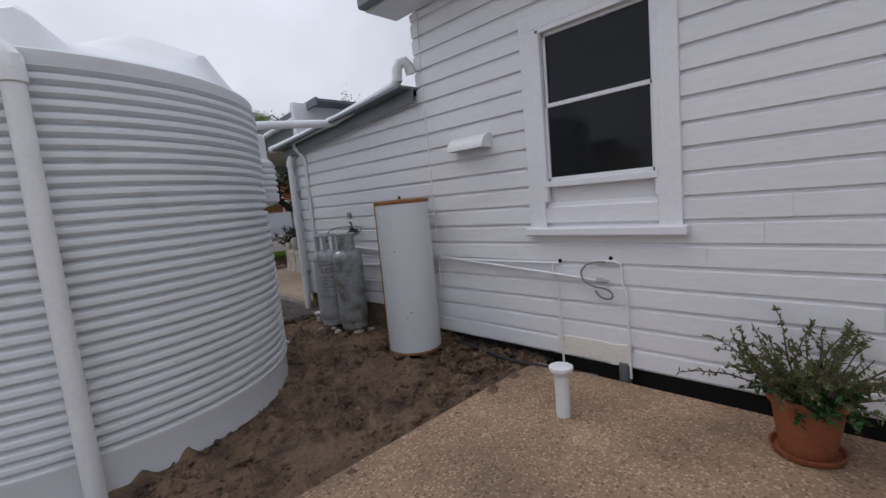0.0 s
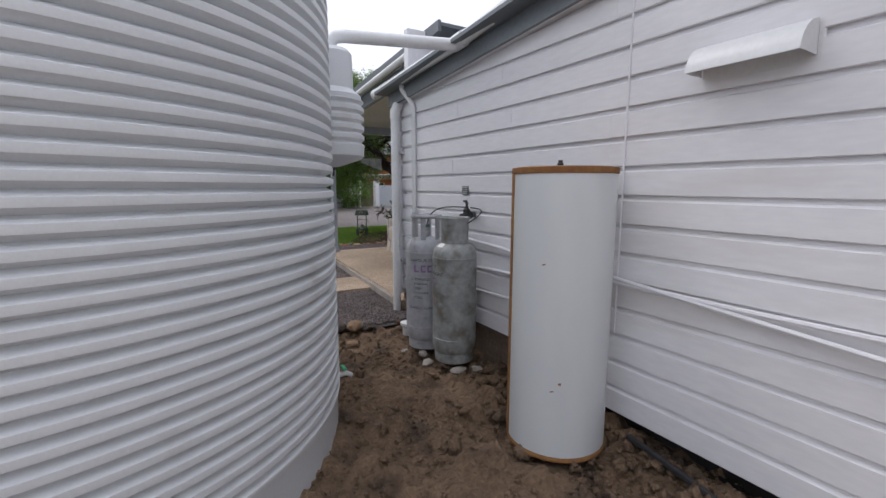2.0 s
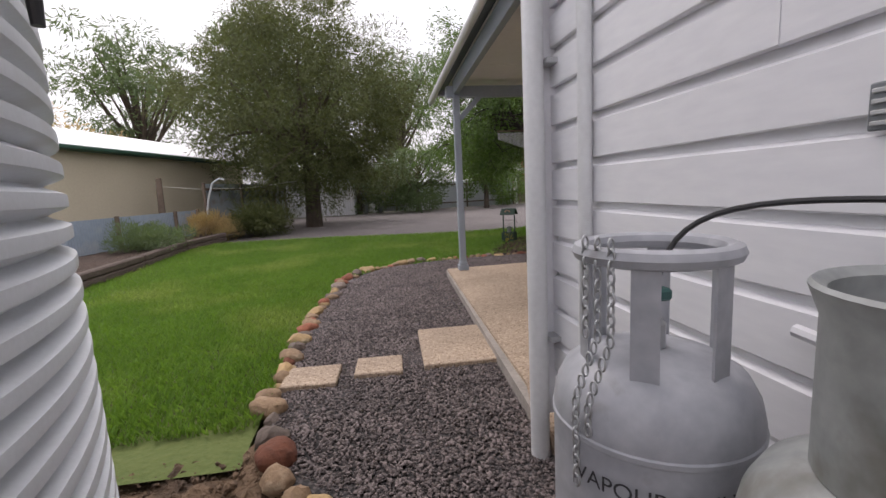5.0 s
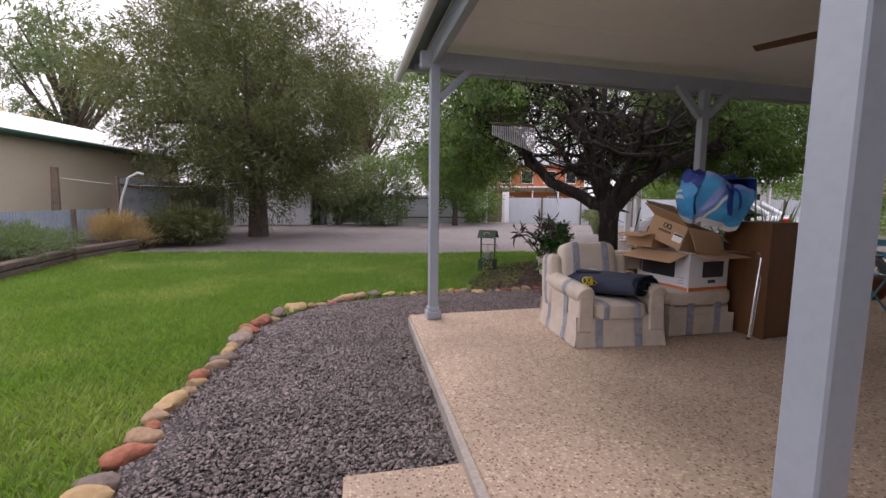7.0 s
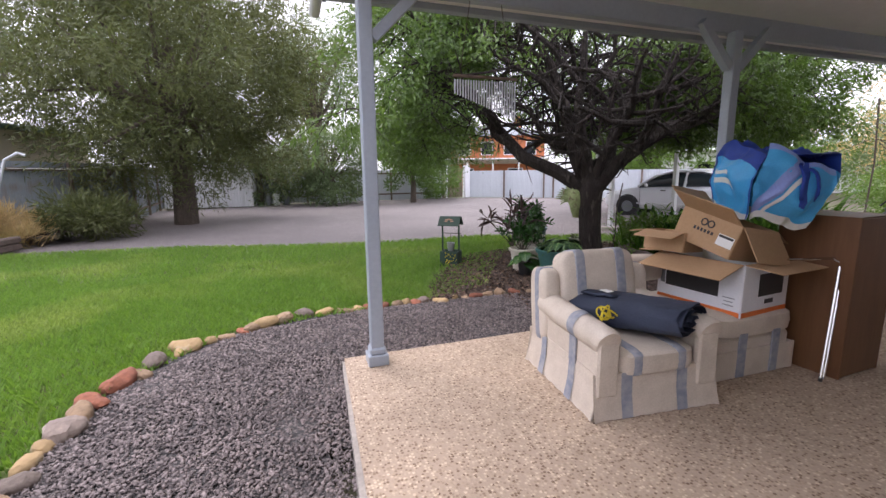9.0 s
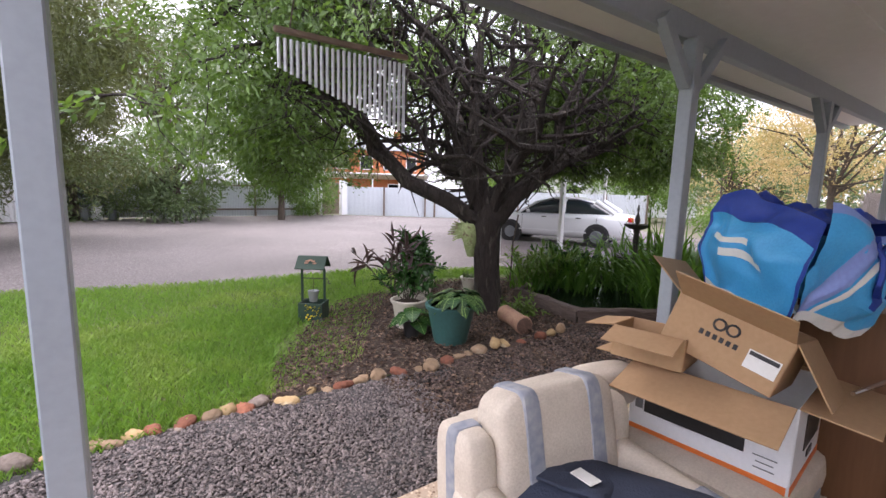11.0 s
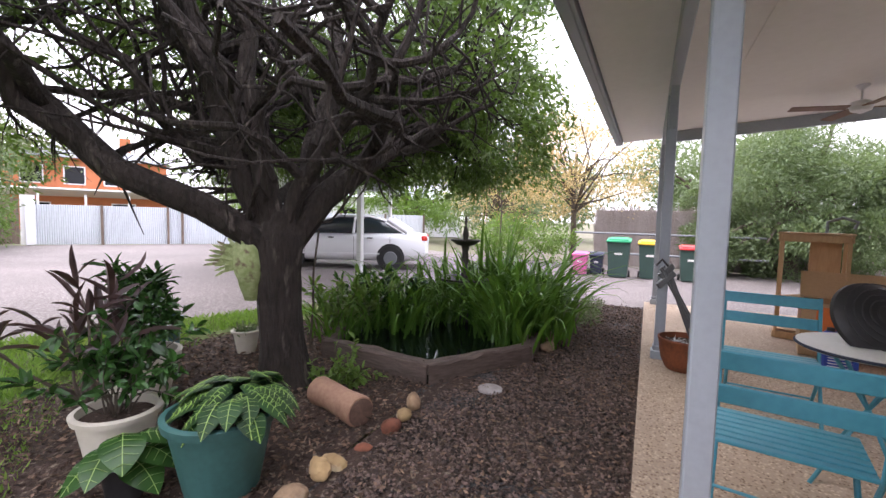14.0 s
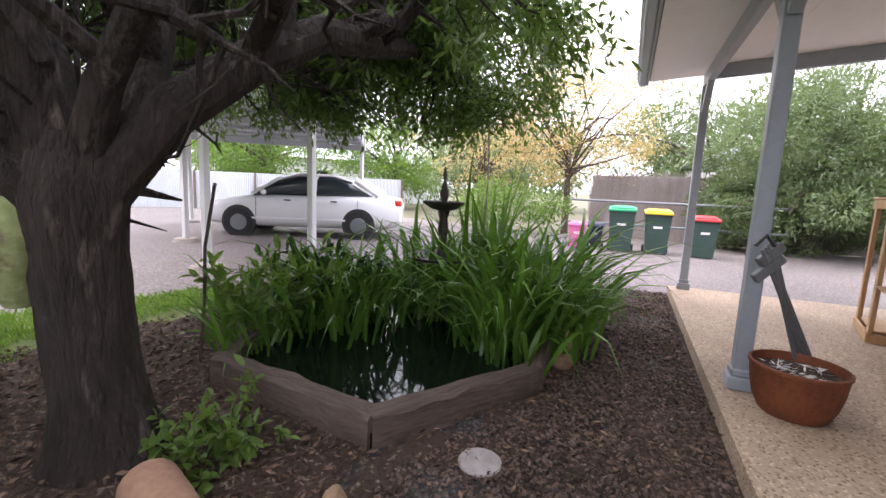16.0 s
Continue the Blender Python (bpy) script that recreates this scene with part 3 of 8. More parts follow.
gravel_poly = BORDER + [(8.35, 13.6), (9.4, 13.0), (10.3, 13.1), (11.2, 13.6), (13.2, 13.7), (13.2, 11.0), (3.3, 11.0), (3.3, 6.8)]
setting("gravel_bed", patch(gravel_poly, 0.06, -0.008, 0.015, 2.0, 7), GRAVEL, "dark crushed rock garden bed and path", "gravel", smooth=True)
lawn_poly = [(-3.2, 7.4), (1.6, 7.7)] + BORDER[9:] + [(8.3, 14.0), (11.5, 14.6), (11.4, 16.4), (10.3, 17.1), (9.1, 17.5), (7.6, 18.2), (5.1, 18.2), (3.3, 18.5), (1.0, 19.3), (-1.5, 19.4), (-3.2, 20.0)]
setting("lawn_ground", patch(lawn_poly, 0.12, -0.035, 0.02, 0.8, 11), SOIL, "green lawn soil under mown grass", "lawn", smooth=True)
mulch_poly = [(4.6, 13.46), (5.4, 13.46), (6.07, 13.39), (7.0, 13.5), (8.1, 13.5), (8.4, 13.5), (9.4, 12.9), (10.4, 13.0), (11.2, 14.0), (11.0, 15.6), (9.6, 16.2), (8.3, 16.5), (7.0, 16.2), (6.2, 16.0), (5.4, 15.0), (4.9, 14.2)]
setting("mulch_bed", patch(mulch_poly, 0.07, -0.015, 0.025, 1.7, 5, 0.02), MULCH, "dark mulch and fallen leaves under the tree", "mulch", smooth=True)
drive_poly = [(-3.5, 20.0), (-1.5, 19.3), (1.0, 19.2), (3.3, 18.4), (5.1, 18.1), (7.6, 18.1), (9.1, 17.4), (10.3, 17.0), (11.4, 16.3), (11.6, 14.0), (13.2, 13.6), (13.2, 12.0), (13.2, 6.5), (21.0, 6.5), (21.0, 16.0), (24.0, 24.0), (18.0, 31.5), (13.0, 34.5), (5.0, 34.0), (-3.0, 31.0)]
setting("driveway", patch(drive_poly, 0.3, -0.05, 0.03, 0.3, 2), DRIVE, "pale grey gravel driveway", "driveway", smooth=True)

setting("path_bed", patch([(5.2, 11.9), (13.1, 11.9), (13.1, 12.6), (10.4, 12.9), (9.4, 12.95), (8.35, 13.55), (5.6, 13.4)], 0.07, -0.003, 0.014, 2.0, 8), MULCH, "brown mulch-covered gravel path beside the slab", "path", smooth=True)
rs = np.random.RandomState(4)
near_gravel = [(2.46, 6.9), (1.7, 7.7), (1.65, 10.2), (1.85, 12.0), (2.6, 13.1), (4.0, 13.45), (5.8, 13.4), (5.8, 11.9), (3.5, 11.9), (3.3, 7.0)]
stuff("gravel_stones", chips(scatter(near_gravel, 70000, rs), 0.0, 0.0115, rs), CHIP, "loose dark crushed rock pieces", "gravel")
path_gravel = [(5.6, 13.35), (8.3, 13.4), (9.4, 12.9), (11.2, 13.4), (13.1, 13.5), (13.1, 11.95), (5.6, 11.95)]
stuff("path_stones", chips(scatter(path_gravel, 32000, rs), 0.0, 0.0135, rs), CHIP2, "dark gravel mixed with dry leaf scraps", "gravel")
lit = np.concatenate([scatter(mulch_poly, 15000, rs), scatter(path_gravel, 4500, rs)])
lit3 = np.column_stack([lit, 0.008 + 0.02 * rs.rand(len(lit))])
ld = rs.normal(size=(len(lit), 3)) * (1, 1, 0.15)
stuff("leaf_litter", fast_mesh("leaf_litter", leaves(lit3, ld, 0.045, 0.017, rs, spread=0.05), 4), LITTER, "scattered dry brown leaves and bark scraps", "leaf litter")
clods = scatter(dirt_poly, 12000, rs)
stuff("dirt_clods", chips(clods, -0.038, 0.016, rs, 0.8), DIRT, "loose clods and crumbs of earth", "dirt")
foot = [(2.75, 2.95), (3.3, 2.95), (3.3, 5.4), (2.95, 5.4), (2.6, 3.9)]
stuff("dirt_lumps", chips(np.concatenate([scatter(dirt_poly, 420, rs), scatter(foot, 260, rs)]), -0.03, 0.042, rs, 0.7), DIRT, "larger lumps of dug earth", "dirt")


def blades(poly, count, height, seed, z=-0.02, bare=0.0):
    r = np.random.RandomState(seed)
    p = scatter(poly, count, r)
    n = len(p)
    a = r.rand(n) * 6.283
    h = height * (0.5 + r.rand(n))
    w = 0.0035 + 0.003 * r.rand(n)
    lean = h * (0.3 + 0.6 * r.rand(n))
    side = np.stack([-np.sin(a), np.cos(a), np.zeros(n)], 1) * w[:, None]
    fwd = np.stack([np.cos(a), np.sin(a), np.zeros(n)], 1)
    o = np.column_stack([p, np.full(n, z)])
    mid = o + fwd * (lean * 0.35)[:, None] + np.array((0, 0, 1)) * (h * 0.6)[:, None]
    tip = o + fwd * lean[:, None] + np.array((0, 0, 1)) * h[:, None]
    return fast_mesh("grass", np.stack([o - side, o + side, mid + side * 0.7, tip], 1).reshape(-1, 3), 4)


near_lawn = [(-1.2, 8.0), (1.6, 8.0), (1.6, 10.2), (1.8, 12.0), (2.6, 13.2), (4.7, 13.55), (5.0, 14.6), (5.8, 16.0), (-1.5, 16.0)]
far_lawn = [(-3.0, 8.0), (-1.2, 8.0), (-1.5, 16.0), (6.2, 16.0), (7.0, 16.4), (8.3, 16.7), (10.3, 16.3), (10.3, 17.0), (9.1, 17.4), (7.6, 18.15), (5.1, 18.15), (3.3, 18.45), (1.0, 19.2), (-3.0, 19.6)]
stuff("lawn_grass", blades(near_lawn, 120000, 0.055, 5), GRASS, "short bright green mown grass", "grass")
stuff("lawn_grass_far", blades(far_lawn, 70000, 0.06, 6), GRASS, "green mown grass near the driveway", "grass")
stuff("verge_grass", blades([(4.6, 13.55), (5.6, 13.9), (6.4, 15.2), (7.0, 16.0), (8.3, 16.3), (8.3, 16.8), (6.4, 16.6), (5.0, 15.2)], 5000, 0.04, 7), GRASS, "thin grass fading into mulch", "grass")


def stone(name, group, label, x, y, s, seed, h=0.6, z=0.0):
    r = np.random.RandomState(seed)
    geo = Geo().blob((0, 0, s * h * 0.28), (s * (0.95 + 0.5 * r.rand()), s * (0.7 + 0.3 * r.rand()), s * h * (0.8 + 0.5 * r.rand())), seed, 0.05, 2)
    off = Vector((seed * 1.7, 0, 0))
    geo.v = [tuple(Vector(p) * (1 + 0.34 * noise.noise(Vector(p) * (1.6 / s) + off) + 0.09 * noise.noise(Vector(p) * (5 / s) + off))) for p in geo.v]
    ob = part(name, geo, (ROCK, ROCKY, ROCKG, ROCK, ROCKR, ROCK, ROCKY)[r.randint(7)], smooth=True, at=pose(x, y, z, 0, 0, r.rand() * 360))
    return tagged(ob, label, "stone", group)


border = np.array(BORDER)
seg = np.linalg.norm(np.diff(border, axis=0), axis=1)
along = np.concatenate([[0], np.cumsum(seg)])
pos, k = 0.0, 0
while pos < along[-1]:
    s = 0.10 + 0.12 * rs.rand()
    x, y = np.interp(pos, along, border[:, 0]), np.interp(pos, along, border[:, 1])
    if x > 3.6:
        s = 0.085 + 0.08 * rs.rand()
    stone("border_stone", "stones edging the gravel bed", "rounded sandstone edging stone beside the gravel bed", x + rs.normal() * 0.02, y + rs.normal() * 0.02, s, 100 + k, 0.62, -0.02)
    pos += s * (1.02 if pos < 9 else 1.35)
    k += 1

# ---- slabs ----
verandah_slab = [(3.2, 7.3), (13.15, 7.3), (13.15, 11.93), (3.5, 11.93), (3.36, 9.4), (3.28, 7.9), (3.2, 7.6)]
setting("verandah_slab", Geo().slab(verandah_slab, -0.12, 0.11), AGG, "tan exposed aggregate concrete verandah slab", "slab")
setting("verandah_slab_edge", Geo().slab([(3.185, 7.35), (3.25, 7.35), (3.52, 11.9), (3.485, 11.94)], -0.12, 0.085), CONC, "rough grey concrete edge of the slab", "slab edge")
near_slab = [(-4.0, -3.5), (3.12, -3.5), (3.12, 2.98), (2.4, 3.02), (-4.0, 3.13)]
setting("back_slab", Geo().slab(near_slab, -0.2, 0.0), AGGB, "tan exposed aggregate concrete paving", "paving")


def paver(x, y, sx, sy, rz, label):
    ob = part("paving_slab", Geo().box((0, 0, 0), (sx, sy, 0.07), 0.008), AGG, at=pose(x, y, 0.0, 0, 0, rz))
    return tagged(ob, label, "paver", "stepping slabs in the gravel")


paver(3.03, 8.95, 0.62, 0.86, -3, "large square aggregate stepping slab against the verandah")
paver(2.36, 8.66, 0.36, 0.32, -4, "small square aggregate stepping slab in gravel")
paver(1.86, 8.6, 0.4, 0.34, -4, "small square aggregate stepping slab near the lawn")

# ---- house ----
WX = 3.25
PITCH = 0.1709


def board_wall(name, y0, y1, z0, z1, label=""):
    """A wall of overlapping weatherboards facing west; each board tilts out at its foot."""
    core = Geo()
    core.add([(WX + 0.03, y0, z0), (WX + 0.03, y1, z0), (WX + 0.03, y1, z1), (WX + 0.03, y0, z1), (WX + 0.14, y0, z0), (WX + 0.14, y1, z0), (WX + 0.14, y1, z1), (WX + 0.14, y0, z1)],
             [[0, 3, 2, 1], [4, 5, 6, 7], [0, 1, 5, 4], [2, 3, 7, 6], [1, 2, 6, 5], [0, 4, 7, 3]])
    wall = setting(name, core, WHITE, label, "wall")
    return wall


def boards_on(wall, y0, y1, z0, z1, rs, cut=None, holes=()):
    z, i = z0, 0
    while z < z1 - 0.02:
        h = min(PITCH, z1 - z)
        spans = [(y0, y1)]
        for ya, yb, za, zb in holes:
            if z + h > za and z < zb:
                spans = [q for a, b in spans for q in ((a, min(b, ya)), (max(a, yb), b)) if q[1] - q[0] > 0.02]
        for a, b in spans:
            ends = [a, b]
            if b - a > 2.2:
                ends = [a, a + (b - a) * (0.3 + 0.4 * rs.rand()), b]
            for p, q in zip(ends[:-1], ends[1:]):
                o = 0.003 * rs.rand()
                q2 = q - 0.0015
                xf = WX - 0.016 - o
                g = Geo()
                v = []
                for y in (p, q2):
                    zt = z + h
                    if cut:
                        zt = min(zt, cut(y))
                    hh = zt - z
                    v += [(xf, y, z - 0.004), (xf + 0.004, y, z - 0.008), (WX + 0.03, y, z - 0.002), (WX + 0.03, y, zt - 0.003), (xf + 0.03, y, zt - 0.004), (xf + 0.022, y, z + hh * 0.81), (xf, y, z + hh * 0.745)]
                g.add(v, [[0, 1, 8, 7], [1, 2, 9, 8], [3, 4, 11, 10], [4, 5, 12, 11], [5, 6, 13, 12], [6, 0, 7, 13], [6, 5, 4, 3, 2, 1, 0], [7, 8, 9, 10, 11, 12, 13]])
                part("weatherboard", g, WHITE, wall)
        z += PITCH
        i += 1


def roof_low(y):
    return 2.76 - (y - 4.38) * 0.073


rs_wall = np.random.RandomState(21)
wall_west = board_wall("wall_west", -3.5, 4.38, 0.06, 3.62, label="white painted weatherboard house wall")
core = Geo()
core.add([(WX + 0.03, 4.38, 0.24), (WX + 0.03, 7.4, 0.24), (WX + 0.03, 7.4, roof_low(7.4)), (WX + 0.03, 4.38, roof_low(4.38)), (WX + 0.14, 4.38, 0.24), (WX + 0.14, 7.4, 0.24), (WX + 0.14, 7.4, roof_low(7.4)), (WX + 0.14, 4.38, roof_low(4.38))],
         [[0, 3, 2, 1], [4, 5, 6, 7], [0, 1, 5, 4], [2, 3, 7, 6], [1, 2, 6, 5], [0, 4, 7, 3]])
wall_annex = setting("wall_annex", core, WHITE, "white weatherboard wall of the low rear annex", "wall")
setting("wall_north", Geo().box((8.3, 7.35, 1.7), (10.0, 0.1, 3.2), 0.004), WHITE, "white house wall along the verandah", "wall")
setting("wall_high_north", Geo().box((8.3, 4.33, 3.1), (9.9, 0.1, 1.0), 0.004), WHITE, "white gable end wall above the annex roof", "wall")
# Added wall, never in view: holds skylight off the near west wall.
setting("wall_rear_wing", Geo().box((0.95, -1.0, 1.7), (4.5, 0.12, 3.4), 0.004), WHITE, "plain unseen white wall added to block skylight", "wall")
setting("wall_back_close", Geo().box((8.3, -3.55, 1.75), (10.1, 0.1, 3.7), 0.004), WHITE, "plain white rear house wall", "wall")
setting("wall_east", Geo().box((13.3, 1.9, 1.6), (0.1, 11.0, 3.6), 0.004), WHITE, "plain white far house wall", "wall")
# Solid near-black box; its colour stands for the shade below the wall.
setting("floor_void", Geo().box((3.62, 0.45, -0.06), (0.5, 7.9, 0.2), 0.004), DARK, "near-black box painting in the shade under the house floor", "void")
setting("base_plank", Geo().box((3.3, 5.9, 0.07), (0.05, 3.05, 0.34), 0.006), TIMBER, "unpainted timber base board under the cladding", "base board")
setting("corner_trim", Geo().box((3.225, 7.4, 1.35), (0.1, 0.09, 2.3), 0.004), TRIMW, "white corner trim board", "trim")

# roofs
annex = Geo()
annex.add([(2.98, 4.38, 2.80), (13.2, 4.38, 2.80), (13.2, 7.55, 2.57), (2.98, 7.55, 2.57), (2.98, 4.38, 2.83), (13.2, 4.38, 2.83), (13.2, 7.55, 2.60), (2.98, 7.55, 2.60)],
          [[0, 1, 2, 3][::-1], [4, 5, 6, 7], [0, 1, 5, 4], [1, 2, 6, 5], [2, 3, 7, 6], [3, 0, 4, 7]])
setting("annex_roof", annex, ROOFG, "grey steel sheet roof of the annex", "roof")
fas = Geo()
fas.add([(3.14, 4.36, 2.66), (3.14, 7.5, 2.435), (3.14, 7.5, 2.575), (3.14, 4.36, 2.80), (3.17, 4.36, 2.66), (3.17, 7.5, 2.435), (3.17, 7.5, 2.575), (3.17, 4.36, 2.80)],
        [[0, 3, 2, 1], [4, 5, 6, 7], [0, 1, 5, 4], [2, 3, 7, 6], [1, 2, 6, 5], [0, 4, 7, 3]])
setting("annex_fascia", fas, ROOFG, "dark grey fascia under the annex roof", "fascia")
soff = Geo().box((3.21, 5.9, 2.57), (0.1, 3.0, 0.02), 0.003, rot(-4.2, 0, 0))
setting("annex_soffit", soff, WHITE, "white soffit strip", "soffit")
main_roof = Geo()
main_roof.add([(2.85, -4.0, 3.64), (8.3, -4.0, 5.5), (8.3, 4.62, 5.5), (2.85, 4.62, 3.64), (2.85, -4.0, 3.74), (8.3, -4.0, 5.6), (8.3, 4.62, 5.6), (2.85, 4.62, 3.74)],
              [[0, 1, 2, 3][::-1], [4, 5, 6, 7], [0, 1, 5, 4], [1, 2, 6, 5], [2, 3, 7, 6], [3, 0, 4, 7]])
main_roof.add([(13.75, -4.0, 3.64), (8.3, -4.0, 5.5), (8.3, 4.62, 5.5), (13.75, 4.62, 3.64), (13.75, -4.0, 3.74), (8.3, -4.0, 5.6), (8.3, 4.62, 5.6), (13.75, 4.62, 3.74)],
              [[0, 1, 2, 3], [4, 5, 6, 7][::-1], [0, 1, 5, 4][::-1], [1, 2, 6, 5][::-1], [2, 3, 7, 6][::-1], [3, 0, 4, 7][::-1]])
setting("main_roof", main_roof, ROOFG, "grey steel main house roof", "roof")
setting("main_eave", Geo().box((3.03, 0.4, 3.61), (0.42, 8.4, 0.03), 0.004), TRIMW, "white eave lining under the main roof", "eave")
setting("main_gutter", Geo().box((2.77, 0.38, 3.66), (0.11, 8.45, 0.12), 0.02), ROOFG, "dark grey eave gutter", "gutter")

# ---- verandah ----
vr = Geo()
vr.add([(3.56, 12.52, 2.86), (13.62, 12.52, 2.86), (13.62, 7.0, 3.28), (3.56, 7.0, 3.28), (3.56, 12.52, 2.90), (13.62, 12.52, 2.90), (13.62, 7.0, 3.32), (3.56, 7.0, 3.32)],
       [[0, 1, 2, 3], [4, 5, 6, 7][::-1], [0, 1, 5, 4][::-1], [1, 2, 6, 5][::-1], [2, 3, 7, 6][::-1], [3, 0, 4, 7][::-1]])
setting("verandah_roof", vr, ROOFG, "grey steel verandah roof sheets", "roof")
vc = Geo()
vc.add([(3.68, 12.40, 2.835), (13.55, 12.40, 2.835), (13.55, 7.4, 3.21), (3.68, 7.4, 3.21), (3.68, 12.40, 2.85), (13.55, 12.40, 2.85), (13.55, 7.4, 3.225), (3.68, 7.4, 3.225)],
       [[0, 1, 2, 3], [4, 5, 6, 7][::-1], [0, 1, 5, 4][::-1], [1, 2, 6, 5][::-1], [2, 3, 7, 6][::-1], [3, 0, 4, 7][::-1]])
setting("ceiling", vc, CEILM, "cream painted flat verandah ceiling", "ceiling")
gut = Geo()
GUT = [(12.44, 2.915), (12.44, 2.81), (12.455, 2.80), (12.52, 2.80), (12.535, 2.812), (12.54, 2.835), (12.555, 2.845), (12.558, 2.905), (12.572, 2.912), (12.572, 2.925), (12.55, 2.928), (12.548, 2.85), (12.53, 2.825), (12.45, 2.812)]
gut.add([(x, y, z) for x in (3.55, 13.65) for y, z in GUT], [[i, (i + 1) % 14, 14 + (i + 1) % 14, 14 + i] for i in range(14)] + [list(range(14)), list(range(14, 28))[::-1]])
setting("verandah_gutter", gut, BLUEGREY, "blue-grey gutter along the verandah eave", "gutter")
setting("verandah_fascia", Geo().box((8.6, 12.425, 2.84), (9.95, 0.025, 0.1), 0.004), BLUEGREY, "blue-grey fascia board", "fascia")
barge = Geo()
barge.add([(3.53, 12.55, 2.80), (3.53, 7.0, 3.22), (3.53, 7.0, 3.34), (3.53, 12.55, 2.92), (3.57, 12.55, 2.80), (3.57, 7.0, 3.22), (3.57, 7.0, 3.34), (3.57, 12.55, 2.92)],
          [[0, 1, 2, 3], [4, 7, 6, 5], [0, 4, 5, 1], [2, 6, 7, 3], [1, 5, 6, 2], [0, 3, 7, 4]])
setting("verandah_barge", barge, ROOFG, "grey barge capping along the roof edge", "barge")
part_pipe = Geo().tube([(3.48, 12.62, 2.74), (3.48, 9.5, 2.97), (3.45, 7.6, 3.1)], 0.045, 12)
setting("edge_pipe", part_pipe, PVC, "white round pipe under the verandah edge", "pipe", smooth=True)
setting("front_beam", Geo().box((8.35, 11.77, 2.71), (9.55, 0.075, 0.16), 0.006), BLUEGREY, "blue-grey painted verandah beam", "beam")
setting("west_beam", Geo().box((3.72, 9.7, 2.925), (0.075, 4.2, 0.2), 0.006, rot(-4.3, 0, 0)), BLUEGREY, "blue-grey painted side beam", "beam")
setting("east_beam", Geo().box((13.05, 9.6, 2.965), (0.075, 4.3, 0.17), 0.006, rot(-4.3, 0, 0)), BLUEGREY, "blue-grey painted end beam", "beam")
setting("edge_batten", Geo().box((8.4, 11.2, 2.93), (9.4, 0.05, 0.02), 0.004, rot(-4.3, 0, 0)), CEILM, "cream ceiling cover batten", "batten")


def post(x, y, label, braces=(1, 1), top=2.64, plinth=True, size=0.092):
    th = thing("verandah_post", label, "post", pose(x, y, 0.11), "verandah posts")
    h = top - 0.11
    part("shaft", Geo().box((0, 0, h / 2), (size, size, h), 0.006), BLUEGREY, th)
    if plinth:
        g = Geo().box((0, 0, 0.04), (size + 0.055, size + 0.055, 0.08), 0.006)
        g.box((0, 0, 0.105), (size + 0.025, size + 0.025, 0.05), 0.012)
        part("plinth", g, BLUEGREY, th)
    for i, s in enumerate((-1, 1)):
        if braces[i]:
            a, b = np.array((s * 0.05, 0, h - 0.30)), np.array((s * 0.40, 0, h + 0.05))
            L = np.linalg.norm(b - a)
            part("brace", Geo().box((a + b) / 2, (L, 0.07, 0.07), 0.004, rot(0, -s * 45, 0)), BLUEGREY, th)
    return th


post(3.72, 11.77, "blue-grey square verandah corner post with moulded foot", (0, 1))
post(6.92, 11.716, "blue-grey square verandah post with two braces", (1, 1))
post(9.87, 11.77, "blue-grey square verandah post beside the rusty tub", (1, 1))
post(13.05, 11.77, "blue-grey square verandah end post with brace", (1, 0))
post(3.7, 8.06, "blue-grey square verandah post at the house corner", (0, 0), 3.05)

# ---- rain tank ----
def ribbed(r, z0, z1, pitch, amp, top):
    prof = []
    n = max(1, round((z1 - z0) / pitch))
    p = (z1 - z0) / n
    for i in range(n):
        for k in range(10):
            u = k / 10
            q = max(0.0, 1 - abs(u - 0.5) / 0.32)
            prof.append((r + amp * (1 - 2 * q * q * (3 - 2 * q)), z0 + (i + u) * p))
    prof.append((r - amp, z1))
    return prof


tank = thing("rain_tank", "large pale grey corrugated plastic rainwater tank", "water tank", pose(0.19, 5.78, -0.06))
R1 = 1.645
prof = [(R1 - 0.05, 0.0), (R1 + 0.005, 0.01), (R1 + 0.005, 0.22)] + ribbed(R1, 0.27, 2.623, 0.0725, 0.023, 2.4) + [(R1 + 0.0, 2.65), (R1 + 0.005, 2.70), (R1 - 0.02, 2.72)]
part("wall", Geo().lathe(prof, 128, caps=False), TANKM, tank, smooth=True)
dome = Geo()
NA, NR = 128, 14
vv = [(0, 0, 3.27)]
for i in range(1, NR + 1):
    rr = (R1 - 0.01) * i / NR
    for j in range(NA):
        a = 2 * math.pi * j / NA
        hump = max(0.0, math.cos(a * 8 + 0.838)) ** 2 * 0.2 * min(1, max(0, (rr - 0.4) / 0.5))
        vv.append((rr * math.cos(a), rr * math.sin(a), 2.71 + 0.55 * (1 - (i / NR) ** 1.3) + hump * (1 if i < NR else 0.0)))
ff = [[0, 1 + j, 1 + (j + 1) % NA] for j in range(NA)]
ff += [[1 + (i - 1) * NA + j, 1 + i * NA + j, 1 + i * NA + (j + 1) % NA, 1 + (i - 1) * NA + (j + 1) % NA] for i in range(1, NR) for j in range(NA)]
part("roof", dome.add(vv, ff), TANKM, tank, smooth=True)
tank_dp = thing("tank_downpipe", "pale grey plastic overflow pipe standing against the tank", "pipe", pose(-0.03, 4.06, 0))
part("pipe", Geo().tube([(0, 0, -0.05), (-0.0, 0, 1.2), (0.0, 0.0, 2.5)], 0.055, 16), PVC, tank_dp, smooth=True)
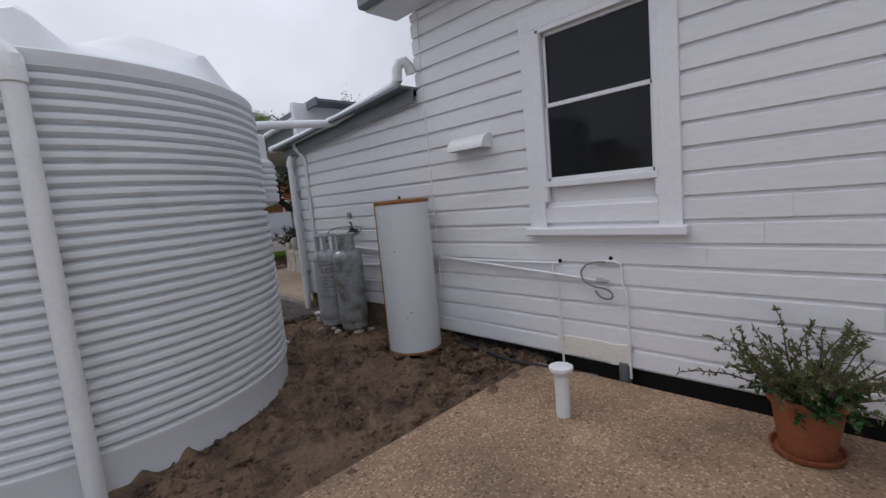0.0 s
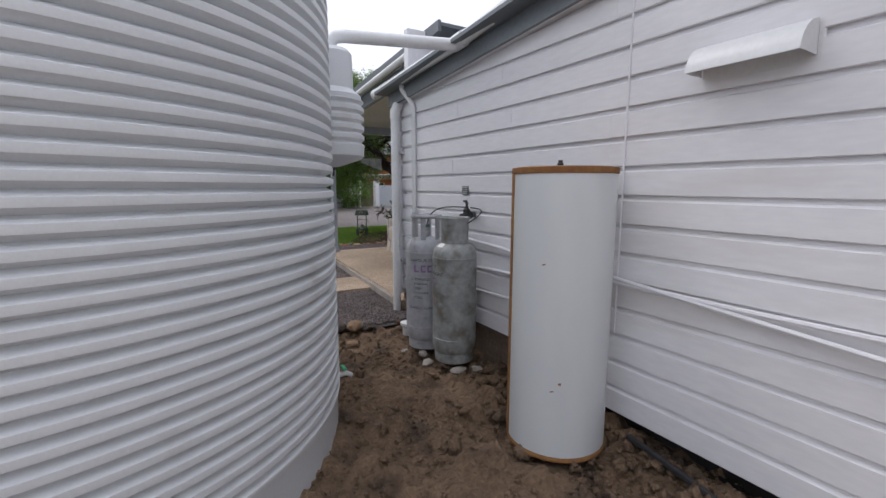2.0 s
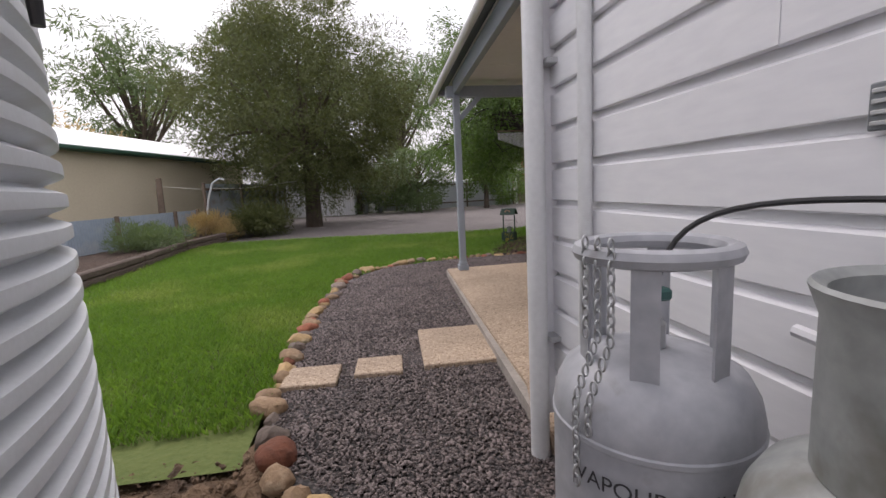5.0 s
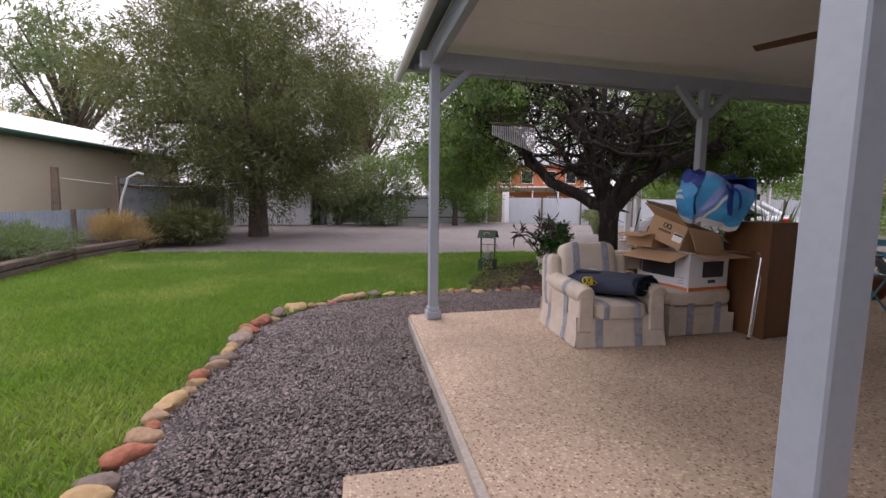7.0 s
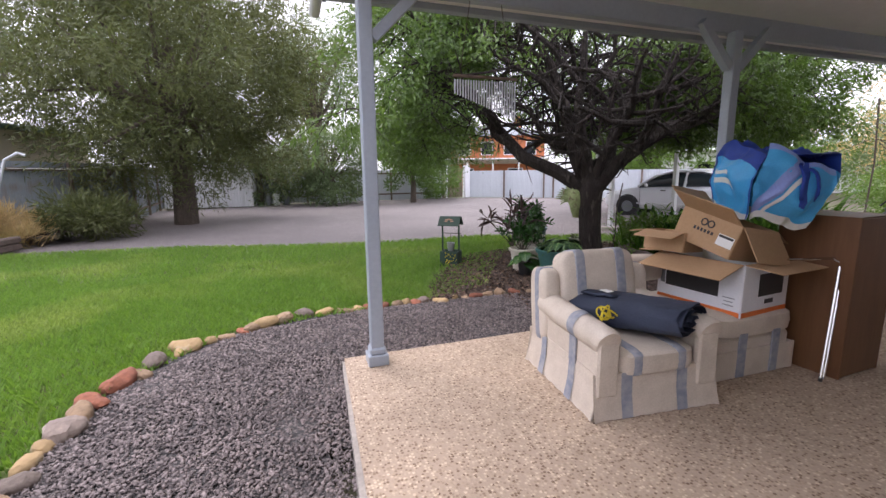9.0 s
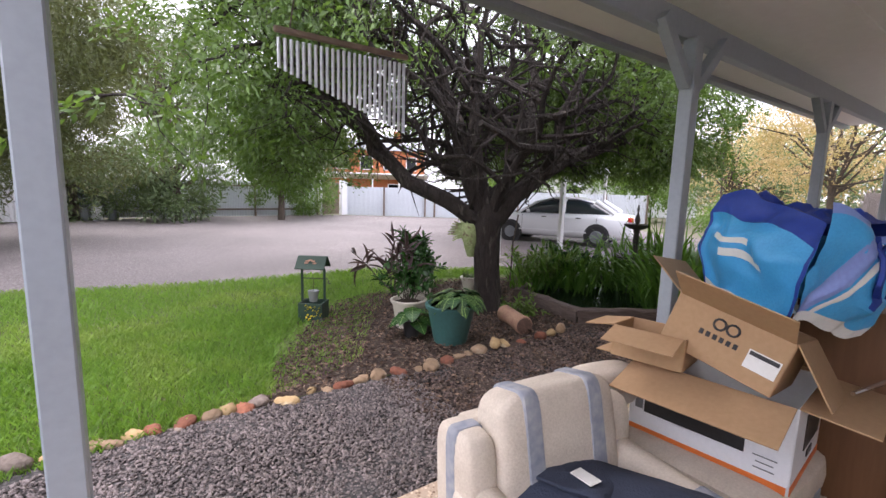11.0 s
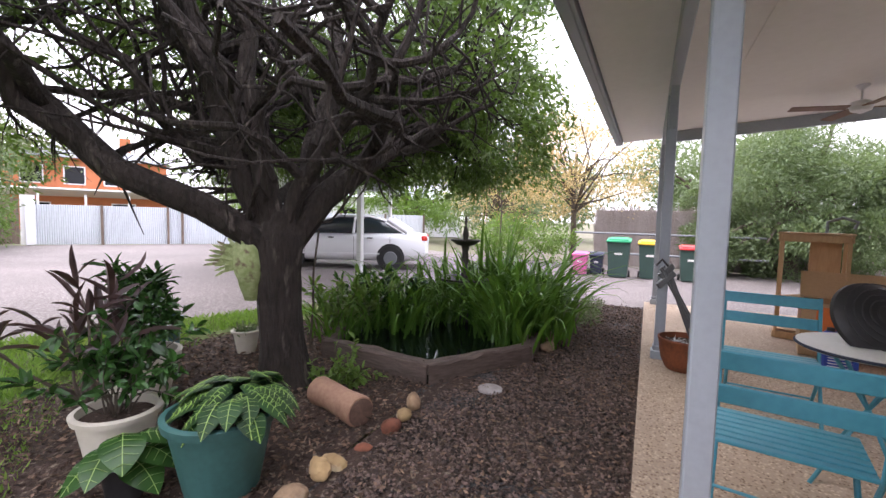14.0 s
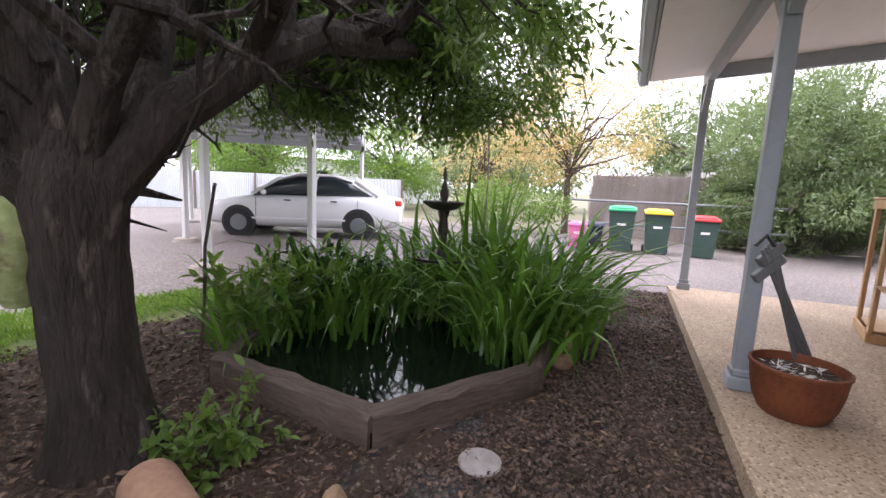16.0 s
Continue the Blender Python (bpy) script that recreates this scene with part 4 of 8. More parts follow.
part("elbow", Geo().tube([(0, 0, 2.47), (0, 0.0, 2.55), (-0.02, 0.03, 2.59), (-0.06, 0.1, 2.6)], 0.064, 16), PVC, tank_dp, smooth=True)
part("socket", Geo().lathe([(0.06, 2.42), (0.067, 2.425), (0.067, 2.5), (0.06, 2.505)], 16), PVC, tank_dp, smooth=True)

head = thing("first_flush_tank", "small white corrugated diverter tank fixed high on the big tank", "water tank", pose(2.0, 6.0, 0))
prof = [(0.02, 1.655), (0.05, 1.66), (0.215, 1.715), (0.242, 1.74), (0.245, 1.80)] + ribbed(0.235, 1.81, 2.16, 0.07, 0.012, 2.2) + [(0.23, 2.19), (0.17, 2.24), (0.165, 2.50), (0.14, 2.53), (0.02, 2.54)]
part("body", Geo().lathe(prof, 40), TANKM, head, smooth=True)
part("valve", Geo().lathe([(0.007, 1.585), (0.009, 1.63), (0.022, 1.635), (0.024, 1.665)], 12), BLACK, head)
part("inlet", Geo().tube([(0, 0, 2.5), (0, 0, 2.58), (0.04, -0.01, 2.63), (0.12, -0.02, 2.645), (1.04, -0.12, 2.70)], 0.05, 14), PVC, head, smooth=True)
part("bracket", Geo().box((-0.24, 0, 2.4), (0.2, 0.06, 0.08), 0.01), GALV, head)

pipe = thing("gutter_pipe", "white plastic stormwater pipe along the annex eave", "pipe", pose(3.08, 4.5, 0))
part("run", Geo().tube([(0, 0.0, 2.92), (0, 0.06, 2.87), (0, 1.35, 2.73), (0, 3.25, 2.62)], 0.055, 14), PVC, pipe, smooth=True)
part("swan_neck", Geo().tube([(0, 0.0, 2.9), (0, -0.01, 3.02), (0.02, -0.04, 3.09), (0.06, -0.08, 3.10), (0.1, -0.1, 3.05), (0.12, -0.1, 2.97)], 0.055, 14), PVC, pipe, smooth=True)
part("socket", Geo().tube([(0, 1.28, 2.738), (0, 1.44, 2.724)], 0.066, 14), PVC, pipe, smooth=True)
part("end_cap", Geo().tube([(0, 3.2, 2.623), (0, 3.27, 2.619)], 0.062, 14), PVC, pipe, smooth=True)

dp = thing("downpipe", "white round plastic downpipe at the house corner", "pipe", pose(3.14, 7.33, 0))
part("pipe", Geo().tube([(0, 0, -0.04), (0, 0, 2.3)], 0.047, 16), PVC, dp, smooth=True)
part("elbow", Geo().tube([(0, 0, 2.28), (0, 0.0, 2.36), (0.02, -0.02, 2.42), (0.08, 0.02, 2.45), (0.15, 0.05, 2.46)], 0.055, 16), PVC, dp, smooth=True)
for z in (0.62, 1.9):
    part("clip", Geo().box((0.07, 0, z), (0.06, 0.12, 0.025), 0.003), GALV, dp)
dp2 = thing("small_downpipe", "thin white pipe fixed flat to the weatherboards", "pipe", pose(3.205, 6.98, 0))
part("pipe", Geo().tube([(0, 0, 0.3), (0, 0, 2.36), (-0.03, 0.02, 2.44), (-0.09, 0.1, 2.56), (-0.1, 0.1, 2.72)], 0.028, 12), PVC, dp2, smooth=True)

# ---- things beside the house ----
heater = thing("water_heater", "discarded white enamel hot water cylinder with rusty rims standing on dirt", "water heater", pose(2.845, 4.37, -0.03, 0, 0, 0) @ Matrix.Diagonal((1.1, 1.1, 1, 1)))
part("casing", Geo().lathe([(0.255, 0.035), (0.262, 0.04), (0.262, 1.62), (0.255, 1.625)], 48), ENAMEL, heater, smooth=True)
part("base_rim", Geo().lathe([(0.2, 0.0), (0.25, 0.005), (0.266, 0.015), (0.266, 0.03), (0.26, 0.036)], 48), RUST, heater, smooth=True)
part("top_rim", Geo().lathe([(0.266, 1.605), (0.268, 1.612), (0.268, 1.638), (0.25, 1.643), (0.02, 1.655)], 48), RUST, heater, "rusty brown top rim", smooth=True)
strip = Geo()
arc_s = np.radians(np.linspace(127, 155, 9))
strip.add([(q * math.cos(a), q * math.sin(a), z) for z in (0.03, 1.61) for q in (0.25, 0.267) for a in arc_s],
          [[9 + i, 10 + i, 28 + i, 27 + i] for i in range(8)] + [[0, 9, 27, 18], [8, 26, 35, 17]])
part("seam_strip", strip, RUST, heater, "rust-brown seam strip")
for k, (aa, za, la) in enumerate(((205, 1.12, 0.02), (226, 0.47, 0.016), (218, 0.42, 0.02))):
    a0, a1 = radians(aa), radians(aa + la * 200)
    part("scratch", Geo().add([(0.2645 * math.cos(a), 0.2645 * math.sin(a), za + dz) for a, dz in ((a0, 0), (a1, 0.006 * (-1) ** k), (a1, 0.012), (a0, 0.008))], [[0, 1, 2, 3]]), RUST, heater)
part("fitting", Geo().lathe([(0.015, 1.65), (0.018, 1.67), (0.012, 1.675), (0.012, 1.69)], 10, (0.05, 0.08, 0)), BLACK, heater)


def cylinder(label, x, y, material, rz):
    th = thing("gas_cylinder", label, "gas cylinder", pose(x, y, 0.0, 0, 0, rz), "gas cylinders by the wall")
    r = 0.19
    body = [(0.03, 0.055), (0.15, 0.06), (0.175, 0.085), (r, 0.13), (r, 0.20), (r + 0.003, 0.203), (r + 0.003, 0.212), (r, 0.215), (r, 0.90), (r + 0.003, 0.903), (r + 0.003, 0.912), (r, 0.915), (r, 0.93), (0.183, 0.965), (0.165, 1.0), (0.13, 1.025), (0.07, 1.04), (0.03, 1.042)]
    part("body", Geo().lathe(body, 40), material, th, smooth=True)
    part("foot_ring", Geo().lathe([(0.155, 0.0), (0.168, 0.0), (0.172, 0.08), (0.158, 0.085)], 40), material, th, smooth=True)
    return th


c1 = cylinder("tall grey dented gas cylinder chained to the wall", 2.945, 5.70, CYLG, 0)
col = Geo()
rin, rout = 0.112, 0.118
col.lathe([(rout, 1.03), (rout, 1.21), (rout + 0.012, 1.245), (rout + 0.008, 1.25), (rin, 1.24), (rin, 1.03)], 32, caps=False)
part("collar", col, CYLG, c1, smooth=True)
c2 = cylinder("tall silver gas cylinder with stencilled lettering", 2.90, 6.13, CYLS, 0)
for a0, a1 in ((-20, 60), (100, 180), (220, 300)):
    g = Geo()
    for a in range(a0, a1, 20):
        t0, t1 = radians(a), radians(a + 20)
        if a in (a0, a1 - 20):
            g.add([(q * math.cos(t), q * math.sin(t), z) for z in (1.02, 1.25) for t in (t0, t1) for q in (0.13, 0.136)], [[0, 2, 6, 4], [1, 5, 7, 3], [4, 6, 7, 5], [0, 4, 5, 1], [2, 3, 7, 6]])
    part("collar_leg", g, CYLS, c2)
part("collar_ring", Geo().tube([(0.133 * math.cos(a), 0.133 * math.sin(a), 1.235) for a in np.linspace(0, 2 * math.pi, 33)], 0.018, 8), CYLS, c2, smooth=True)

# ---- window and wall fittings ----
win = thing("window_1", "white painted timber sash window with dark glass", "window", pose(WX, 2.355, 0), kind="structure")
YA, YB = -0.62, 0.63
g = Geo()
g.box((-0.028, YA + 0.07, 2.13), (0.03, 0.16, 1.78), 0.004).box((-0.028, YB - 0.07, 2.13), (0.03, 0.16, 1.78), 0.004).box((-0.03, 0, 3.0), (0.034, 1.28, 0.13), 0.004)
part("architrave", g, TRIMW, win)
g = Geo()
g.box((-0.05, 0.0, 1.215), (0.1, 1.34, 0.075), 0.012)
part("window_sill", g, TRIMW, win)
g = Geo()
for y in (-0.475, 0.465):
    g.box((-0.02, y, 2.2), (0.05, 0.045, 1.45), 0.004)
g.box((-0.02, 0, 2.915), (0.05, 0.95, 0.045), 0.004).box((-0.02, 0, 1.625), (0.06, 0.95, 0.05), 0.004)
part("window_frame", g, TRIMW, win)
for z0, z1, x, nm in ((1.65, 2.31, 0.0, "lower_sash"), (2.27, 2.9, 0.022, "upper_sash")):
    g = Geo()
    g.box((x, 0, z0 + 0.017), (0.028, 0.9, 0.034), 0.003).box((x, 0, z1 - 0.017), (0.028, 0.9, 0.034), 0.003)
    for y in (-0.44, 0.43):
        g.box((x, y, (z0 + z1) / 2), (0.028, 0.022, z1 - z0), 0.003)
    sash = part(nm, g, TRIMW, win)
    part("pane", Geo().box((x + 0.006, -0.005, (z0 + z1) / 2), (0.006, 0.86, z1 - z0 - 0.05), 0.001), PANE, sash)
# Near-black sheet painting the unlit room behind the panes.
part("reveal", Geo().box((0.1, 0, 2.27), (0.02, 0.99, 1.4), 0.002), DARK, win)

hood = thing("vent_hood", "white half-round exhaust vent hood on the weatherboards", "vent", pose(WX - 0.02, 3.62, 2.04))
g = Geo()
arc = [(-0.15 * math.sin(a), 0.14 * math.cos(a)) for a in np.linspace(0.05, 1.55, 8)]
v = [(x, y, z) for y in (-0.23, 0.23) for x, z in arc] + [(x * 0.93, y, z * 0.93) for y in (-0.225, 0.225) for x, z in arc]
f = [[i, i + 1, 8 + i + 1, 8 + i] for i in range(7)] + [[16 + i, 24 + i, 24 + i + 1, 16 + i + 1] for i in range(7)]
part("cover", g.add(v, f), PVC, hood, smooth=True)
for s in (-0.23, 0.23):
    part("end_plate", Geo().add([(0, s, 0)] + [(x, s, z) for x, z in arc], [[0, i + 1, i + 2] for i in range(7)]), PVC, hood)
part("flange", Geo().box((0.012, 0, 0.05), (0.02, 0.5, 0.16), 0.004), PVC, hood)


def run(name, label, pts, r, material, cat="pipe", n=8):
    pts = np.array(pts, dtype=float)
    ob = part(name, Geo().tube(pts - pts[0], r, n), material, smooth=True, at=Matrix.Translation(pts[0]))
    return tagged(ob, label, cat)


PW = WX - 0.035
run("water_pipe", "thin white painted water pipe along the wall", [(PW - 0.015, 6.1, 1.05), (PW - 0.015, 5.77, 1.022), (PW - 0.015, 5.35, 1.0), (PW - 0.015, 5.08, 0.96), (PW - 0.015, 4.4, 0.93), (PW - 0.015, 3.6, 0.925), (PW, 2.74, 0.93)], 0.0145, TRIMW)
run("water_pipe", "white painted water pipe sloping along the wall", [(PW - 0.02, 4.45, 0.97), (PW - 0.02, 3.6, 0.9), (PW - 0.02, 2.9, 0.845), (PW - 0.02, 2.36, 0.80)], 0.013, TRIMW)
run("gas_pipe", "white painted pipe behind the gas cylinders", [(PW - 0.012, 5.72, 0.79), (PW - 0.012, 5.38, 0.804), (PW - 0.012, 4.9, 0.81), (PW - 0.012, 4.3, 0.88)], 0.0145, TRIMW)
run("gas_pipe", "thin white pipe low on the boards", [(PW, 6.3, 0.55), (PW, 5.68, 0.58), (PW, 5.2, 0.6), (PW, 4.5, 0.67)], 0.011, TRIMW)
run("conduit", "white conduit dropping down the weatherboards", [(PW, 2.80, 0.92), (PW, 2.80, 0.80), (PW, 2.76, 0.72), (PW, 2.75, 0.3), (PW, 2.745, 0.0)], 0.011, TRIMW)
run("conduit", "white conduit bent down to the ground", [(PW, 2.42, 0.955), (PW, 2.24, 0.965), (PW, 2.185, 0.94), (PW, 2.18, 0.78), (PW, 2.15, 0.7), (PW, 2.14, 0.0)], 0.011, TRIMW)
run("wall_cable", "thin white cable running up the wall", [(PW + 0.012, 4.27, 0.6), (PW + 0.012, 4.27, 2.0), (PW + 0.012, 4.26, 3.9)], 0.007, TRIMW, "cable", 6)
hose_loop = [(PW - 0.02 - 0.02 * math.sin(0.35 * k), y, z) for k, (y, z) in enumerate(((2.27, 0.955), (2.36, 0.965), (2.46, 0.94), (2.52, 0.87), (2.49, 0.79), (2.40, 0.75), (2.31, 0.745), (2.25, 0.71), (2.25, 0.665), (2.31, 0.645), (2.38, 0.67), (2.42, 0.735)))]
for _ in range(2):
    hose_loop = [tuple(np.array(a) * (1 - w) + np.array(b) * w) for a, b in zip(hose_loop[:-1], hose_loop[1:]) for w in (0.25, 0.75)]
run("braided_hose", "dark braided flexible hose looped on the wall", hose_loop, 0.007, STEEL, "hose", 6)
tap = thing("stop_tap", "small metal stop tap on the wall pipe", "tap", pose(PW - 0.02, 2.34, 0.80))
part("tap_body", Geo().tube([(0, 0.05, 0), (0, -0.05, -0.005)], 0.016, 8), GALV, tap)
part("tap_handle", Geo().box((-0.03, 0, 0.03), (0.012, 0.05, 0.012), 0.003), GALV, tap)
for y, z in ((2.73, 0.95), (2.27, 0.985)):
    ob = part("wall_hole", Geo().lathe([(0.001, 0.0), (0.018, 0.0), (0.018, 0.006), (0.001, 0.006)], 10), DARK, at=pose(WX - 0.02, y, z, 0, -90, 0))
    tagged(ob, "small dark drilled hole in the wall", "hole")
plate = thing("wall_vent_plate", "small grey louvred vent plate on the boards", "vent", pose(WX - 0.022, 5.97, 1.43))
part("frame", Geo().box((0, 0, 0.04), (0.012, 0.1, 0.08), 0.003), STEEL, plate)
for i in range(4):
    part("slat", Geo().box((-0.008, 0, 0.012 + i * 0.018), (0.006, 0.085, 0.008), 0.002), GALV, plate)

g = Geo()
for k in range(13):
    y = 2.13 + 0.66 * k / 12
    j = 0.012 * noise.noise(Vector((y * 9, 2, 0)))
    g.add([(WX - 0.021, y, 0.275 + j * 0.5), (WX - 0.03 + j * 0.3, y, 0.265 + j), (WX - 0.034 + j * 0.5, y, 0.1 + j * 2), (WX + 0.02, y, 0.09)], [])
g.f = [[k * 4 + q, k * 4 + 4 + q, k * 4 + 5 + q, k * 4 + 1 + q] for k in range(12) for q in range(3)]
setting("wall_patch", g, PATCH, "cream render patch at the foot of the boards", "patch", smooth=True)
run("waste_pipe", "short dark waste pipe under the wall patch", [(3.24, 2.2, 0.12), (3.24, 2.2, -0.1)], 0.045, STEEL, "pipe", 14)

riser = thing("drain_riser", "white plastic pipe riser with cap standing in the paving", "pipe", pose(2.39, 2.29, 0))
part("pipe", Geo().lathe([(0.05, -0.02), (0.05, 0.30), (0.052, 0.31)], 20), PVC, riser, smooth=True)
part("cap", Geo().lathe([(0.055, 0.30), (0.078, 0.335), (0.082, 0.34), (0.082, 0.362), (0.07, 0.366), (0.005, 0.366)], 24), PVC, riser, smooth=True)


def pot(name, label, x, y, z, r_top, r_bot, h, material, category="plant pot", saucer=0.0, soil=True):
    th = thing(name, label, category, pose(x, y, z))
    rim = max(0.02, h * 0.12)
    part("body", Geo().lathe([(r_bot * 0.9, 0.004), (r_bot, 0.01), (r_top * 0.96, h - rim), (r_top + 0.012, h - rim + 0.004), (r_top + 0.018, h - 0.006), (r_top + 0.008, h), (r_top - 0.012, h), (r_top * 0.9, h - rim - 0.01), (r_bot, 0.03)], 36, caps=False), material, th, smooth=True)
    part("base", Geo().lathe([(r_bot * 0.95, 0.0), (r_bot * 0.95, 0.012)], 24), material, th)
    if saucer:
        part("saucer", Geo().lathe([(saucer * 0.85, -0.002), (saucer, 0.006), (saucer + 0.012, 0.035), (saucer, 0.035), (saucer * 0.9, 0.012)], 36), material, th, smooth=True)
    if soil:
        part("soil", Geo().lathe([(0.001, h * 0.86 + 0.01), (r_top * 0.9, h * 0.86)], 24), MULCH, th)
    return th


def stems(rs, n, base_r, height, lean, bends=5, r=0.006, droop=0.0):
    """Stem lines of a potted plant."""
    out = []
    for i in range(n):
        a = rs.rand() * 6.283
        p = np.array((base_r * rs.rand() * math.cos(a), base_r * rs.rand() * math.sin(a), 0.0))
        d = np.array((lean * math.cos(a), lean * math.sin(a), 1.0)) + rs.normal(size=3) * 0.2
        L = height * (0.55 + 0.5 * rs.rand())
        pts = [p]
        for k in range(bends):
            d = d + rs.normal(size=3) * 0.18
            d[2] -= droop * (k / bends)
            d /= np.linalg.norm(d)
            p = p + d * L / bends
            pts.append(p)
        out.append(np.array(pts))
    return out


def bushy(name, label, x, y, z, rs, n, base_r, height, lean, leaf, length, width, per, wood=BARK2, r=0.006, droop=0.0, start=0.2):
    th = thing(name, label, "plant", pose(x, y, z))
    g = Geo()
    pts, dirs = [], []
    for s in stems(rs, n, base_r, height, lean, 6, r, droop):
        if n <= 10:
            part("stem", Geo().tube(s, np.linspace(r, r * 0.3, len(s)), 5), wood, th, smooth=True)
        else:
            g.tube(s, np.linspace(r, r * 0.3, len(s)), 5)
        t = start + (1 - start) * rs.rand(per)
        idx = t * (len(s) - 1)
        i0 = np.minimum(idx.astype(int), len(s) - 2)
        fr = (idx - i0)[:, None]
        pts.append(s[i0] * (1 - fr) + s[i0 + 1] * fr)
        dirs.append(s[i0 + 1] - s[i0] + rs.normal(size=(per, 3)) * 0.06)
    if n > 10:
        part("stem", g, wood, th, smooth=True)
    pts, dirs = np.concatenate(pts), np.concatenate(dirs)
    dirs /= np.linalg.norm(dirs, axis=1)[:, None]
    part("foliage", fast_mesh("foliage", (oval_leaves if length > 0.06 else leaves)(pts, dirs, length, width, rs, spread=0.75), 4), leaf, th)
    return th


rs3 = np.random.RandomState(31)
pot("terracotta_pot", "terracotta flower pot on a saucer on the paving", 2.78, 1.0, 0.004, 0.175, 0.125, 0.34, TERRA, saucer=0.165)
bushy("potted_shrub", "spindly green shrub with dark twigs in the terracotta pot", 2.78, 1.0, 0.29, rs3, 60, 0.13, 0.60, 0.75, LEAFD, 0.032, 0.014, 46, BARK2, 0.007, 0.25)
bushy("pot_succulent", "dense dark green growth over the pot rim", 2.78, 1.0, 0.29, rs3, 34, 0.15, 0.24, 0.9, BROAD, 0.05, 0.022, 26, BARK2, 0.004, 0.3)

# ---- gas fittings and lettering ----
def wrapped(text, size, r, angle, z, material, parent, name="lettering"):
    """Flat letters bent round an upright cylinder, centred at the angle in degrees."""
    cu = bpy.data.curves.new("letters", "FONT")
    cu.body, cu.size, cu.align_x, cu.extrude = text, size, "CENTER", 0.0
    ob = bpy.data.objects.new("letters", cu)
    scene.collection.objects.link(ob)
    me = bpy.data.meshes.new_from_object(ob.evaluated_get(bpy.context.evaluated_depsgraph_get()))
    bpy.data.objects.remove(ob)
    co = np.zeros(len(me.vertices) * 3)
    me.vertices.foreach_get("co", co)
    co = co.reshape(-1, 3)
    a = radians(angle) + co[:, 0] / r
    out = np.stack([r * np.cos(a), r * np.sin(a), z + co[:, 1]], 1)
    me.vertices.foreach_set("co", out.ravel())
    me.update()
    me.materials.clear()
    me.materials.append(material)
    return part(name, me, material, parent)


def wrapped_bar(r, a0, a1, z0, z1, material, parent, name="mark"):
    n = 8
    t = np.radians(np.linspace(a0, a1, n + 1))
    v = [(r * math.cos(a), r * math.sin(a), z) for z in (z0, z1) for a in t]
    return part(name, Geo().add(v, [[i, i + 1, n + 2 + i, n + 1 + i] for i in range(n)]), material, parent)


RT = 0.1935
wrapped("VAPOUR ONLY", 0.042, RT, 238, 0.83, INK, c2)
for i, (w0, w1) in enumerate(((206, 222), (226, 240), (244, 256), (259, 268))):
    wrapped_bar(RT, w0, w0 + (w1 - w0) * 0.35, 0.735, 0.80, MAUVE, c2)
    wrapped_bar(RT, w0, w1, 0.735, 0.752, MAUVE, c2)
    if i != 0:
        wrapped_bar(RT, w0, w1, 0.784, 0.80, MAUVE, c2)
for k, word in enumerate(("COMPRESSED", "PROPANE", "KEEP", "CYLINDER", "COOL")):
    wrapped(word, 0.03, RT, 226 - (6 if len(word) < 6 else 0), 0.66 - k * 0.042, INK, c2)
wrapped("STAND CYLINDER", 0.036, RT, 232, 0.39, INK, c2)
for s in (1, -1):
    wrapped_bar(RT, 258, 262, 0.52 - s * 0.03, 0.525 - s * 0.03, INK, c2)
wrapped("ONLY", 0.036, RT, 172, 0.83, INK, c1)
wrapped("UPRIGHT", 0.04, RT, 184, 0.765, INK, c1)
wrapped_bar(RT, 164, 169, 0.68, 0.74, MAUVE, c1)
wrapped_bar(RT, 172, 184, 0.68, 0.692, MAUVE, c1)
wrapped_bar(RT, 172, 184, 0.728, 0.74, MAUVE, c1)
for dz, a in ((0.0, 174), (0.03, 178), (0.06, 174), (0.03, 170)):
    wrapped_bar(RT, a - 1.5, a + 1.5, 0.50 + dz, 0.53 + dz, REDINK, c1)
sticker = Geo()
sticker.add([(0.165 * math.cos(a), 0.165 * math.sin(a), 1.004) for a in np.radians((172, 182, 192, 199))] + [(0.125 * math.cos(a), 0.125 * math.sin(a), 1.031) for a in np.radians((172, 182, 192, 199))], [[0, 1, 5, 4], [1, 2, 6, 5], [2, 3, 7, 6]])
part("sticker", sticker, PAPER, c1, "white paper label")
part("valve", Geo().lathe([(0.028, 1.03), (0.028, 1.10), (0.018, 1.11), (0.018, 1.15)], 12), GALV, c1)
v2 = part("valve", Geo().lathe([(0.025, 1.03), (0.025, 1.09), (0.015, 1.1), (0.015, 1.13)], 12), GALV, c2)
part("hand_wheel", Geo().box((0, 0, 1.145), (0.07, 0.03, 0.025), 0.008), GREENPOT, v2, "green hand wheel")

reg = thing("gas_regulator", "black gas regulator mounted on the wall", "regulator", pose(WX - 0.04, 5.82, 1.255) @ Matrix.Scale(0.8, 4))
part("bracket", Geo().box((0.0, 0, 0.0), (0.02, 0.12, 0.06), 0.004), STEEL, reg)
g = Geo().tube([(-0.03, 0.0, 0.0), (-0.16, -0.02, -0.03)], 0.045, 14)
part("bell", g, BLACK, reg, smooth=True)
part("dial_cap", Geo().lathe([(0.035, -0.02), (0.04, 0.0), (0.04, 0.06), (0.02, 0.075), (0.012, 0.12), (0.02, 0.125), (0.02, 0.14)], 14, (-0.08, 0.0, 0.0)), BLACK, reg, smooth=True)
part("changeover_lever", Geo().box((-0.08, 0.03, 0.15), (0.025, 0.07, 0.025), 0.006), BLACK, reg)
part("stud", Geo().tube([(-0.16, -0.02, -0.03), (-0.18, -0.022, -0.034)], 0.025, 12), BLACK, reg)


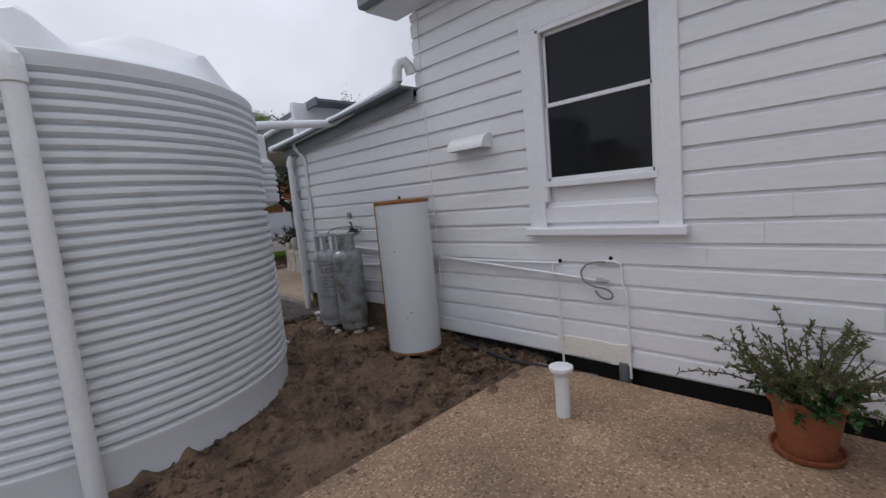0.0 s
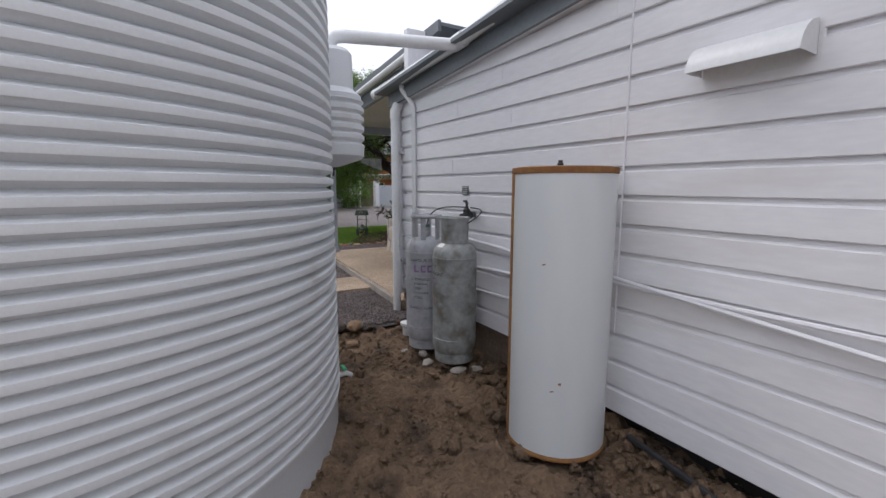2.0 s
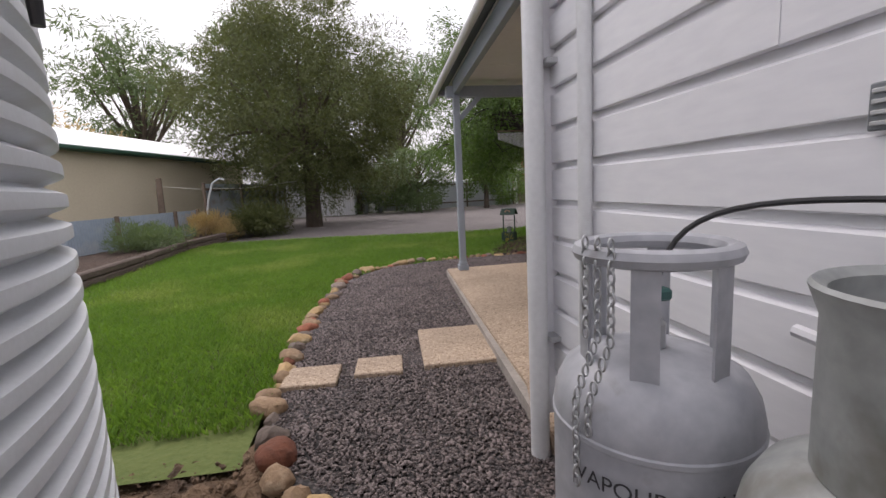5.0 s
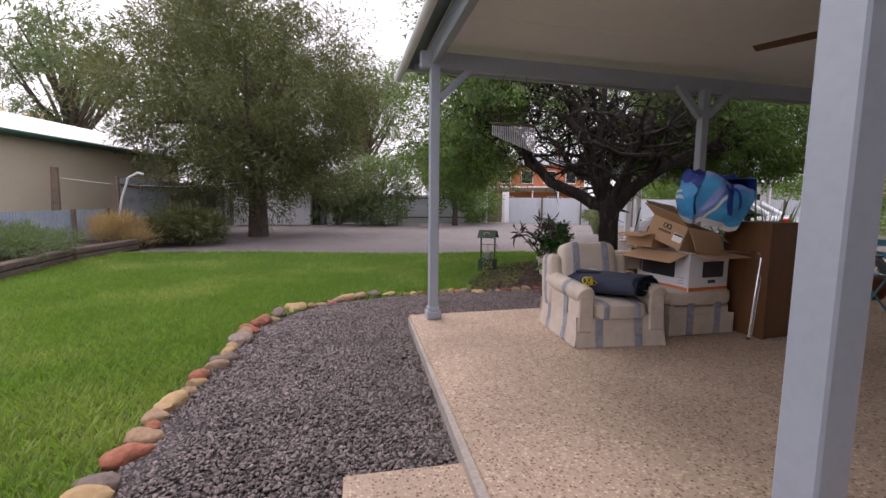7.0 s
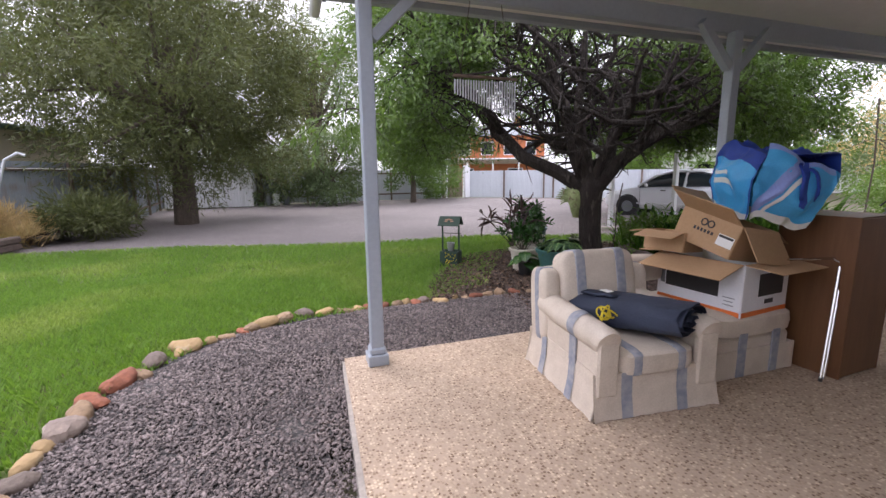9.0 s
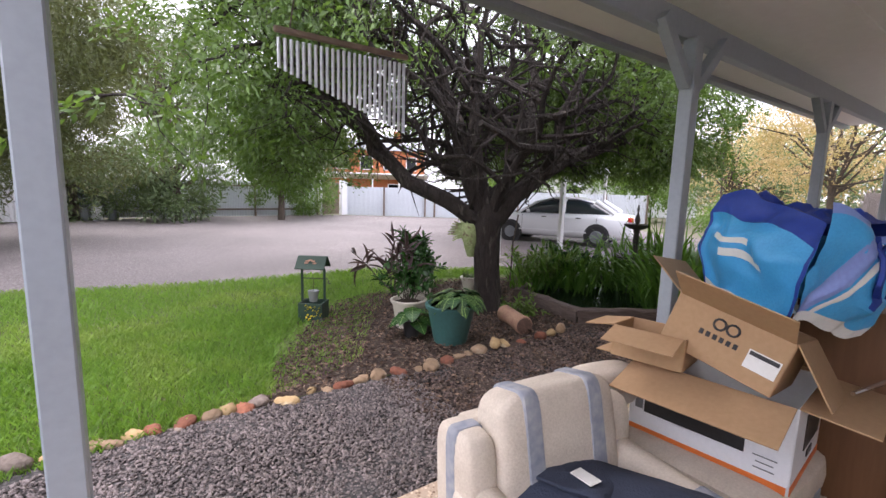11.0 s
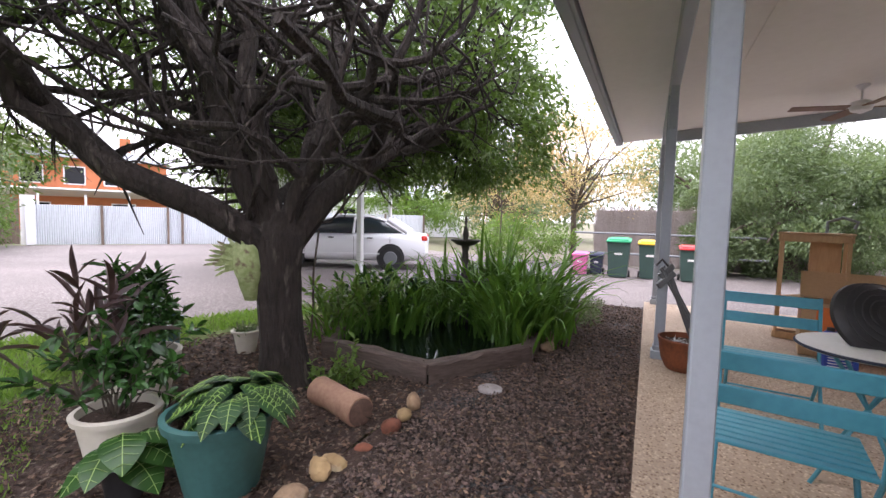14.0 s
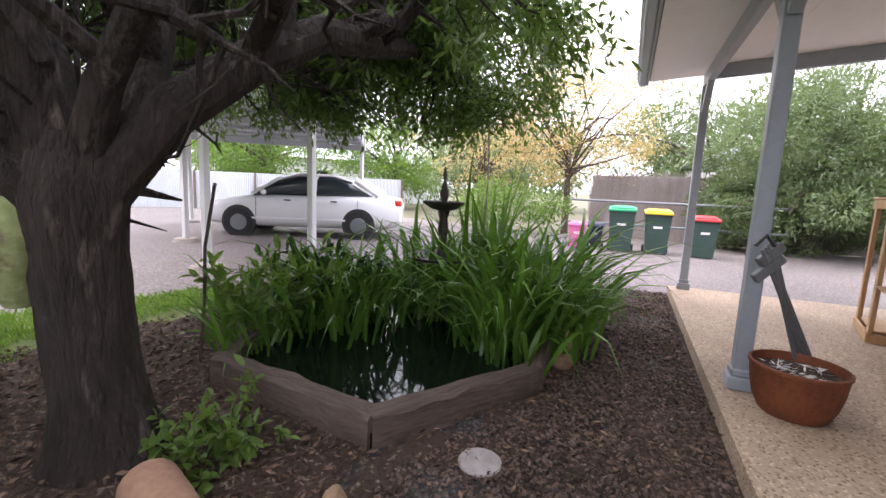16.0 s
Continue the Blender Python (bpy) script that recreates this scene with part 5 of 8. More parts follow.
def pigtail(a, b, high, bow):
    a, b = np.array(a), np.array(b)
    t = np.linspace(0, 1, 16)[:, None]
    p = a * (1 - t) + b * t
    p[:, 2] += high * np.sin(math.pi * t[:, 0])
    p += np.array(bow) * np.sin(math.pi * t)
    return p


run("gas_hose", "black rubber gas hose looping to the cylinder", pigtail((3.17, 5.85, 1.32), (2.90, 6.13, 1.12), 0.07, (-0.04, 0.12, 0)), 0.0055, BLACK, "hose", 8)
run("gas_hose", "black rubber gas hose looping to the cylinder", pigtail((3.17, 5.80, 1.32), (2.945, 5.70, 1.13), 0.06, (0.05, -0.2, 0.0)), 0.0055, BLACK, "hose", 8)

chain = thing("safety_chain", "galvanised chain hanging over the cylinder collar", "chain", pose(2.77, 6.09, 0.9))


def link_mesh():
    g = Geo()
    g.tube([(0.007 * math.cos(a), 0, 0.012 * math.sin(a)) for a in np.linspace(0, 2 * math.pi, 11)], 0.0024, 5, caps=False)
    me = g.mesh("link", True)
    me.materials.append(GALV)
    return me


LINK = link_mesh()
for strand, (dy, length) in enumerate(((-0.03, 0.36), (0.0, 0.46), (0.03, 0.2))):
    n = int(length / 0.019)
    for i in range(n):
        out = 0.0 if i * 0.019 < 0.17 else min(0.052, (i * 0.019 - 0.17) * 0.5)
        part("link", LINK, GALV, chain, at=pose(0.0 - out - 0.008 * strand, dy - out * 0.3, 0.36 - i * 0.019, 0, 0, 90 * (i % 2) + 20))

for k, (x, y, s) in enumerate(((2.86, 5.50, 0.16), (2.72, 5.78, 0.13), (2.78, 5.98, 0.12), (3.02, 5.45, 0.1), (2.66, 6.12, 0.07))):
    ob = part("rubble_chunk", Geo().blob((0, 0, 0.005), (s, s * 0.7, 0.05), 300 + k, 0.25, 1), CONC, at=pose(x, y, -0.035, 0, 0, 40 * k))
    tagged(ob, "pale broken concrete chunk lying on the dirt", "rubble", "rubble under the cylinders")
rp = thing("drain_pipe_stub", "short white drain pipe stub beside the cylinders", "pipe", pose(2.9, 6.55, -0.04))
part("pipe", Geo().lathe([(0.05, 0.0), (0.05, 0.1)], 18), PVC, rp, smooth=True)
part("cap", Geo().lathe([(0.055, 0.09), (0.075, 0.11), (0.075, 0.135), (0.003, 0.138)], 18), PVC, rp, smooth=True)
tk = thing("tank_tap", "brass outlet tap with green handle at the tank foot", "tap", pose(1.84, 5.62, 0.1))
part("tap_body", Geo().tube([(-0.05, 0, 0), (0.1, 0.02, 0), (0.14, 0.03, -0.03)], 0.02, 10), PVC, tk, smooth=True)
part("tap_handle", Geo().box((0.08, 0.02, 0.045), (0.03, 0.09, 0.02), 0.006), BINGREEN, tk, "green lever handle")
for k, (x, y, s) in enumerate(((1.55, 6.2, 0.16), (2.05, 6.4, 0.14), (2.3, 6.55, 0.1), (1.75, 6.6, 0.18))):
    stone("dirt_rock", "loose rocks in the dirt", "brown rock lying loose on bare dirt", x, y, s, 400 + k, 0.5, -0.04)
run("dirt_pipe", "dark plastic irrigation pipe lying under the wall", [(3.2, 4.1, -0.0), (3.1, 3.6, 0.0), (3.0, 3.2, 0.01), (3.15, 2.4, -0.02)], 0.02, BLACK)

# ---- trees ----
def crown_shell(q):
    """How leafy a place in the shade tree's crown is: bare inside, full towards the outside."""
    r = np.linalg.norm(q[:, :2], axis=1)
    e = np.sqrt((r / np.where(q[:, 0] > 0.3, 2.9, 4.3)) ** 2 + ((q[:, 2] - 1.1) / 3.5) ** 2)
    inner = np.where(q[:, 0] < -1.8, 0.5, 0.6)
    return np.clip((e - inner) / 0.28, 0.01, 1.0) * np.clip((r - 1.1) / 1.5, 0.06, 1.0)


def branch(rs, wood, tips, p, d, L, r, level, last, kids, bend, lift, ang, shrink=0.55, bare=0.35, sides=(10, 7, 5, 4, 3), ok=lambda q: True):
    """One limb and, in turn, its side branches; leaf places gather in tips."""
    steps = max(4, int(9 - 1.6 * level))
    end = 0.42 if level < last else 0.25
    if not ok(np.array(p, dtype=float)) or (level == last and rs.rand() > crown_shell(np.array([p]))[0] + 0.25):
        return
    pts, dirs = [np.array(p, dtype=float)], []
    d = np.array(d, dtype=float)
    for k in range(steps):
        d = d + rs.normal(size=3) * (bend if level else bend * 0.55)
        d[2] += lift[min(level, len(lift) - 1)]
        if level == 0:
            d[2] = max(d[2], 0.16)
        d /= np.linalg.norm(d)
        if k > 1 and not ok(pts[-1] + d * L / steps):
            end = 0.15
            break
        dirs.append(d.copy())
        pts.append(pts[-1] + d * L / steps)
    if len(pts) < 3:
        return
    steps = len(pts) - 1
    pts = np.array(pts)
    taper = np.linspace(1, end, len(pts))
    wood.tube(pts, r * taper, sides[min(level, 4)], caps=level < 2)
    if level >= last - 1:
        n0 = 0 if level == last else len(pts) // 2
        for q, dd in zip(pts[n0 + 1:], dirs[n0:]):
            tips.append((q, dd))
    if level == last:
        return
    n = kids[level]
    for i in range(n):
        u = bare + (1 - bare) * (i + rs.rand()) / n
        j = min(int(u * steps), steps - 1)
        q = pts[j] + (pts[j + 1] - pts[j]) * (u * steps - j)
        base = dirs[j]
        side = np.cross(base, rs.normal(size=3))
        side /= np.linalg.norm(side) + 1e-9
        a = radians(ang * (0.6 + 0.8 * rs.rand()))
        nd = base * math.cos(a) + side * math.sin(a)
        branch(rs, wood, tips, q, nd, L * shrink * (0.7 + 0.6 * rs.rand()) * (1.15 - 0.4 * u), r * (1 - 0.5 * u) * (0.62 if level == 0 else 0.5), level + 1, last, kids, bend, lift, ang, shrink, 0.2, sides, ok)


rs_t = np.random.RandomState(12)
tree = thing("shade_tree", "spreading shade tree with dark forked trunk and fine green leaves", "tree", pose(7.85, 14.65, -0.05))
wood, tips = Geo(), []
NT2 = 26
trunk_z = np.linspace(-0.1, 1.5, 30)
trunk_r = np.interp(trunk_z, (-0.1, 0.02, 0.15, 0.4, 0.8, 1.05, 1.25, 1.5), (0.34, 0.27, 0.215, 0.175, 0.165, 0.175, 0.19, 0.12))
for z, r in zip(trunk_z, trunk_r):
    for k in range(NT2):
        a = 2 * math.pi * k / NT2
        q = r * (1 + 0.13 * noise.noise(Vector((2.2 * math.cos(a), 2.2 * math.sin(a), z * 1.6))) + 0.11 * abs(noise.noise(Vector((7 * math.cos(a), 7 * math.sin(a), z * 3)))))
        wood.v.append((q * math.cos(a) - 0.05 * min(max(z, 0), 1.1), q * math.sin(a) + 0.02 * math.sin(2 * z), z))
wood.f = [[i * NT2 + k, i * NT2 + (k + 1) % NT2, (i + 1) * NT2 + (k + 1) % NT2, (i + 1) * NT2 + k] for i in range(29) for k in range(NT2)]
wood.n = len(wood.v)


def crown_room(q):
    """Where the crown grows: clear of the eave and the path, higher over the bed than over the lawn."""
    r = math.hypot(q[0], q[1])
    low = 1.0 if r < 0.55 else (1.75 if r < 1.3 else (1.3 if q[0] < -3.4 and q[1] > -0.5 else (1.75 if q[1] > 2.2 else 2.05)))
    return q[1] > -1.75 and low < q[2] < 5.1 and -5.6 < q[0] < 5.0


BOUGHS = [(138, 46, 5.4, 0.12), (166, 56, 5.2, 0.1), (322, 44, 4.4, 0.125), (352, 54, 4.4, 0.1), (52, 52, 4.8, 0.11), (96, 52, 4.8, 0.105), (272, 72, 3.2, 0.08), (120, 74, 4.2, 0.085)]
for az, el, L, r in BOUGHS:
    a, e = radians(az), radians(el)
    d = np.array((math.cos(a) * math.cos(e), math.sin(a) * math.cos(e), math.sin(e)))
    p0 = np.array((-0.055 + 0.05 * math.cos(a), 0.05 * math.sin(a), 1.16 + 0.3 * rs_t.rand()))
    branch(rs_t, wood, tips, p0, d, L, r, 0, 3, (13, 7, 5), 0.36, (-0.055, 0.0, -0.04, -0.12), 52, 0.55, 0.16, ok=crown_room)
sprays = []
rs_d = np.random.RandomState(13)
for x, y, z, n in ((1.3, 0.3, 2.35, 5), (1.9, -0.4, 2.4, 5), (2.4, 0.6, 2.35, 6), (0.9, 1.3, 2.3, 5), (2.8, -0.7, 2.5, 5), (-1.2, 1.3, 2.2, 5), (-1.9, 1.7, 2.15, 6), (-2.6, 1.2, 2.2, 5), (-4.0, -1.05, 1.85, 4), (3.3, 0.2, 2.6, 6), (1.5, -1.3, 2.7, 4), (2.3, -1.6, 2.75, 4)):
    for i in range(n):
        p, d = np.array((x, y, z + 0.35)), rs_d.normal(size=3) * (0.7, 0.7, 0.1) + (0, 0, -0.1)
        line = [p]
        for k in range(6):
            d = d + rs_d.normal(size=3) * 0.2
            d[2] -= 0.16
            p = p + d / np.linalg.norm(d) * 0.12
            line.append(p)
            sprays += [(p, d / np.linalg.norm(d))] * 9
        wood.tube(line, np.linspace(0.007, 0.002, 7), 4)
tp = np.array([q for q, _ in tips])
td = np.array([d for _, d in tips])
keep = rs_t.rand(len(tp)) < crown_shell(tp)
tp, td = tp[keep], td[keep]
k = max(1, int(195000 / len(tp)))
lp = np.repeat(tp, k, axis=0) + rs_t.normal(size=(len(tp) * k, 3)) * 0.1
part("trunk", wood, BARK, tree, smooth=True)
lp = np.concatenate([lp, np.array([q for q, _ in sprays]) + rs_t.normal(size=(len(sprays), 3)) * 0.03])
leaf_dirs = np.concatenate([np.repeat(td, k, axis=0), np.array([d for _, d in sprays])])
part("crown", fast_mesh("crown", leaves(lp, leaf_dirs, 0.085, 0.026, rs_t, 0.35, 0.7), 4), LEAF, tree)


def clump_tree(label, x, y, h, trunk_r, crown, clumps, per, leaf, length, width, seed, bark=BARK2, z0=0.0, size=0.9, droop=0.2, name="tree", limbs=9, low=0.35, hollow=0.55):
    """A tree or tall shrub: trunk, rising limbs and a crown of many leafy clumps, uneven and with gaps."""
    r = np.random.RandomState(seed)
    th = thing(name, label, "tree" if name == "tree" else "shrub", pose(x, y, z0))
    cx, cz = crown[0], crown[1]
    mid = h - cz / 2
    wood = Geo()
    if trunk_r:
        top = h - cz * 0.45
        wood.tube([(0, 0, -0.2), (0.03, 0, top * 0.3), (-0.04, 0.05, top * 0.65), (0, 0, top)], np.array((1.25, 1, 0.8, 0.5)) * trunk_r, 10)
    cents = []
    while len(cents) < clumps:
        v = r.uniform(-1, 1, 3)
        q = np.linalg.norm(v)
        if hollow * r.rand() < q < 1:
            cents.append(v * (cx, cx, cz / 2) * (0.8 + 0.35 * r.rand()) + (0, 0, mid))
    cents = np.array(cents)
    if trunk_r:
        for c in cents[:limbs * 3]:
            b = np.array((0, 0, max(0.3, h * low * (0.7 + 0.6 * r.rand()))))
            m = (b + c) / 2 + r.normal(size=3) * 0.15 * cx * 0.3 + (0, 0, 0.1 * cz * 0.3)
            wood.tube([b, m, c], np.array((0.42, 0.28, 0.08)) * trunk_r, 5)
        part("trunk", wood, bark, th, smooth=True)
    s = size * (0.6 + 0.8 * r.rand(clumps))
    i = r.randint(0, clumps, clumps * per)
    v = r.normal(size=(clumps * per, 3))
    v /= np.linalg.norm(v, axis=1)[:, None]
    pts = cents[i] + v * s[i][:, None] * (0.45 + 0.6 * r.rand(clumps * per))[:, None] * (1, 1, 0.75)
    part("crown", fast_mesh("crown", leaves(pts, v, length, width, r, droop, 0.6), 4), leaf, th)
    return th


clump_tree("big dense olive-green conifer beside the driveway", 0.0, 25.0, 9.1, 0.3, (4.7, 8.2), 300, 430, LEAFD, 0.17, 0.034, 51, size=0.85, droop=0.15, hollow=0.95)
clump_tree("tall sparse gum tree behind the shed", -13.5, 41, 13.5, 0.35, (5.0, 9.0), 70, 150, LEAFG, 0.42, 0.09, 52, size=1.1, droop=0.5)
clump_tree("tall pale gum tree far behind the fence", -5.0, 47, 17.0, 0.4, (6.5, 13.0), 110, 150, LEAFG, 0.5, 0.1, 53, size=1.4, droop=0.5)
clump_tree("tall gum tree with open crown behind the yard", 6.0, 50, 15.0, 0.4, (5.0, 9.5), 70, 130, LEAFG, 0.5, 0.1, 54, size=1.2, droop=0.5)
clump_tree("yellow wattle in bloom above the shed roof", -16.0, 35.0, 6.5, 0.2, (3.5, 4.5), 40, 160, LEAFO, 0.3, 0.08, 55, size=0.9)
clump_tree("leafy tree along the rear fence", 5.4, 32.3, 4.2, 0.14, (2.3, 4.2), 60, 200, LEAFG, 0.2, 0.06, 56, size=0.75)
clump_tree("leafy tree along the rear fence", 9.6, 31.8, 4.6, 0.14, (2.3, 4.2), 50, 200, LEAF, 0.2, 0.06, 57, size=0.7)
clump_tree("leafy tree along the rear fence", 1.8, 33.6, 4.8, 0.16, (2.6, 4.8), 60, 200, LEAFG, 0.22, 0.06, 58, size=0.8)
clump_tree("tree behind the rear fence", 13.0, 41.0, 6.2, 0.2, (3.6, 5.0), 50, 180, LEAFG, 0.3, 0.08, 59, size=0.9)
clump_tree("tree behind the pale metal fence", 25.5, 31.0, 5.6, 0.2, (4.0, 5.0), 60, 180, LEAFL, 0.28, 0.07, 60, size=0.9)
clump_tree("pale green tree behind the carport", 31.0, 26.0, 5.6, 0.2, (4.2, 5.0), 60, 180, LEAFL, 0.28, 0.07, 61, size=0.9)
clump_tree("shrubby green tree behind the car", 28.0, 19.5, 4.6, 0.16, (3.2, 4.2), 50, 170, LEAFG, 0.24, 0.06, 62, size=0.8)
clump_tree("autumn tree with thinning orange leaves behind the bins", 21.5, 14.4, 5.9, 0.1, (2.9, 4.6), 150, 120, LEAFO, 0.09, 0.04, 63, size=0.5, limbs=9, low=0.4, hollow=0.5)
clump_tree("bare-stemmed tree with few yellow leaves", 22.5, 17.6, 5.0, 0.07, (2.4, 3.9), 80, 70, LEAFO, 0.09, 0.035, 64, size=0.5, limbs=8, low=0.4)
clump_tree("huge dense grey-green hedge shrub by the drive", 20.6, 8.3, 4.5, 0.25, (2.7, 4.7), 150, 620, LEAFG, 0.12, 0.034, 65, size=0.55, name="shrub", droop=0.1, hollow=0.95)
clump_tree("dense grey-green hedge shrub further along", 23.5, 1.2, 2.4, 0.1, (1.6, 2.2), 40, 220, LEAFG, 0.16, 0.045, 66, size=0.5, name="shrub")
clump_tree("low green bushes by the brush fence", 20.2, 15.9, 1.6, 0.0, (1.7, 1.5), 24, 200, LEAFL, 0.14, 0.04, 67, size=0.5, name="shrub")
clump_tree("low shrubs at the foot of the metal fence", 11.5, 33.5, 2.2, 0.0, (1.8, 2.2), 24, 170, LEAF, 0.18, 0.05, 68, size=0.5, name="shrub")
clump_tree("spiky grey-green shrub in the side garden bed", -1.5, 21.9, 0.95, 0.0, (1.0, 0.9), 30, 200, LEAFD, 0.22, 0.03, 69, size=0.4, name="shrub", droop=-0.3)
clump_tree("low silver lavender mound by the sleepers", -3.15, 17.4, 0.75, 0.0, (0.85, 0.6), 26, 260, LEAFG, 0.12, 0.018, 70, size=0.3, name="shrub", droop=-0.6)
clump_tree("dry orange grass tuft in the garden bed", -2.75, 21.0, 0.75, 0.0, (0.6, 0.65), 16, 220, LEAFO, 0.26, 0.015, 71, size=0.28, name="shrub", droop=-1.2)
clump_tree("dark trees beyond the far fence", 20, 60, 9, 0.3, (9, 8), 60, 150, LEAFD, 0.6, 0.14, 72, size=2.0)
clump_tree("dark trees beyond the far fence", 36, 42, 7, 0.3, (7, 6.5), 60, 150, LEAFG, 0.5, 0.12, 73, size=1.6)
clump_tree("dark trees beyond the far fence", 42, 22, 6.5, 0.3, (7, 6), 60, 150, LEAFG, 0.5, 0.12, 74, size=1.6)
clump_tree("trees beyond the brush fence", 38, 8, 7, 0.3, (6, 6), 60, 150, LEAFG, 0.5, 0.12, 75, size=1.5)

# ---- pond ----
POND = [(8.40, 13.57), (9.40, 12.93), (10.55, 13.0), (11.25, 13.9), (10.8, 15.1), (9.7, 15.35), (8.56, 14.86)]
pond = thing("pond", "raised garden pond edged with weathered timber sleepers", "pond", pose(0, 0, 0))
for i in range(len(POND)):
    a, b = np.array(POND[i]), np.array(POND[(i + 1) % len(POND)])
    d = b - a
    L = np.linalg.norm(d)
    d /= L
    nrm = np.array((-d[1], d[0]))
    m = (a + b) / 2 + nrm * 0.06
    g = Geo()
    n = 10
    rr = np.random.RandomState(80 + i)
    for k in range(n + 1):
        q = -L / 2 + L * k / n + (0.012 if k == 0 else -0.012 if k == n else 0)
        j = rr.normal(size=4) * 0.006
        g.add([(q, -0.07 + j[0], -0.06), (q, 0.06, -0.06), (q, 0.06 + j[1], 0.165 + j[2]), (q, 0.045, 0.178 + j[2]), (q, -0.05, 0.178 + j[3]), (q, -0.068 + j[0], 0.16 + j[3])], [])
    g.f = [[k * 6 + u, k * 6 + (u + 1) % 6, (k + 1) * 6 + (u + 1) % 6, (k + 1) * 6 + u] for k in range(n) for u in range(6)] + [[5, 4, 3, 2, 1, 0], [n * 6 + u for u in range(6)]]
    me = g.mesh("sleeper")
    bm = bmesh.new()
    bm.from_mesh(me)
    bmesh.ops.recalc_face_normals(bm, faces=bm.faces)
    bm.to_mesh(me)
    bm.free()
    part("sleeper", me, SLEEPER, pond, at=pose(m[0], m[1], 0, 0, 0, math.degrees(math.atan2(d[1], d[0]))))
part("water", Geo().slab([(x * 0.99 + 0.095, y * 0.99 + 0.14) for x, y in POND], -0.05, 0.075), WATER, pond, "still dark pond water")


def straps(rs, n, centre, spread, length, width, up, z0=0.05, arch=1.0, az=None):
    """Arching strap leaves: ribbons folded along the middle."""
    verts, faces = [], []
    for i in range(n):
        a = rs.rand() * 6.283 if az is None else radians(az[0] + (az[1] - az[0]) * rs.rand())
        c = np.array(centre) + np.append(rs.normal(size=2) * spread, 0)
        c[2] = z0
        L = length * (0.6 + 0.6 * rs.rand())
        e = radians(up + rs.normal() * 10)
        segs = 6
        p, k0 = c, len(verts)
        hd = np.array((math.cos(a), math.sin(a), 0))
        sd = np.array((-hd[1], hd[0], 0))
        curve = arch * (0.7 + 0.6 * rs.rand())
        for s in range(segs + 1):
            u = s / segs
            w = width * (0.55 + 0.45 * math.sin(math.pi * min(1, u * 1.3))) * (1 - u ** 3) + 0.0008
            verts += [p - sd * w / 2, p - np.array((0, 0, 1)) * w * 0.22, p + sd * w / 2]
            ang = e - curve * u * u * 1.9
            p = p + (hd * math.cos(ang) + np.array((0, 0, 1)) * math.sin(ang)) * L / segs
        for s in range(segs):
            q = k0 + s * 3
            faces += [[q, q + 1, q + 4, q + 3], [q + 1, q + 2, q + 5, q + 4]]
    return Geo().add(verts, faces)


rs_p = np.random.RandomState(90)
STRAPS = []
for i in range(10):
    me = straps(np.random.RandomState(200 + i), 1, (0, 0, 0), 0.0, 1.0, 0.034 + 0.0015 * i, 62 + 2 * i, 0.0, 0.85 + 0.1 * i, (0, 0)).mesh("strap", True)
    me.materials.append(REED)
    STRAPS.append(me)
for i in range(3):
    me = straps(np.random.RandomState(220 + i), 1, (0, 0, 0), 0.0, 1.0, 0.034, 86, 0.0, 0.2, (0, 0)).mesh("strap", True)
    me.materials.append(REED)
    STRAPS.append(me)


def strap_plant(name, label, x, y, n, L, spread, upright=False):
    th = thing(name, label, "plant", pose(x, y, 0), "plants round the pond")
    for i in range(n):
        k = rs_p.randint(10, 13) if upright else rs_p.randint(0, 10)
        dx, dy = rs_p.normal(size=2) * spread
        a = math.degrees(math.atan2(dy, dx)) + rs_p.normal() * 60
        part("leaf", STRAPS[k], REED, th, at=pose(dx, dy, 0.03, rs_p.normal() * 8, rs_p.normal() * 8, a) @ Matrix.Scale(L * (0.65 + 0.6 * rs_p.rand()), 4))
    return th


strap_plant("pond_iris", "arching green strap-leaved iris at the pond edge", 9.85, 13.3, 170, 0.95, 0.17)
strap_plant("pond_iris", "arching green strap-leaved iris at the pond edge", 10.3, 13.2, 290, 1.15, 0.24)
strap_plant("pond_iris", "dense green iris clump behind the pond", 10.85, 13.5, 250, 1.15, 0.24)
strap_plant("pond_iris", "dense green iris clump behind the fountain", 10.5, 14.3, 230, 1.1, 0.26)
strap_plant("pond_iris", "broad green strap leaves at the back of the pond", 9.75, 14.8, 210, 0.95, 0.24)
strap_plant("pond_lily", "arching green lily leaves on the pond edge", 9.1, 15.0, 100, 0.7, 0.17)
strap_plant("pond_reed", "tall upright green reeds behind the fountain", 10.62, 13.74, 75, 1.5, 0.13, True)
bushy("pond_shrub", "leafy green plant leaning over the pond", 9.3, 15.1, 0.1, rs_p, 26, 0.25, 0.75, 0.6, LEAFL, 0.13, 0.045, 22)
bushy("pond_shrub", "leafy green plant at the back of the pond", 9.9, 14.95, 0.1, rs_p, 24, 0.25, 0.8, 0.5, BROAD, 0.14, 0.05, 20)
clump_tree("small blue-grey ground cover beside the path", 11.6, 13.0, 0.32, 0.0, (0.6, 0.3), 16, 150, LEAFG, 0.09, 0.012, 91, size=0.16, name="shrub", droop=-0.5)

fount = thing("fountain", "dark two-tier cast garden fountain in the pond", "fountain", pose(10.44, 14.09, 0))
part("column", Geo().lathe([(0.12, 0.0), (0.11, 0.1), (0.06, 0.2), (0.055, 0.45), (0.09, 0.55), (0.1, 0.58)], 20), IRON, fount, smooth=True)
part("lower_bowl", Geo().lathe([(0.06, 0.56), (0.2, 0.58), (0.33, 0.63), (0.345, 0.655), (0.32, 0.655), (0.18, 0.61), (0.02, 0.6)], 32), IRON, fount, smooth=True)
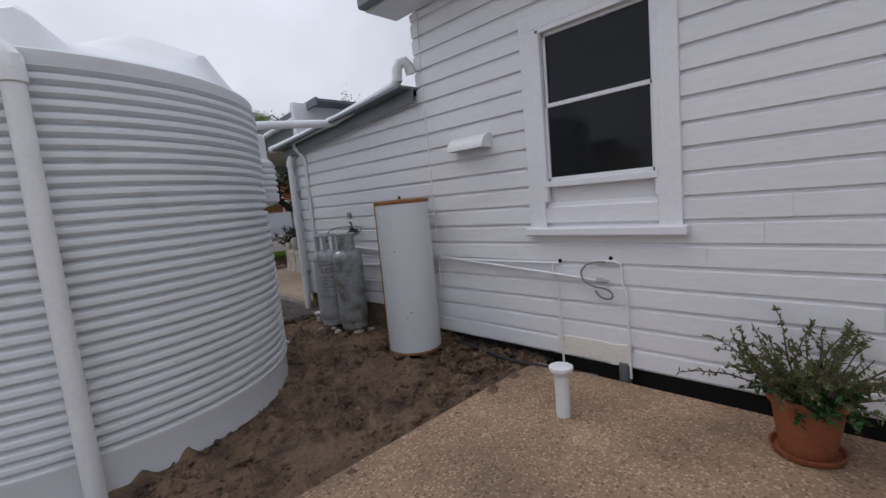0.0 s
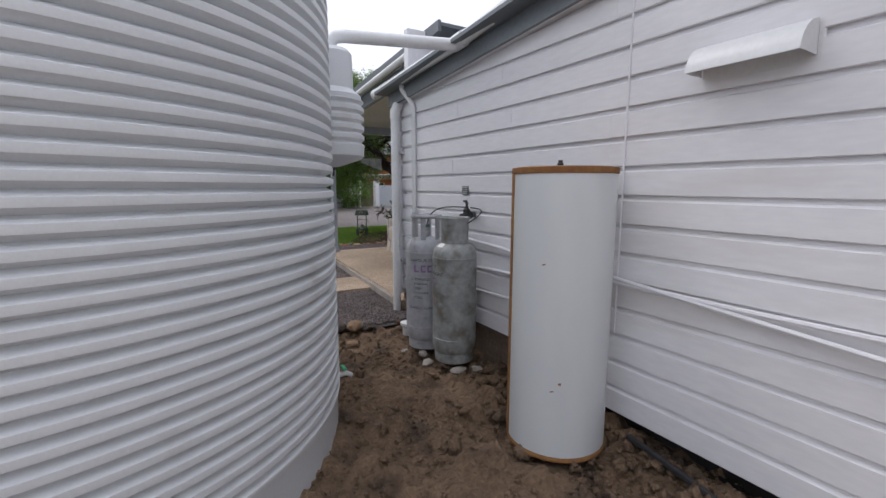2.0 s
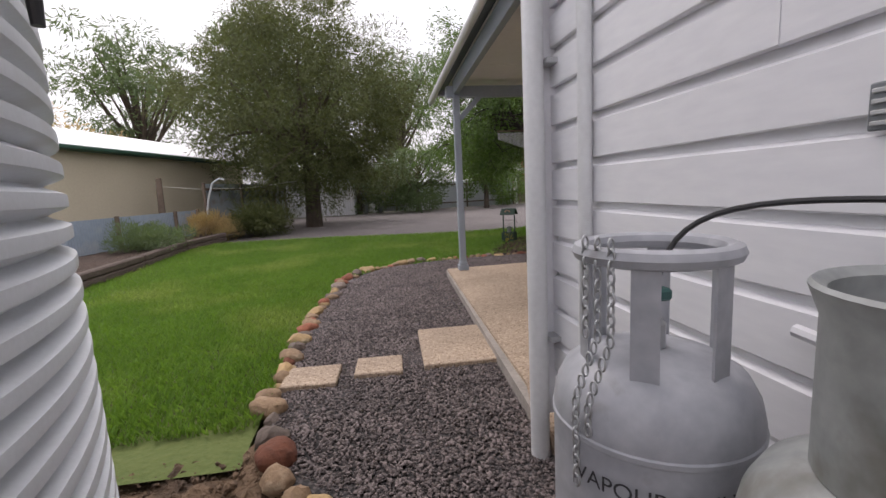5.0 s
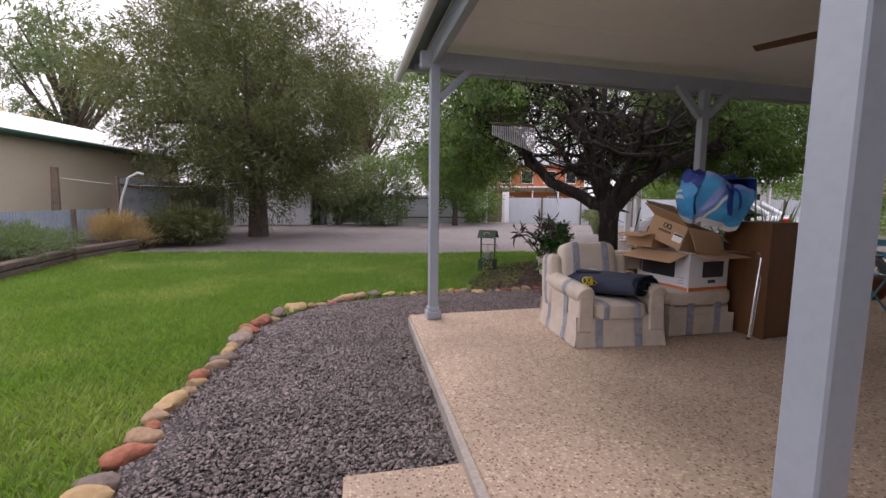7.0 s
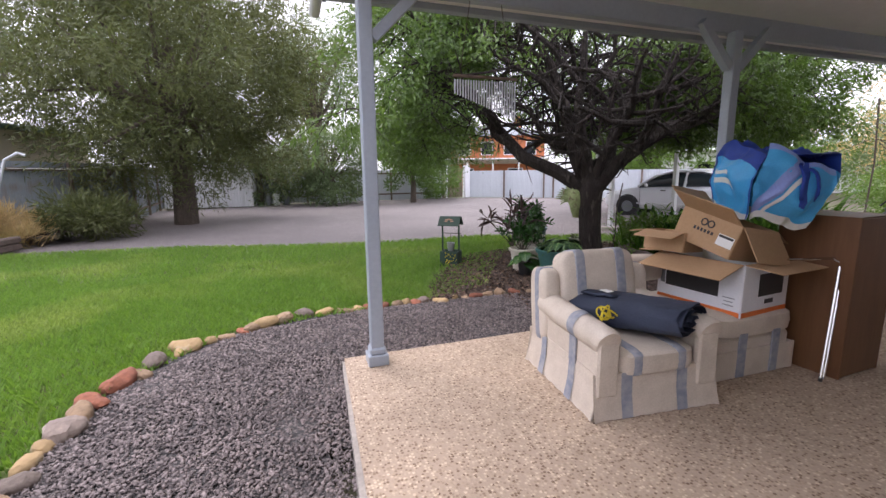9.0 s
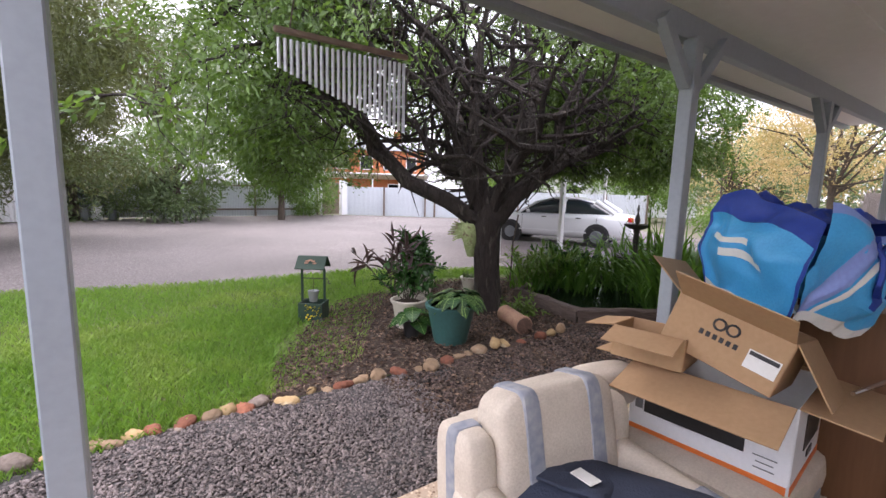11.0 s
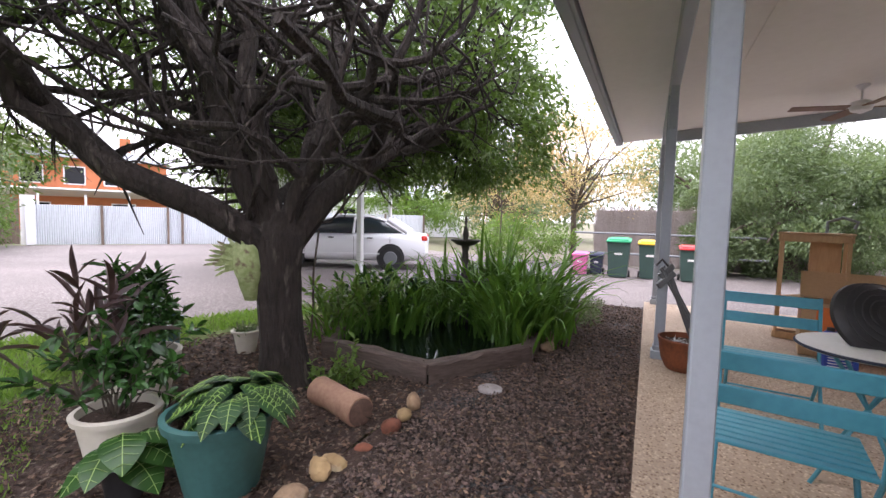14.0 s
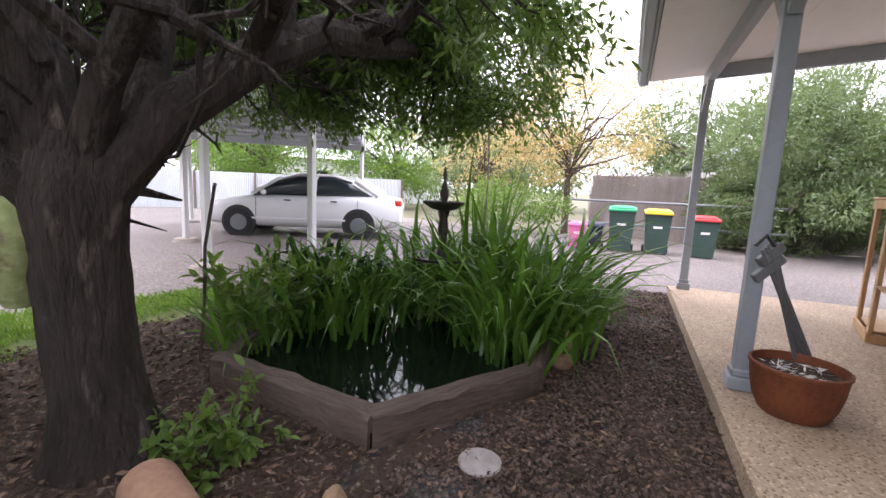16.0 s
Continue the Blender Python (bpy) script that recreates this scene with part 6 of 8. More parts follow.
part("stem", Geo().lathe([(0.07, 0.61), (0.05, 0.68), (0.035, 0.8), (0.05, 0.9), (0.04, 1.0), (0.06, 1.08)], 16), IRON, fount, smooth=True)
part("upper_bowl", Geo().lathe([(0.04, 1.07), (0.12, 1.09), (0.195, 1.14), (0.2, 1.16), (0.18, 1.16), (0.1, 1.115), (0.02, 1.11)], 28), IRON, fount, smooth=True)
part("finial", Geo().lathe([(0.04, 1.11), (0.03, 1.16), (0.045, 1.22), (0.028, 1.3), (0.012, 1.34), (0.022, 1.4), (0.006, 1.47)], 14), IRON, fount, smooth=True)

log = thing("cut_log", "short reddish cut log lying beside the pond", "log", pose(7.62, 13.9, 0.085, 0, 0, 72) @ Matrix.Diagonal((1, 0.9, 0.9, 1)))
prof = np.array([(-0.27, 0.0, 0.0), (-0.25, 0.0, 0.0), (-0.1, 0.006, 0.004), (0.1, -0.004, 0.006), (0.25, 0.0, 0.0), (0.27, 0.0, 0.0)])
part("log_bark", Geo().tube(prof, [0.116, 0.125, 0.113, 0.112, 0.122, 0.114], 18), LOGW, log, smooth=True)
for q, ry in ((-0.272, -90), (0.272, 90)):
    part("cut_end", Geo().lathe([(0.106, -0.004), (0.106, 0.008), (0.07, 0.01), (0.002, 0.011)], 18), LOGEND, log, "darker sawn end", at=pose(q, 0, 0, 0, ry, 0))
for k, (x, y, s) in enumerate(((7.98, 13.47, 0.15), (7.76, 13.43, 0.14), (7.56, 13.41, 0.13), (9.9, 12.86, 0.18), (10.2, 12.92, 0.2), (10.55, 12.95, 0.16), (10.85, 13.05, 0.2), (11.15, 13.3, 0.18), (11.3, 13.5, 0.22), (6.95, 13.5, 0.14))):
    stone("garden_stone", "rocks round the pond and path", "orange-brown sandstone rock beside the pond bed", x, y, s, 500 + k, 0.75)
lid = part("sump_cover", Geo().lathe([(0.10, 0.0), (0.105, 0.01), (0.1, 0.02), (0.07, 0.022), (0.066, 0.016), (0.002, 0.016)], 28), LIDM, smooth=True, at=pose(8.53, 13.05, 0.004))
tagged(lid, "round white plastic drain lid on the gravel", "drain lid")

# staghorn fern on the trunk
stag = thing("staghorn_fern", "pale green staghorn fern fixed to the tree trunk", "fern", pose(7.65, 14.82, 0.84) @ Matrix.Scale(0.92, 4))
rr = np.random.RandomState(95)
E1, E2, EN = np.array((-0.82, 0.57, 0.0)), np.array((0.0, 0.0, 1.0)), np.array((-0.57, -0.82, 0.0))


def frond(ang, L, w0, w1, forks, bow, name):
    """One flat frond widening to forked lobes, bowed away from the trunk."""
    d = E1 * math.cos(radians(ang)) + E2 * math.sin(radians(ang))
    s = -E1 * math.sin(radians(ang)) + E2 * math.cos(radians(ang))
    v, f = [], []
    for k in range(6):
        u = k / 5
        c = np.array((0, 0, 0.2)) + d * L * 0.65 * u + EN * (0.05 + bow * math.sin(1.6 * u))
        w = (w0 + (w1 - w0) * u ** 1.3) / 2
        v += [c - s * w, c + EN * 0.012, c + s * w]
        if k:
            q = (k - 1) * 3
            f += [[q, q + 1, q + 4, q + 3], [q + 1, q + 2, q + 5, q + 4]]
    end, c = (v[-3], v[-1]), v[-2]
    for j in range(forks):
        t0, t1 = j / forks, (j + 0.8) / forks
        a0, a1 = end[0] * (1 - t0) + end[1] * t0, end[0] * (1 - t1) + end[1] * t1
        m = (a0 + a1) / 2
        tip = m + (m - c) * 0.5 + d * L * (0.2 + 0.12 * rr.rand()) + EN * (0.03 * rr.normal()) - E2 * 0.02
        q = (a1 - a0) * 0.32
        v += [a0, a1, (a1 + tip) / 2 + q, tip + q * 0.5, tip - q * 0.5, (a0 + tip) / 2 - q]
        f.append([len(v) - 6 + i for i in range(6)])
    return part(name, Geo().add(v, f), STAG, stag, smooth=False)


shield = Geo()
for k in range(9):
    u = k / 8
    w = 0.055 + 0.075 * math.sin(1.75 * u)
    c = np.array((0, 0, -0.12 + 0.5 * u)) + E1 * 0.05 * u + EN * (0.02 + 0.05 * math.sin(2.6 * u))
    shield.v += [(c + E1 * w * math.cos(b) + EN * (0.1 * w + 0.75 * w * max(math.sin(b), -0.3)) + rr.normal(size=3) * 0.003).tolist() for b in np.linspace(0, 2 * math.pi, 15)[:-1]]
shield.f += [[k * 14 + i, k * 14 + (i + 1) % 14, k * 14 + 14 + (i + 1) % 14, k * 14 + 14 + i] for k in range(8) for i in range(14)] + [list(range(14))[::-1]]
part("shield_frond", shield, STAG, stag, "pale overlapping shield frond", smooth=True)
for ang, L in ((2, 0.33), (17, 0.40), (31, 0.38), (47, 0.34), (66, 0.28)):
    frond(ang + rr.normal() * 4, L, 0.05, 0.12, 4, 0.06, "antler_frond")
part("dry_frond", Geo().blob((-0.02, 0.0, 0.42), (0.16, 0.15, 0.12), 97, 0.45, 2), LOGEND, stag, "brown dried frond")

# ---- potted plants under the tree ----
pot("green_pot", "large green plastic tub under the tree", 6.64, 13.87, 0.0, 0.262, 0.18, 0.42, GREENPOT)
zp = thing("zebra_plant", "broad dark leaves with pale yellow veins in the green tub", "plant", pose(6.7, 13.83, 0.37))
rr = np.random.RandomState(98)


def veined(parent, rr, centre, az, L, W, up, droop):
    """A broad leaf: blade folded along its midrib, with raised pale veins."""
    out = np.array((math.cos(az), math.sin(az), 0))
    side = np.array((-out[1], out[0], 0))
    mid, half = [], []
    for s in range(8):
        u = s / 7
        mid.append(np.array(centre) + out * L * u + np.array((0, 0, 1)) * (up * u - droop * u * u))
        half.append(W * math.sin(math.pi * min(1, 0.08 + 0.92 * u)) ** 0.8 * 0.5)
    g, vein = Geo(), Geo()
    v, f = [], []
    for m, w in zip(mid, half):
        v += [m - side * w + (0, 0, -0.18 * w), m, m + side * w + (0, 0, -0.18 * w)]
    for s in range(7):
        f += [[s * 3, s * 3 + 1, s * 3 + 4, s * 3 + 3], [s * 3 + 1, s * 3 + 2, s * 3 + 5, s * 3 + 4]]
    g.add(v, f)
    lift = np.array((0, 0, 0.003))
    for s in range(1, 7):
        for sg in (-1, 1):
            a = mid[s] + lift
            b = mid[s] + side * sg * half[s] * 0.85 + out * L * 0.06 + (0, 0, -0.15 * half[s]) + lift
            vein.add([a - out * 0.0026, a + out * 0.0026, b + out * 0.0012, b - out * 0.0012], [[0, 1, 2, 3] if sg < 0 else [3, 2, 1, 0]])
    for s in range(7):
        vein.add([mid[s] + lift - side * 0.0022, mid[s] + lift + side * 0.0022, mid[s + 1] + lift + side * 0.0022, mid[s + 1] + lift - side * 0.0022], [[0, 1, 2, 3]])
    leaf = part("leaf", g, ZEBRA if parent is zp else BROAD, parent, smooth=True)
    part("vein", vein, VEIN, leaf, "pale yellow-green veining")


for i in range(64):
    a = i * 2.4
    q = 0.19 * (i / 64) ** 0.5
    veined(zp, rr, (q * math.cos(a), q * math.sin(a), 0.17 - 1.9 * q * q + 0.02 * rr.normal()), a + rr.normal() * 0.4, 0.14 + 0.05 * rr.rand(), 0.09 + 0.03 * rr.rand(), 0.04 + 0.03 * rr.rand(), 0.14 + 0.05 * rr.rand())

pot("small_black_pot", "small black plastic pot under the leaves", 6.36, 14.22, 0.0, 0.105, 0.08, 0.2, BLACK)
pot("cream_pot", "cream plastic plant pot on the mulch", 6.5, 14.53, 0.0, 0.2, 0.14, 0.34, CREAMPOT)
pot("cream_pot", "weathered cream plastic pot under a shrub", 7.0, 15.2, 0.0, 0.25, 0.17, 0.42, CREAMPOT)
pot("dark_pot", "dark green plastic pot beside the tree", 7.66, 16.05, 0.0, 0.19, 0.155, 0.43, GREENPOT)
pot("small_cream_pot", "small pale pot behind the trunk", 8.28, 15.62, 0.0, 0.13, 0.09, 0.24, CREAMPOT)
bushy("cordyline", "dark purple strap-leaved plant in the cream pot", 6.5, 14.86, 0.27, rr, 7, 0.08, 0.9, 0.3, PURPLE, 0.27, 0.045, 9, BARK2, 0.012, 0.0, 0.55)
bushy("leafy_pot_plant", "glossy dark green shrub in the cream pot", 6.5, 14.53, 0.3, rr, 20, 0.08, 0.62, 0.2, BROAD, 0.085, 0.04, 22, BARK2, 0.006, 0.0, 0.4)
bushy("leafy_pot_plant", "glossy dark green shrub in the weathered pot", 7.0, 15.2, 0.38, rr, 22, 0.12, 0.55, 0.25, BROAD, 0.09, 0.04, 24, BARK2, 0.006, 0.0, 0.4)
bushy("oleander", "upright whorled dark leaves in the dark pot", 7.66, 16.05, 0.38, rr, 10, 0.1, 0.78, 0.22, BROAD, 0.17, 0.038, 40, BARK2, 0.01)
bushy("succulent", "pale grey succulent in the small pot", 8.28, 15.62, 0.2, rr, 14, 0.08, 0.12, 0.6, LEAFG, 0.05, 0.03, 8)
for i in range(7):
    a = radians(150 + 30 * i)
    if i == 0:
        hp = thing("heart_leaf_plant", "large bright green heart-shaped leaves in the black pot", "plant", pose(6.36, 14.22, 0.17))
    veined(hp, rr, (0.03 * math.cos(a), 0.03 * math.sin(a), 0.02 + 0.05 * i % 0.2), a, 0.24, 0.19, 0.12, 0.22)
bushy("trunk_weed", "low green weeds at the foot of the tree", 7.95, 14.2, 0.0, rr, 12, 0.12, 0.3, 0.8, LEAFL, 0.08, 0.04, 14)
bushy("trunk_weed", "thin green shoots growing beside the pond", 8.2, 14.35, 0.0, rr, 10, 0.15, 0.4, 0.6, LEAFL, 0.07, 0.03, 14)
run("sapling_stem", "thin bare leaning sapling stem beside the trunk", [(8.75, 15.2, 0.0), (8.8, 15.2, 0.4), (8.86, 15.25, 0.8), (9.0, 15.3, 1.25)], 0.012, BARK2, "sapling", 6)

# ---- wishing well ----
well = thing("wishing_well", "small dark green ornamental wishing well on the lawn", "wishing well", pose(5.66, 15.42, -0.03, 0, 0, -38))
for sx in (-0.14, 0.14):
    part("post", Geo().box((sx, 0, 0.33), (0.025, 0.03, 0.66), 0.004), WELLG, well)
for sg in (-1, 1):
    part("roof_panel", Geo().box((0, sg * 0.075, 0.735), (0.36, 0.19, 0.015), 0.003, rot(-sg * 48, 0, 0)), WELLG, well)
for k in range(8):
    a = k * math.pi / 4
    part("painted_petal", Geo().box((0.05 * math.cos(a), -0.092 + 0.0, 0.735 + 0.035 * math.sin(a)), (0.045, 0.006, 0.02), 0.003, rot(-42, 0, 0)), LOGW, well, "pale orange painted petal")
for s, (cx, cy, sx, sy) in enumerate(((0, -0.12, 0.3, 0.02), (0, 0.12, 0.3, 0.02), (-0.14, 0, 0.02, 0.22), (0.14, 0, 0.02, 0.22))):
    part("side_board", Geo().box((cx, cy, 0.12), (sx, sy, 0.24), 0.004), WELLG, well)
part("crank", Geo().tube([(-0.16, 0, 0.53), (0.18, 0, 0.53), (0.19, 0, 0.50), (0.19, 0, 0.47), (0.22, 0, 0.47)], 0.006, 6), IRON, well)
bucket = part("bucket", Geo().lathe([(0.045, 0.24), (0.065, 0.37), (0.068, 0.375), (0.06, 0.37), (0.042, 0.25)], 18), GALV, well, "small galvanised bucket", smooth=True)
part("bucket_rope", Geo().tube([(0, 0, 0.37), (0, 0, 0.53)], 0.004, 5), BARK2, bucket)
rr2 = np.random.RandomState(99)
pp = np.column_stack([rr2.uniform(-0.05, 0.14, 40), np.full(40, -0.14), rr2.uniform(0.03, 0.22, 40)])
for q in pp:
    part("painted_flower", fast_mesh("flower", leaves(q[None], np.array([(0, -1.0, 0.2)]), 0.03, 0.025, rr2), 4), YELLOW, well)

# ---- verandah furniture ----
def pillow(g, centre, size, e=0.45, r=None, n=20, m=10):
    """A stuffed cushion: a rounded box that bulges."""
    v = []
    sp = lambda w, k: math.copysign(abs(w) ** k, w)
    for i in range(m + 1):
        ph = -math.pi / 2 + math.pi * i / m
        for j in range(n):
            th = 2 * math.pi * j / n
            v.append((sp(math.cos(ph), e) * sp(math.cos(th), e) * size[0] / 2, sp(math.cos(ph), e) * sp(math.sin(th), e) * size[1] / 2, sp(math.sin(ph), e) * size[2] / 2))
    v = np.array(v)
    if r is not None:
        v = v @ r.T
    f = [[i * n + j, i * n + (j + 1) % n, (i + 1) * n + (j + 1) % n, (i + 1) * n + j] for i in range(m) for j in range(n)]
    return g.add(v + np.array(centre), f)


def armchair(label, x, y, rz, w=0.80, d=0.88):
    """Faces its local -y: skirted base, rolled arms, upright sides behind them and a loose back cushion."""
    th = thing("armchair", label, "armchair", pose(x, y, 0.11, 0, 0, rz), "armchairs on the verandah")
    h = w / 2
    part("seat_base", Geo().box((0, 0, 0.15), (w - 0.08, d - 0.1, 0.25), 0.03), FABRIC, th)
    for k, (sx, sy, L, turn) in enumerate(((0, -d / 2 + 0.02, w, 0), (0, d / 2 - 0.02, w, 180), (-h + 0.01, 0, d - 0.04, -90), (h - 0.01, 0, d - 0.04, 90))):
        sk = Geo()
        n = 24
        for i in range(n + 1):
            u = -L / 2 + L * i / n
            wave = 0.004 * math.sin(i * 1.9 + k) + (0.012 if i in (0, n) else 0)
            sk.add([(u * 1.02, -0.022 - wave, 0.004), (u, 0.0, 0.13), (u, 0.006, 0.26), (u, 0.02, 0.262), (u * 1.02, -0.01 - wave, 0.004)], [])
        sk.f = [[i * 5 + q, i * 5 + 5 + q, i * 5 + 6 + q, i * 5 + 1 + q] for i in range(n) for q in range(4)]
        skirt = part("skirt", sk, FABRIC, th, smooth=True, at=pose(sx, sy, 0, 0, 0, turn))
        for u in (-0.2, 0.16) if k != 1 else ():
            bar = Geo()
            bar.add([(u - 0.035, -0.029, 0.006), (u + 0.035, -0.029, 0.006), (u + 0.035, -0.005, 0.13), (u - 0.035, -0.005, 0.13), (u + 0.035, 0.001, 0.262), (u - 0.035, 0.001, 0.262)], [[0, 1, 2, 3], [3, 2, 4, 5]])
            part("skirt_stripe", bar, STRIPE, skirt, "blue-grey woven stripe")
    g = Geo()
    pillow(g, (0, -0.1, 0.30), (w - 0.27, d - 0.2, 0.15), 0.32)
    part("seat_cushion", g, FABRIC, th, smooth=True)
    ss = Geo()
    for sx in (-0.14, 0.14):
        pillow(ss, (sx, -0.1, 0.301), (0.075, d - 0.194, 0.156), 0.3, None, 16, 10)
    part("seat_stripe", ss, STRIPE, th, "blue-grey patterned stripe", smooth=True)
    for s in (-1, 1):
        a = Geo()
        a.box((s * (h - 0.075), -0.04, 0.28), (0.11, d - 0.14, 0.36), 0.03)
        a.tube([(s * (h - 0.07), -d / 2 + 0.01, 0.445), (s * (h - 0.07), -d / 2 + 0.025, 0.45), (s * (h - 0.07), 0.05, 0.46), (s * (h - 0.07), d / 2 - 0.16, 0.475)], [0.07, 0.08, 0.082, 0.08], 22)
        a.box((s * (h - 0.075), -d / 2 + 0.035, 0.29), (0.13, 0.05, 0.32), 0.02)
        arm = part("armrest", a, FABRIC, th, smooth=True)
        st = Geo()
        st.tube([(s * (h - 0.07), -0.2, 0.4575), (s * (h - 0.07), -0.12, 0.4585)], 0.0845, 22, caps=False)
        st.box((s * (h - 0.013), -0.16, 0.34), (0.012, 0.075, 0.2), 0.002)
        part("arm_stripe", st, STRIPE, arm, "blue-grey woven stripe")
        wg = Geo()
        pillow(wg, (s * (h - 0.065), d / 2 - 0.13, 0.46), (0.13, 0.25, 0.5), 0.38, rot(-5, 0, 0))
        wing = part("wing", wg, FABRIC, th, smooth=True)
        ws = Geo()
        pillow(ws, (s * (h - 0.065), d / 2 - 0.13, 0.461), (0.135, 0.075, 0.508), 0.3, rot(-5, 0, 0), 16, 10)
        part("wing_stripe", ws, STRIPE, wing, "blue-grey woven stripe", smooth=True)
    part("back_frame", Geo().box((0, d / 2 - 0.07, 0.42), (w - 0.16, 0.11, 0.56), 0.05, rot(-6, 0, 0)), FABRIC, th)
    b = Geo()
    pillow(b, (0, d / 2 - 0.19, 0.58), (w - 0.24, 0.2, 0.5), 0.34, rot(-12, 0, 0), 28, 16)
    cushion = part("backrest", b, FABRIC, th, smooth=True)
    bs = Geo()
    for sx in (-0.15, 0.15):
        pillow(bs, (sx, d / 2 - 0.19, 0.58), (0.085, 0.212, 0.512), 0.3, rot(-12, 0, 0), 16, 12)
    part("back_stripe", bs, STRIPE, cushion, "blue-grey patterned stripe", smooth=True)
    return th


armchair("cream armchair with blue-grey stripes holding rolled navy cloth", 5.13, 10.96, -6)
ot = thing("ottoman", "cream striped upholstered ottoman piled with cartons", "ottoman", pose(6.06, 11.03, 0.11, 0, 0, -1))
part("base", Geo().box((0, 0, 0.16), (0.66, 0.7, 0.26), 0.03), FABRIC, ot)
g = Geo()
pillow(g, (0, 0, 0.35), (0.72, 0.76, 0.16), 0.32)
part("seat_cushion", g, FABRIC, ot, smooth=True)
g = Geo()
for s in (-1, 1):
    g.box((0, s * 0.36, 0.1), (0.72, 0.014, 0.19), 0.004).box((s * 0.345, 0, 0.1), (0.014, 0.74, 0.19), 0.004)
part("skirt", g, FABRIC, ot)
for s in (-0.14, 0.16):
    part("front_stripe", Geo().box((s, -0.37, 0.16), (0.07, 0.012, 0.3), 0.003), STRIPE, ot, "blue-grey woven stripe")
roll = thing("cloth_roll", "flattened roll of navy blue cloth lying across the armchair seat", "cloth", pose(5.19, 10.86, 0.60, -5, 0, 20))
g = Geo()
NL, NA2 = 26, 40
for i in range(NL + 1):
    u = -0.34 + 0.68 * i / NL
    for j in range(NA2):
        a = 2 * math.pi * j / NA2
        cx, cz = math.cos(a), math.sin(a)
        px = math.copysign(abs(cx) ** 0.75, cx) * (0.195 + 0.012 * math.sin(5 * u))
        pz = math.copysign(abs(cz) ** 0.8, cz) * (0.092 + 0.006 * math.sin(7 * u + 1))
        k = 0.012 * noise.noise(Vector((px * 14, u * 6, pz * 14))) + 0.005 * noise.noise(Vector((px * 40, u * 15, pz * 40)))
        g.v.append((px + cx * k, u + 0.012 * math.sin(3 * a), pz + cz * k))
g.f = [[i * NA2 + j, (i + 1) * NA2 + j, (i + 1) * NA2 + (j + 1) % NA2, i * NA2 + (j + 1) % NA2] for i in range(NL) for j in range(NA2)] + [[NL * NA2 + j for j in range(NA2)]]
g.n = len(g.v)
part("rolled_sheet", g, NAVY, roll, smooth=True)
g = Geo()
for k in range(70):
    a = 0.24 * k
    q = 1 - 0.0125 * k
    x, z = 0.188 * q * math.cos(a), 0.086 * q * math.sin(a)
    g.v += [(x, -0.35, z), (x * 0.96, -0.352, z * 0.94), (x, -0.22, z)]
g.f = [[k * 3 + m, k * 3 + 3 + m, k * 3 + 4 + m, k * 3 + 1 + m] for k in range(69) for m in (0,)] + [[k * 3 + 2, k * 3 + 5, k * 3 + 3, k * 3] for k in range(69)]
g.n = len(g.v)
part("rolled_edge", g, NAVY, roll, "spiral rolled end of the cloth", smooth=True)
g = Geo()
pillow(g, (-0.02, 0.2, 0.097), (0.22, 0.26, 0.025), 0.5, rot(4, 6, 0), 24, 10)
g.v = [(p[0] + 0.02 * noise.noise(Vector(p) * 12), p[1] + 0.03 * noise.noise(Vector(p) * 9 + Vector((4, 0, 0))), p[2] + 0.012 * noise.noise(Vector(p) * 16)) for p in g.v]
part("loose_flap", g, NAVY, roll, smooth=True)
part("label_tag", Geo().box((-0.04, 0.16, 0.121), (0.09, 0.05, 0.004), 0.001, rot(0, 0, 65)), PAPER, roll, "white paper label")
rope = thing("yellow_cord", "tangle of bright yellow cord on the armchair arm", "cord", pose(4.93, 10.83, 0.60) @ Matrix.Scale(0.95, 4))
for k in range(5):
    part("loop", Geo().tube([(0.05 * math.cos(a) + 0.01 * k, 0.03 * math.sin(a * 1.0 + k), 0.03 + 0.035 * math.sin(a + k * 1.3)) for a in np.linspace(0, 6.28, 14)], 0.005, 6), YELLOW, rope)
head_roll = Geo()
pillow(head_roll, (0, 0, 0), (0.42, 0.18, 0.2), 0.6)
ob = part("bolster_cushion", head_roll, FABRIC, smooth=True, at=pose(5.68, 11.36, 0.74, 0, 0, -12))
tagged(ob, "cream bolster cushion on the armchair back", "cushion")


def carton(name, label, at, size, body, flap, flaps, group="", inside=True):
    """An open box: four walls, a floor and its flaps, each (side, angle out, length)."""
    th = thing(name, label, "box", at, group)
    sx, sy, sz = size
    t = 0.006
    part("base", Geo().box((0, 0, t / 2), (sx - 2 * t, sy - 2 * t, t), 0.001), flap, th)
    for nm, c, s in (("wall", (-sx / 2, 0, sz / 2), (t, sy, sz)), ("wall", (sx / 2, 0, sz / 2), (t, sy, sz)), ("wall", (0, -sy / 2, sz / 2), (sx - t, t, sz)), ("wall", (0, sy / 2, sz / 2), (sx - t, t, sz))):
        part(nm, Geo().box(c, s, 0.0015), body, th)
    for side, ang, ln in flaps:
        if side in "we":
            s = -1 if side == "w" else 1
            a = radians(ang)
            c = (s * (sx / 2 + ln / 2 * math.sin(a)), 0, sz + ln / 2 * math.cos(a))
            part("flap", Geo().box(c, (t, sy - 0.01, ln), 0.001, rot(0, s * ang, 0)), flap, th)
        else:
            s = -1 if side == "s" else 1
            a = radians(ang)
            c = (0, s * (sy / 2 + ln / 2 * math.sin(a)), sz + ln / 2 * math.cos(a))
            part("flap", Geo().box(c, (sx - 0.01, t, ln), 0.001, rot(-s * ang, 0, 0)), flap, th)
    return th


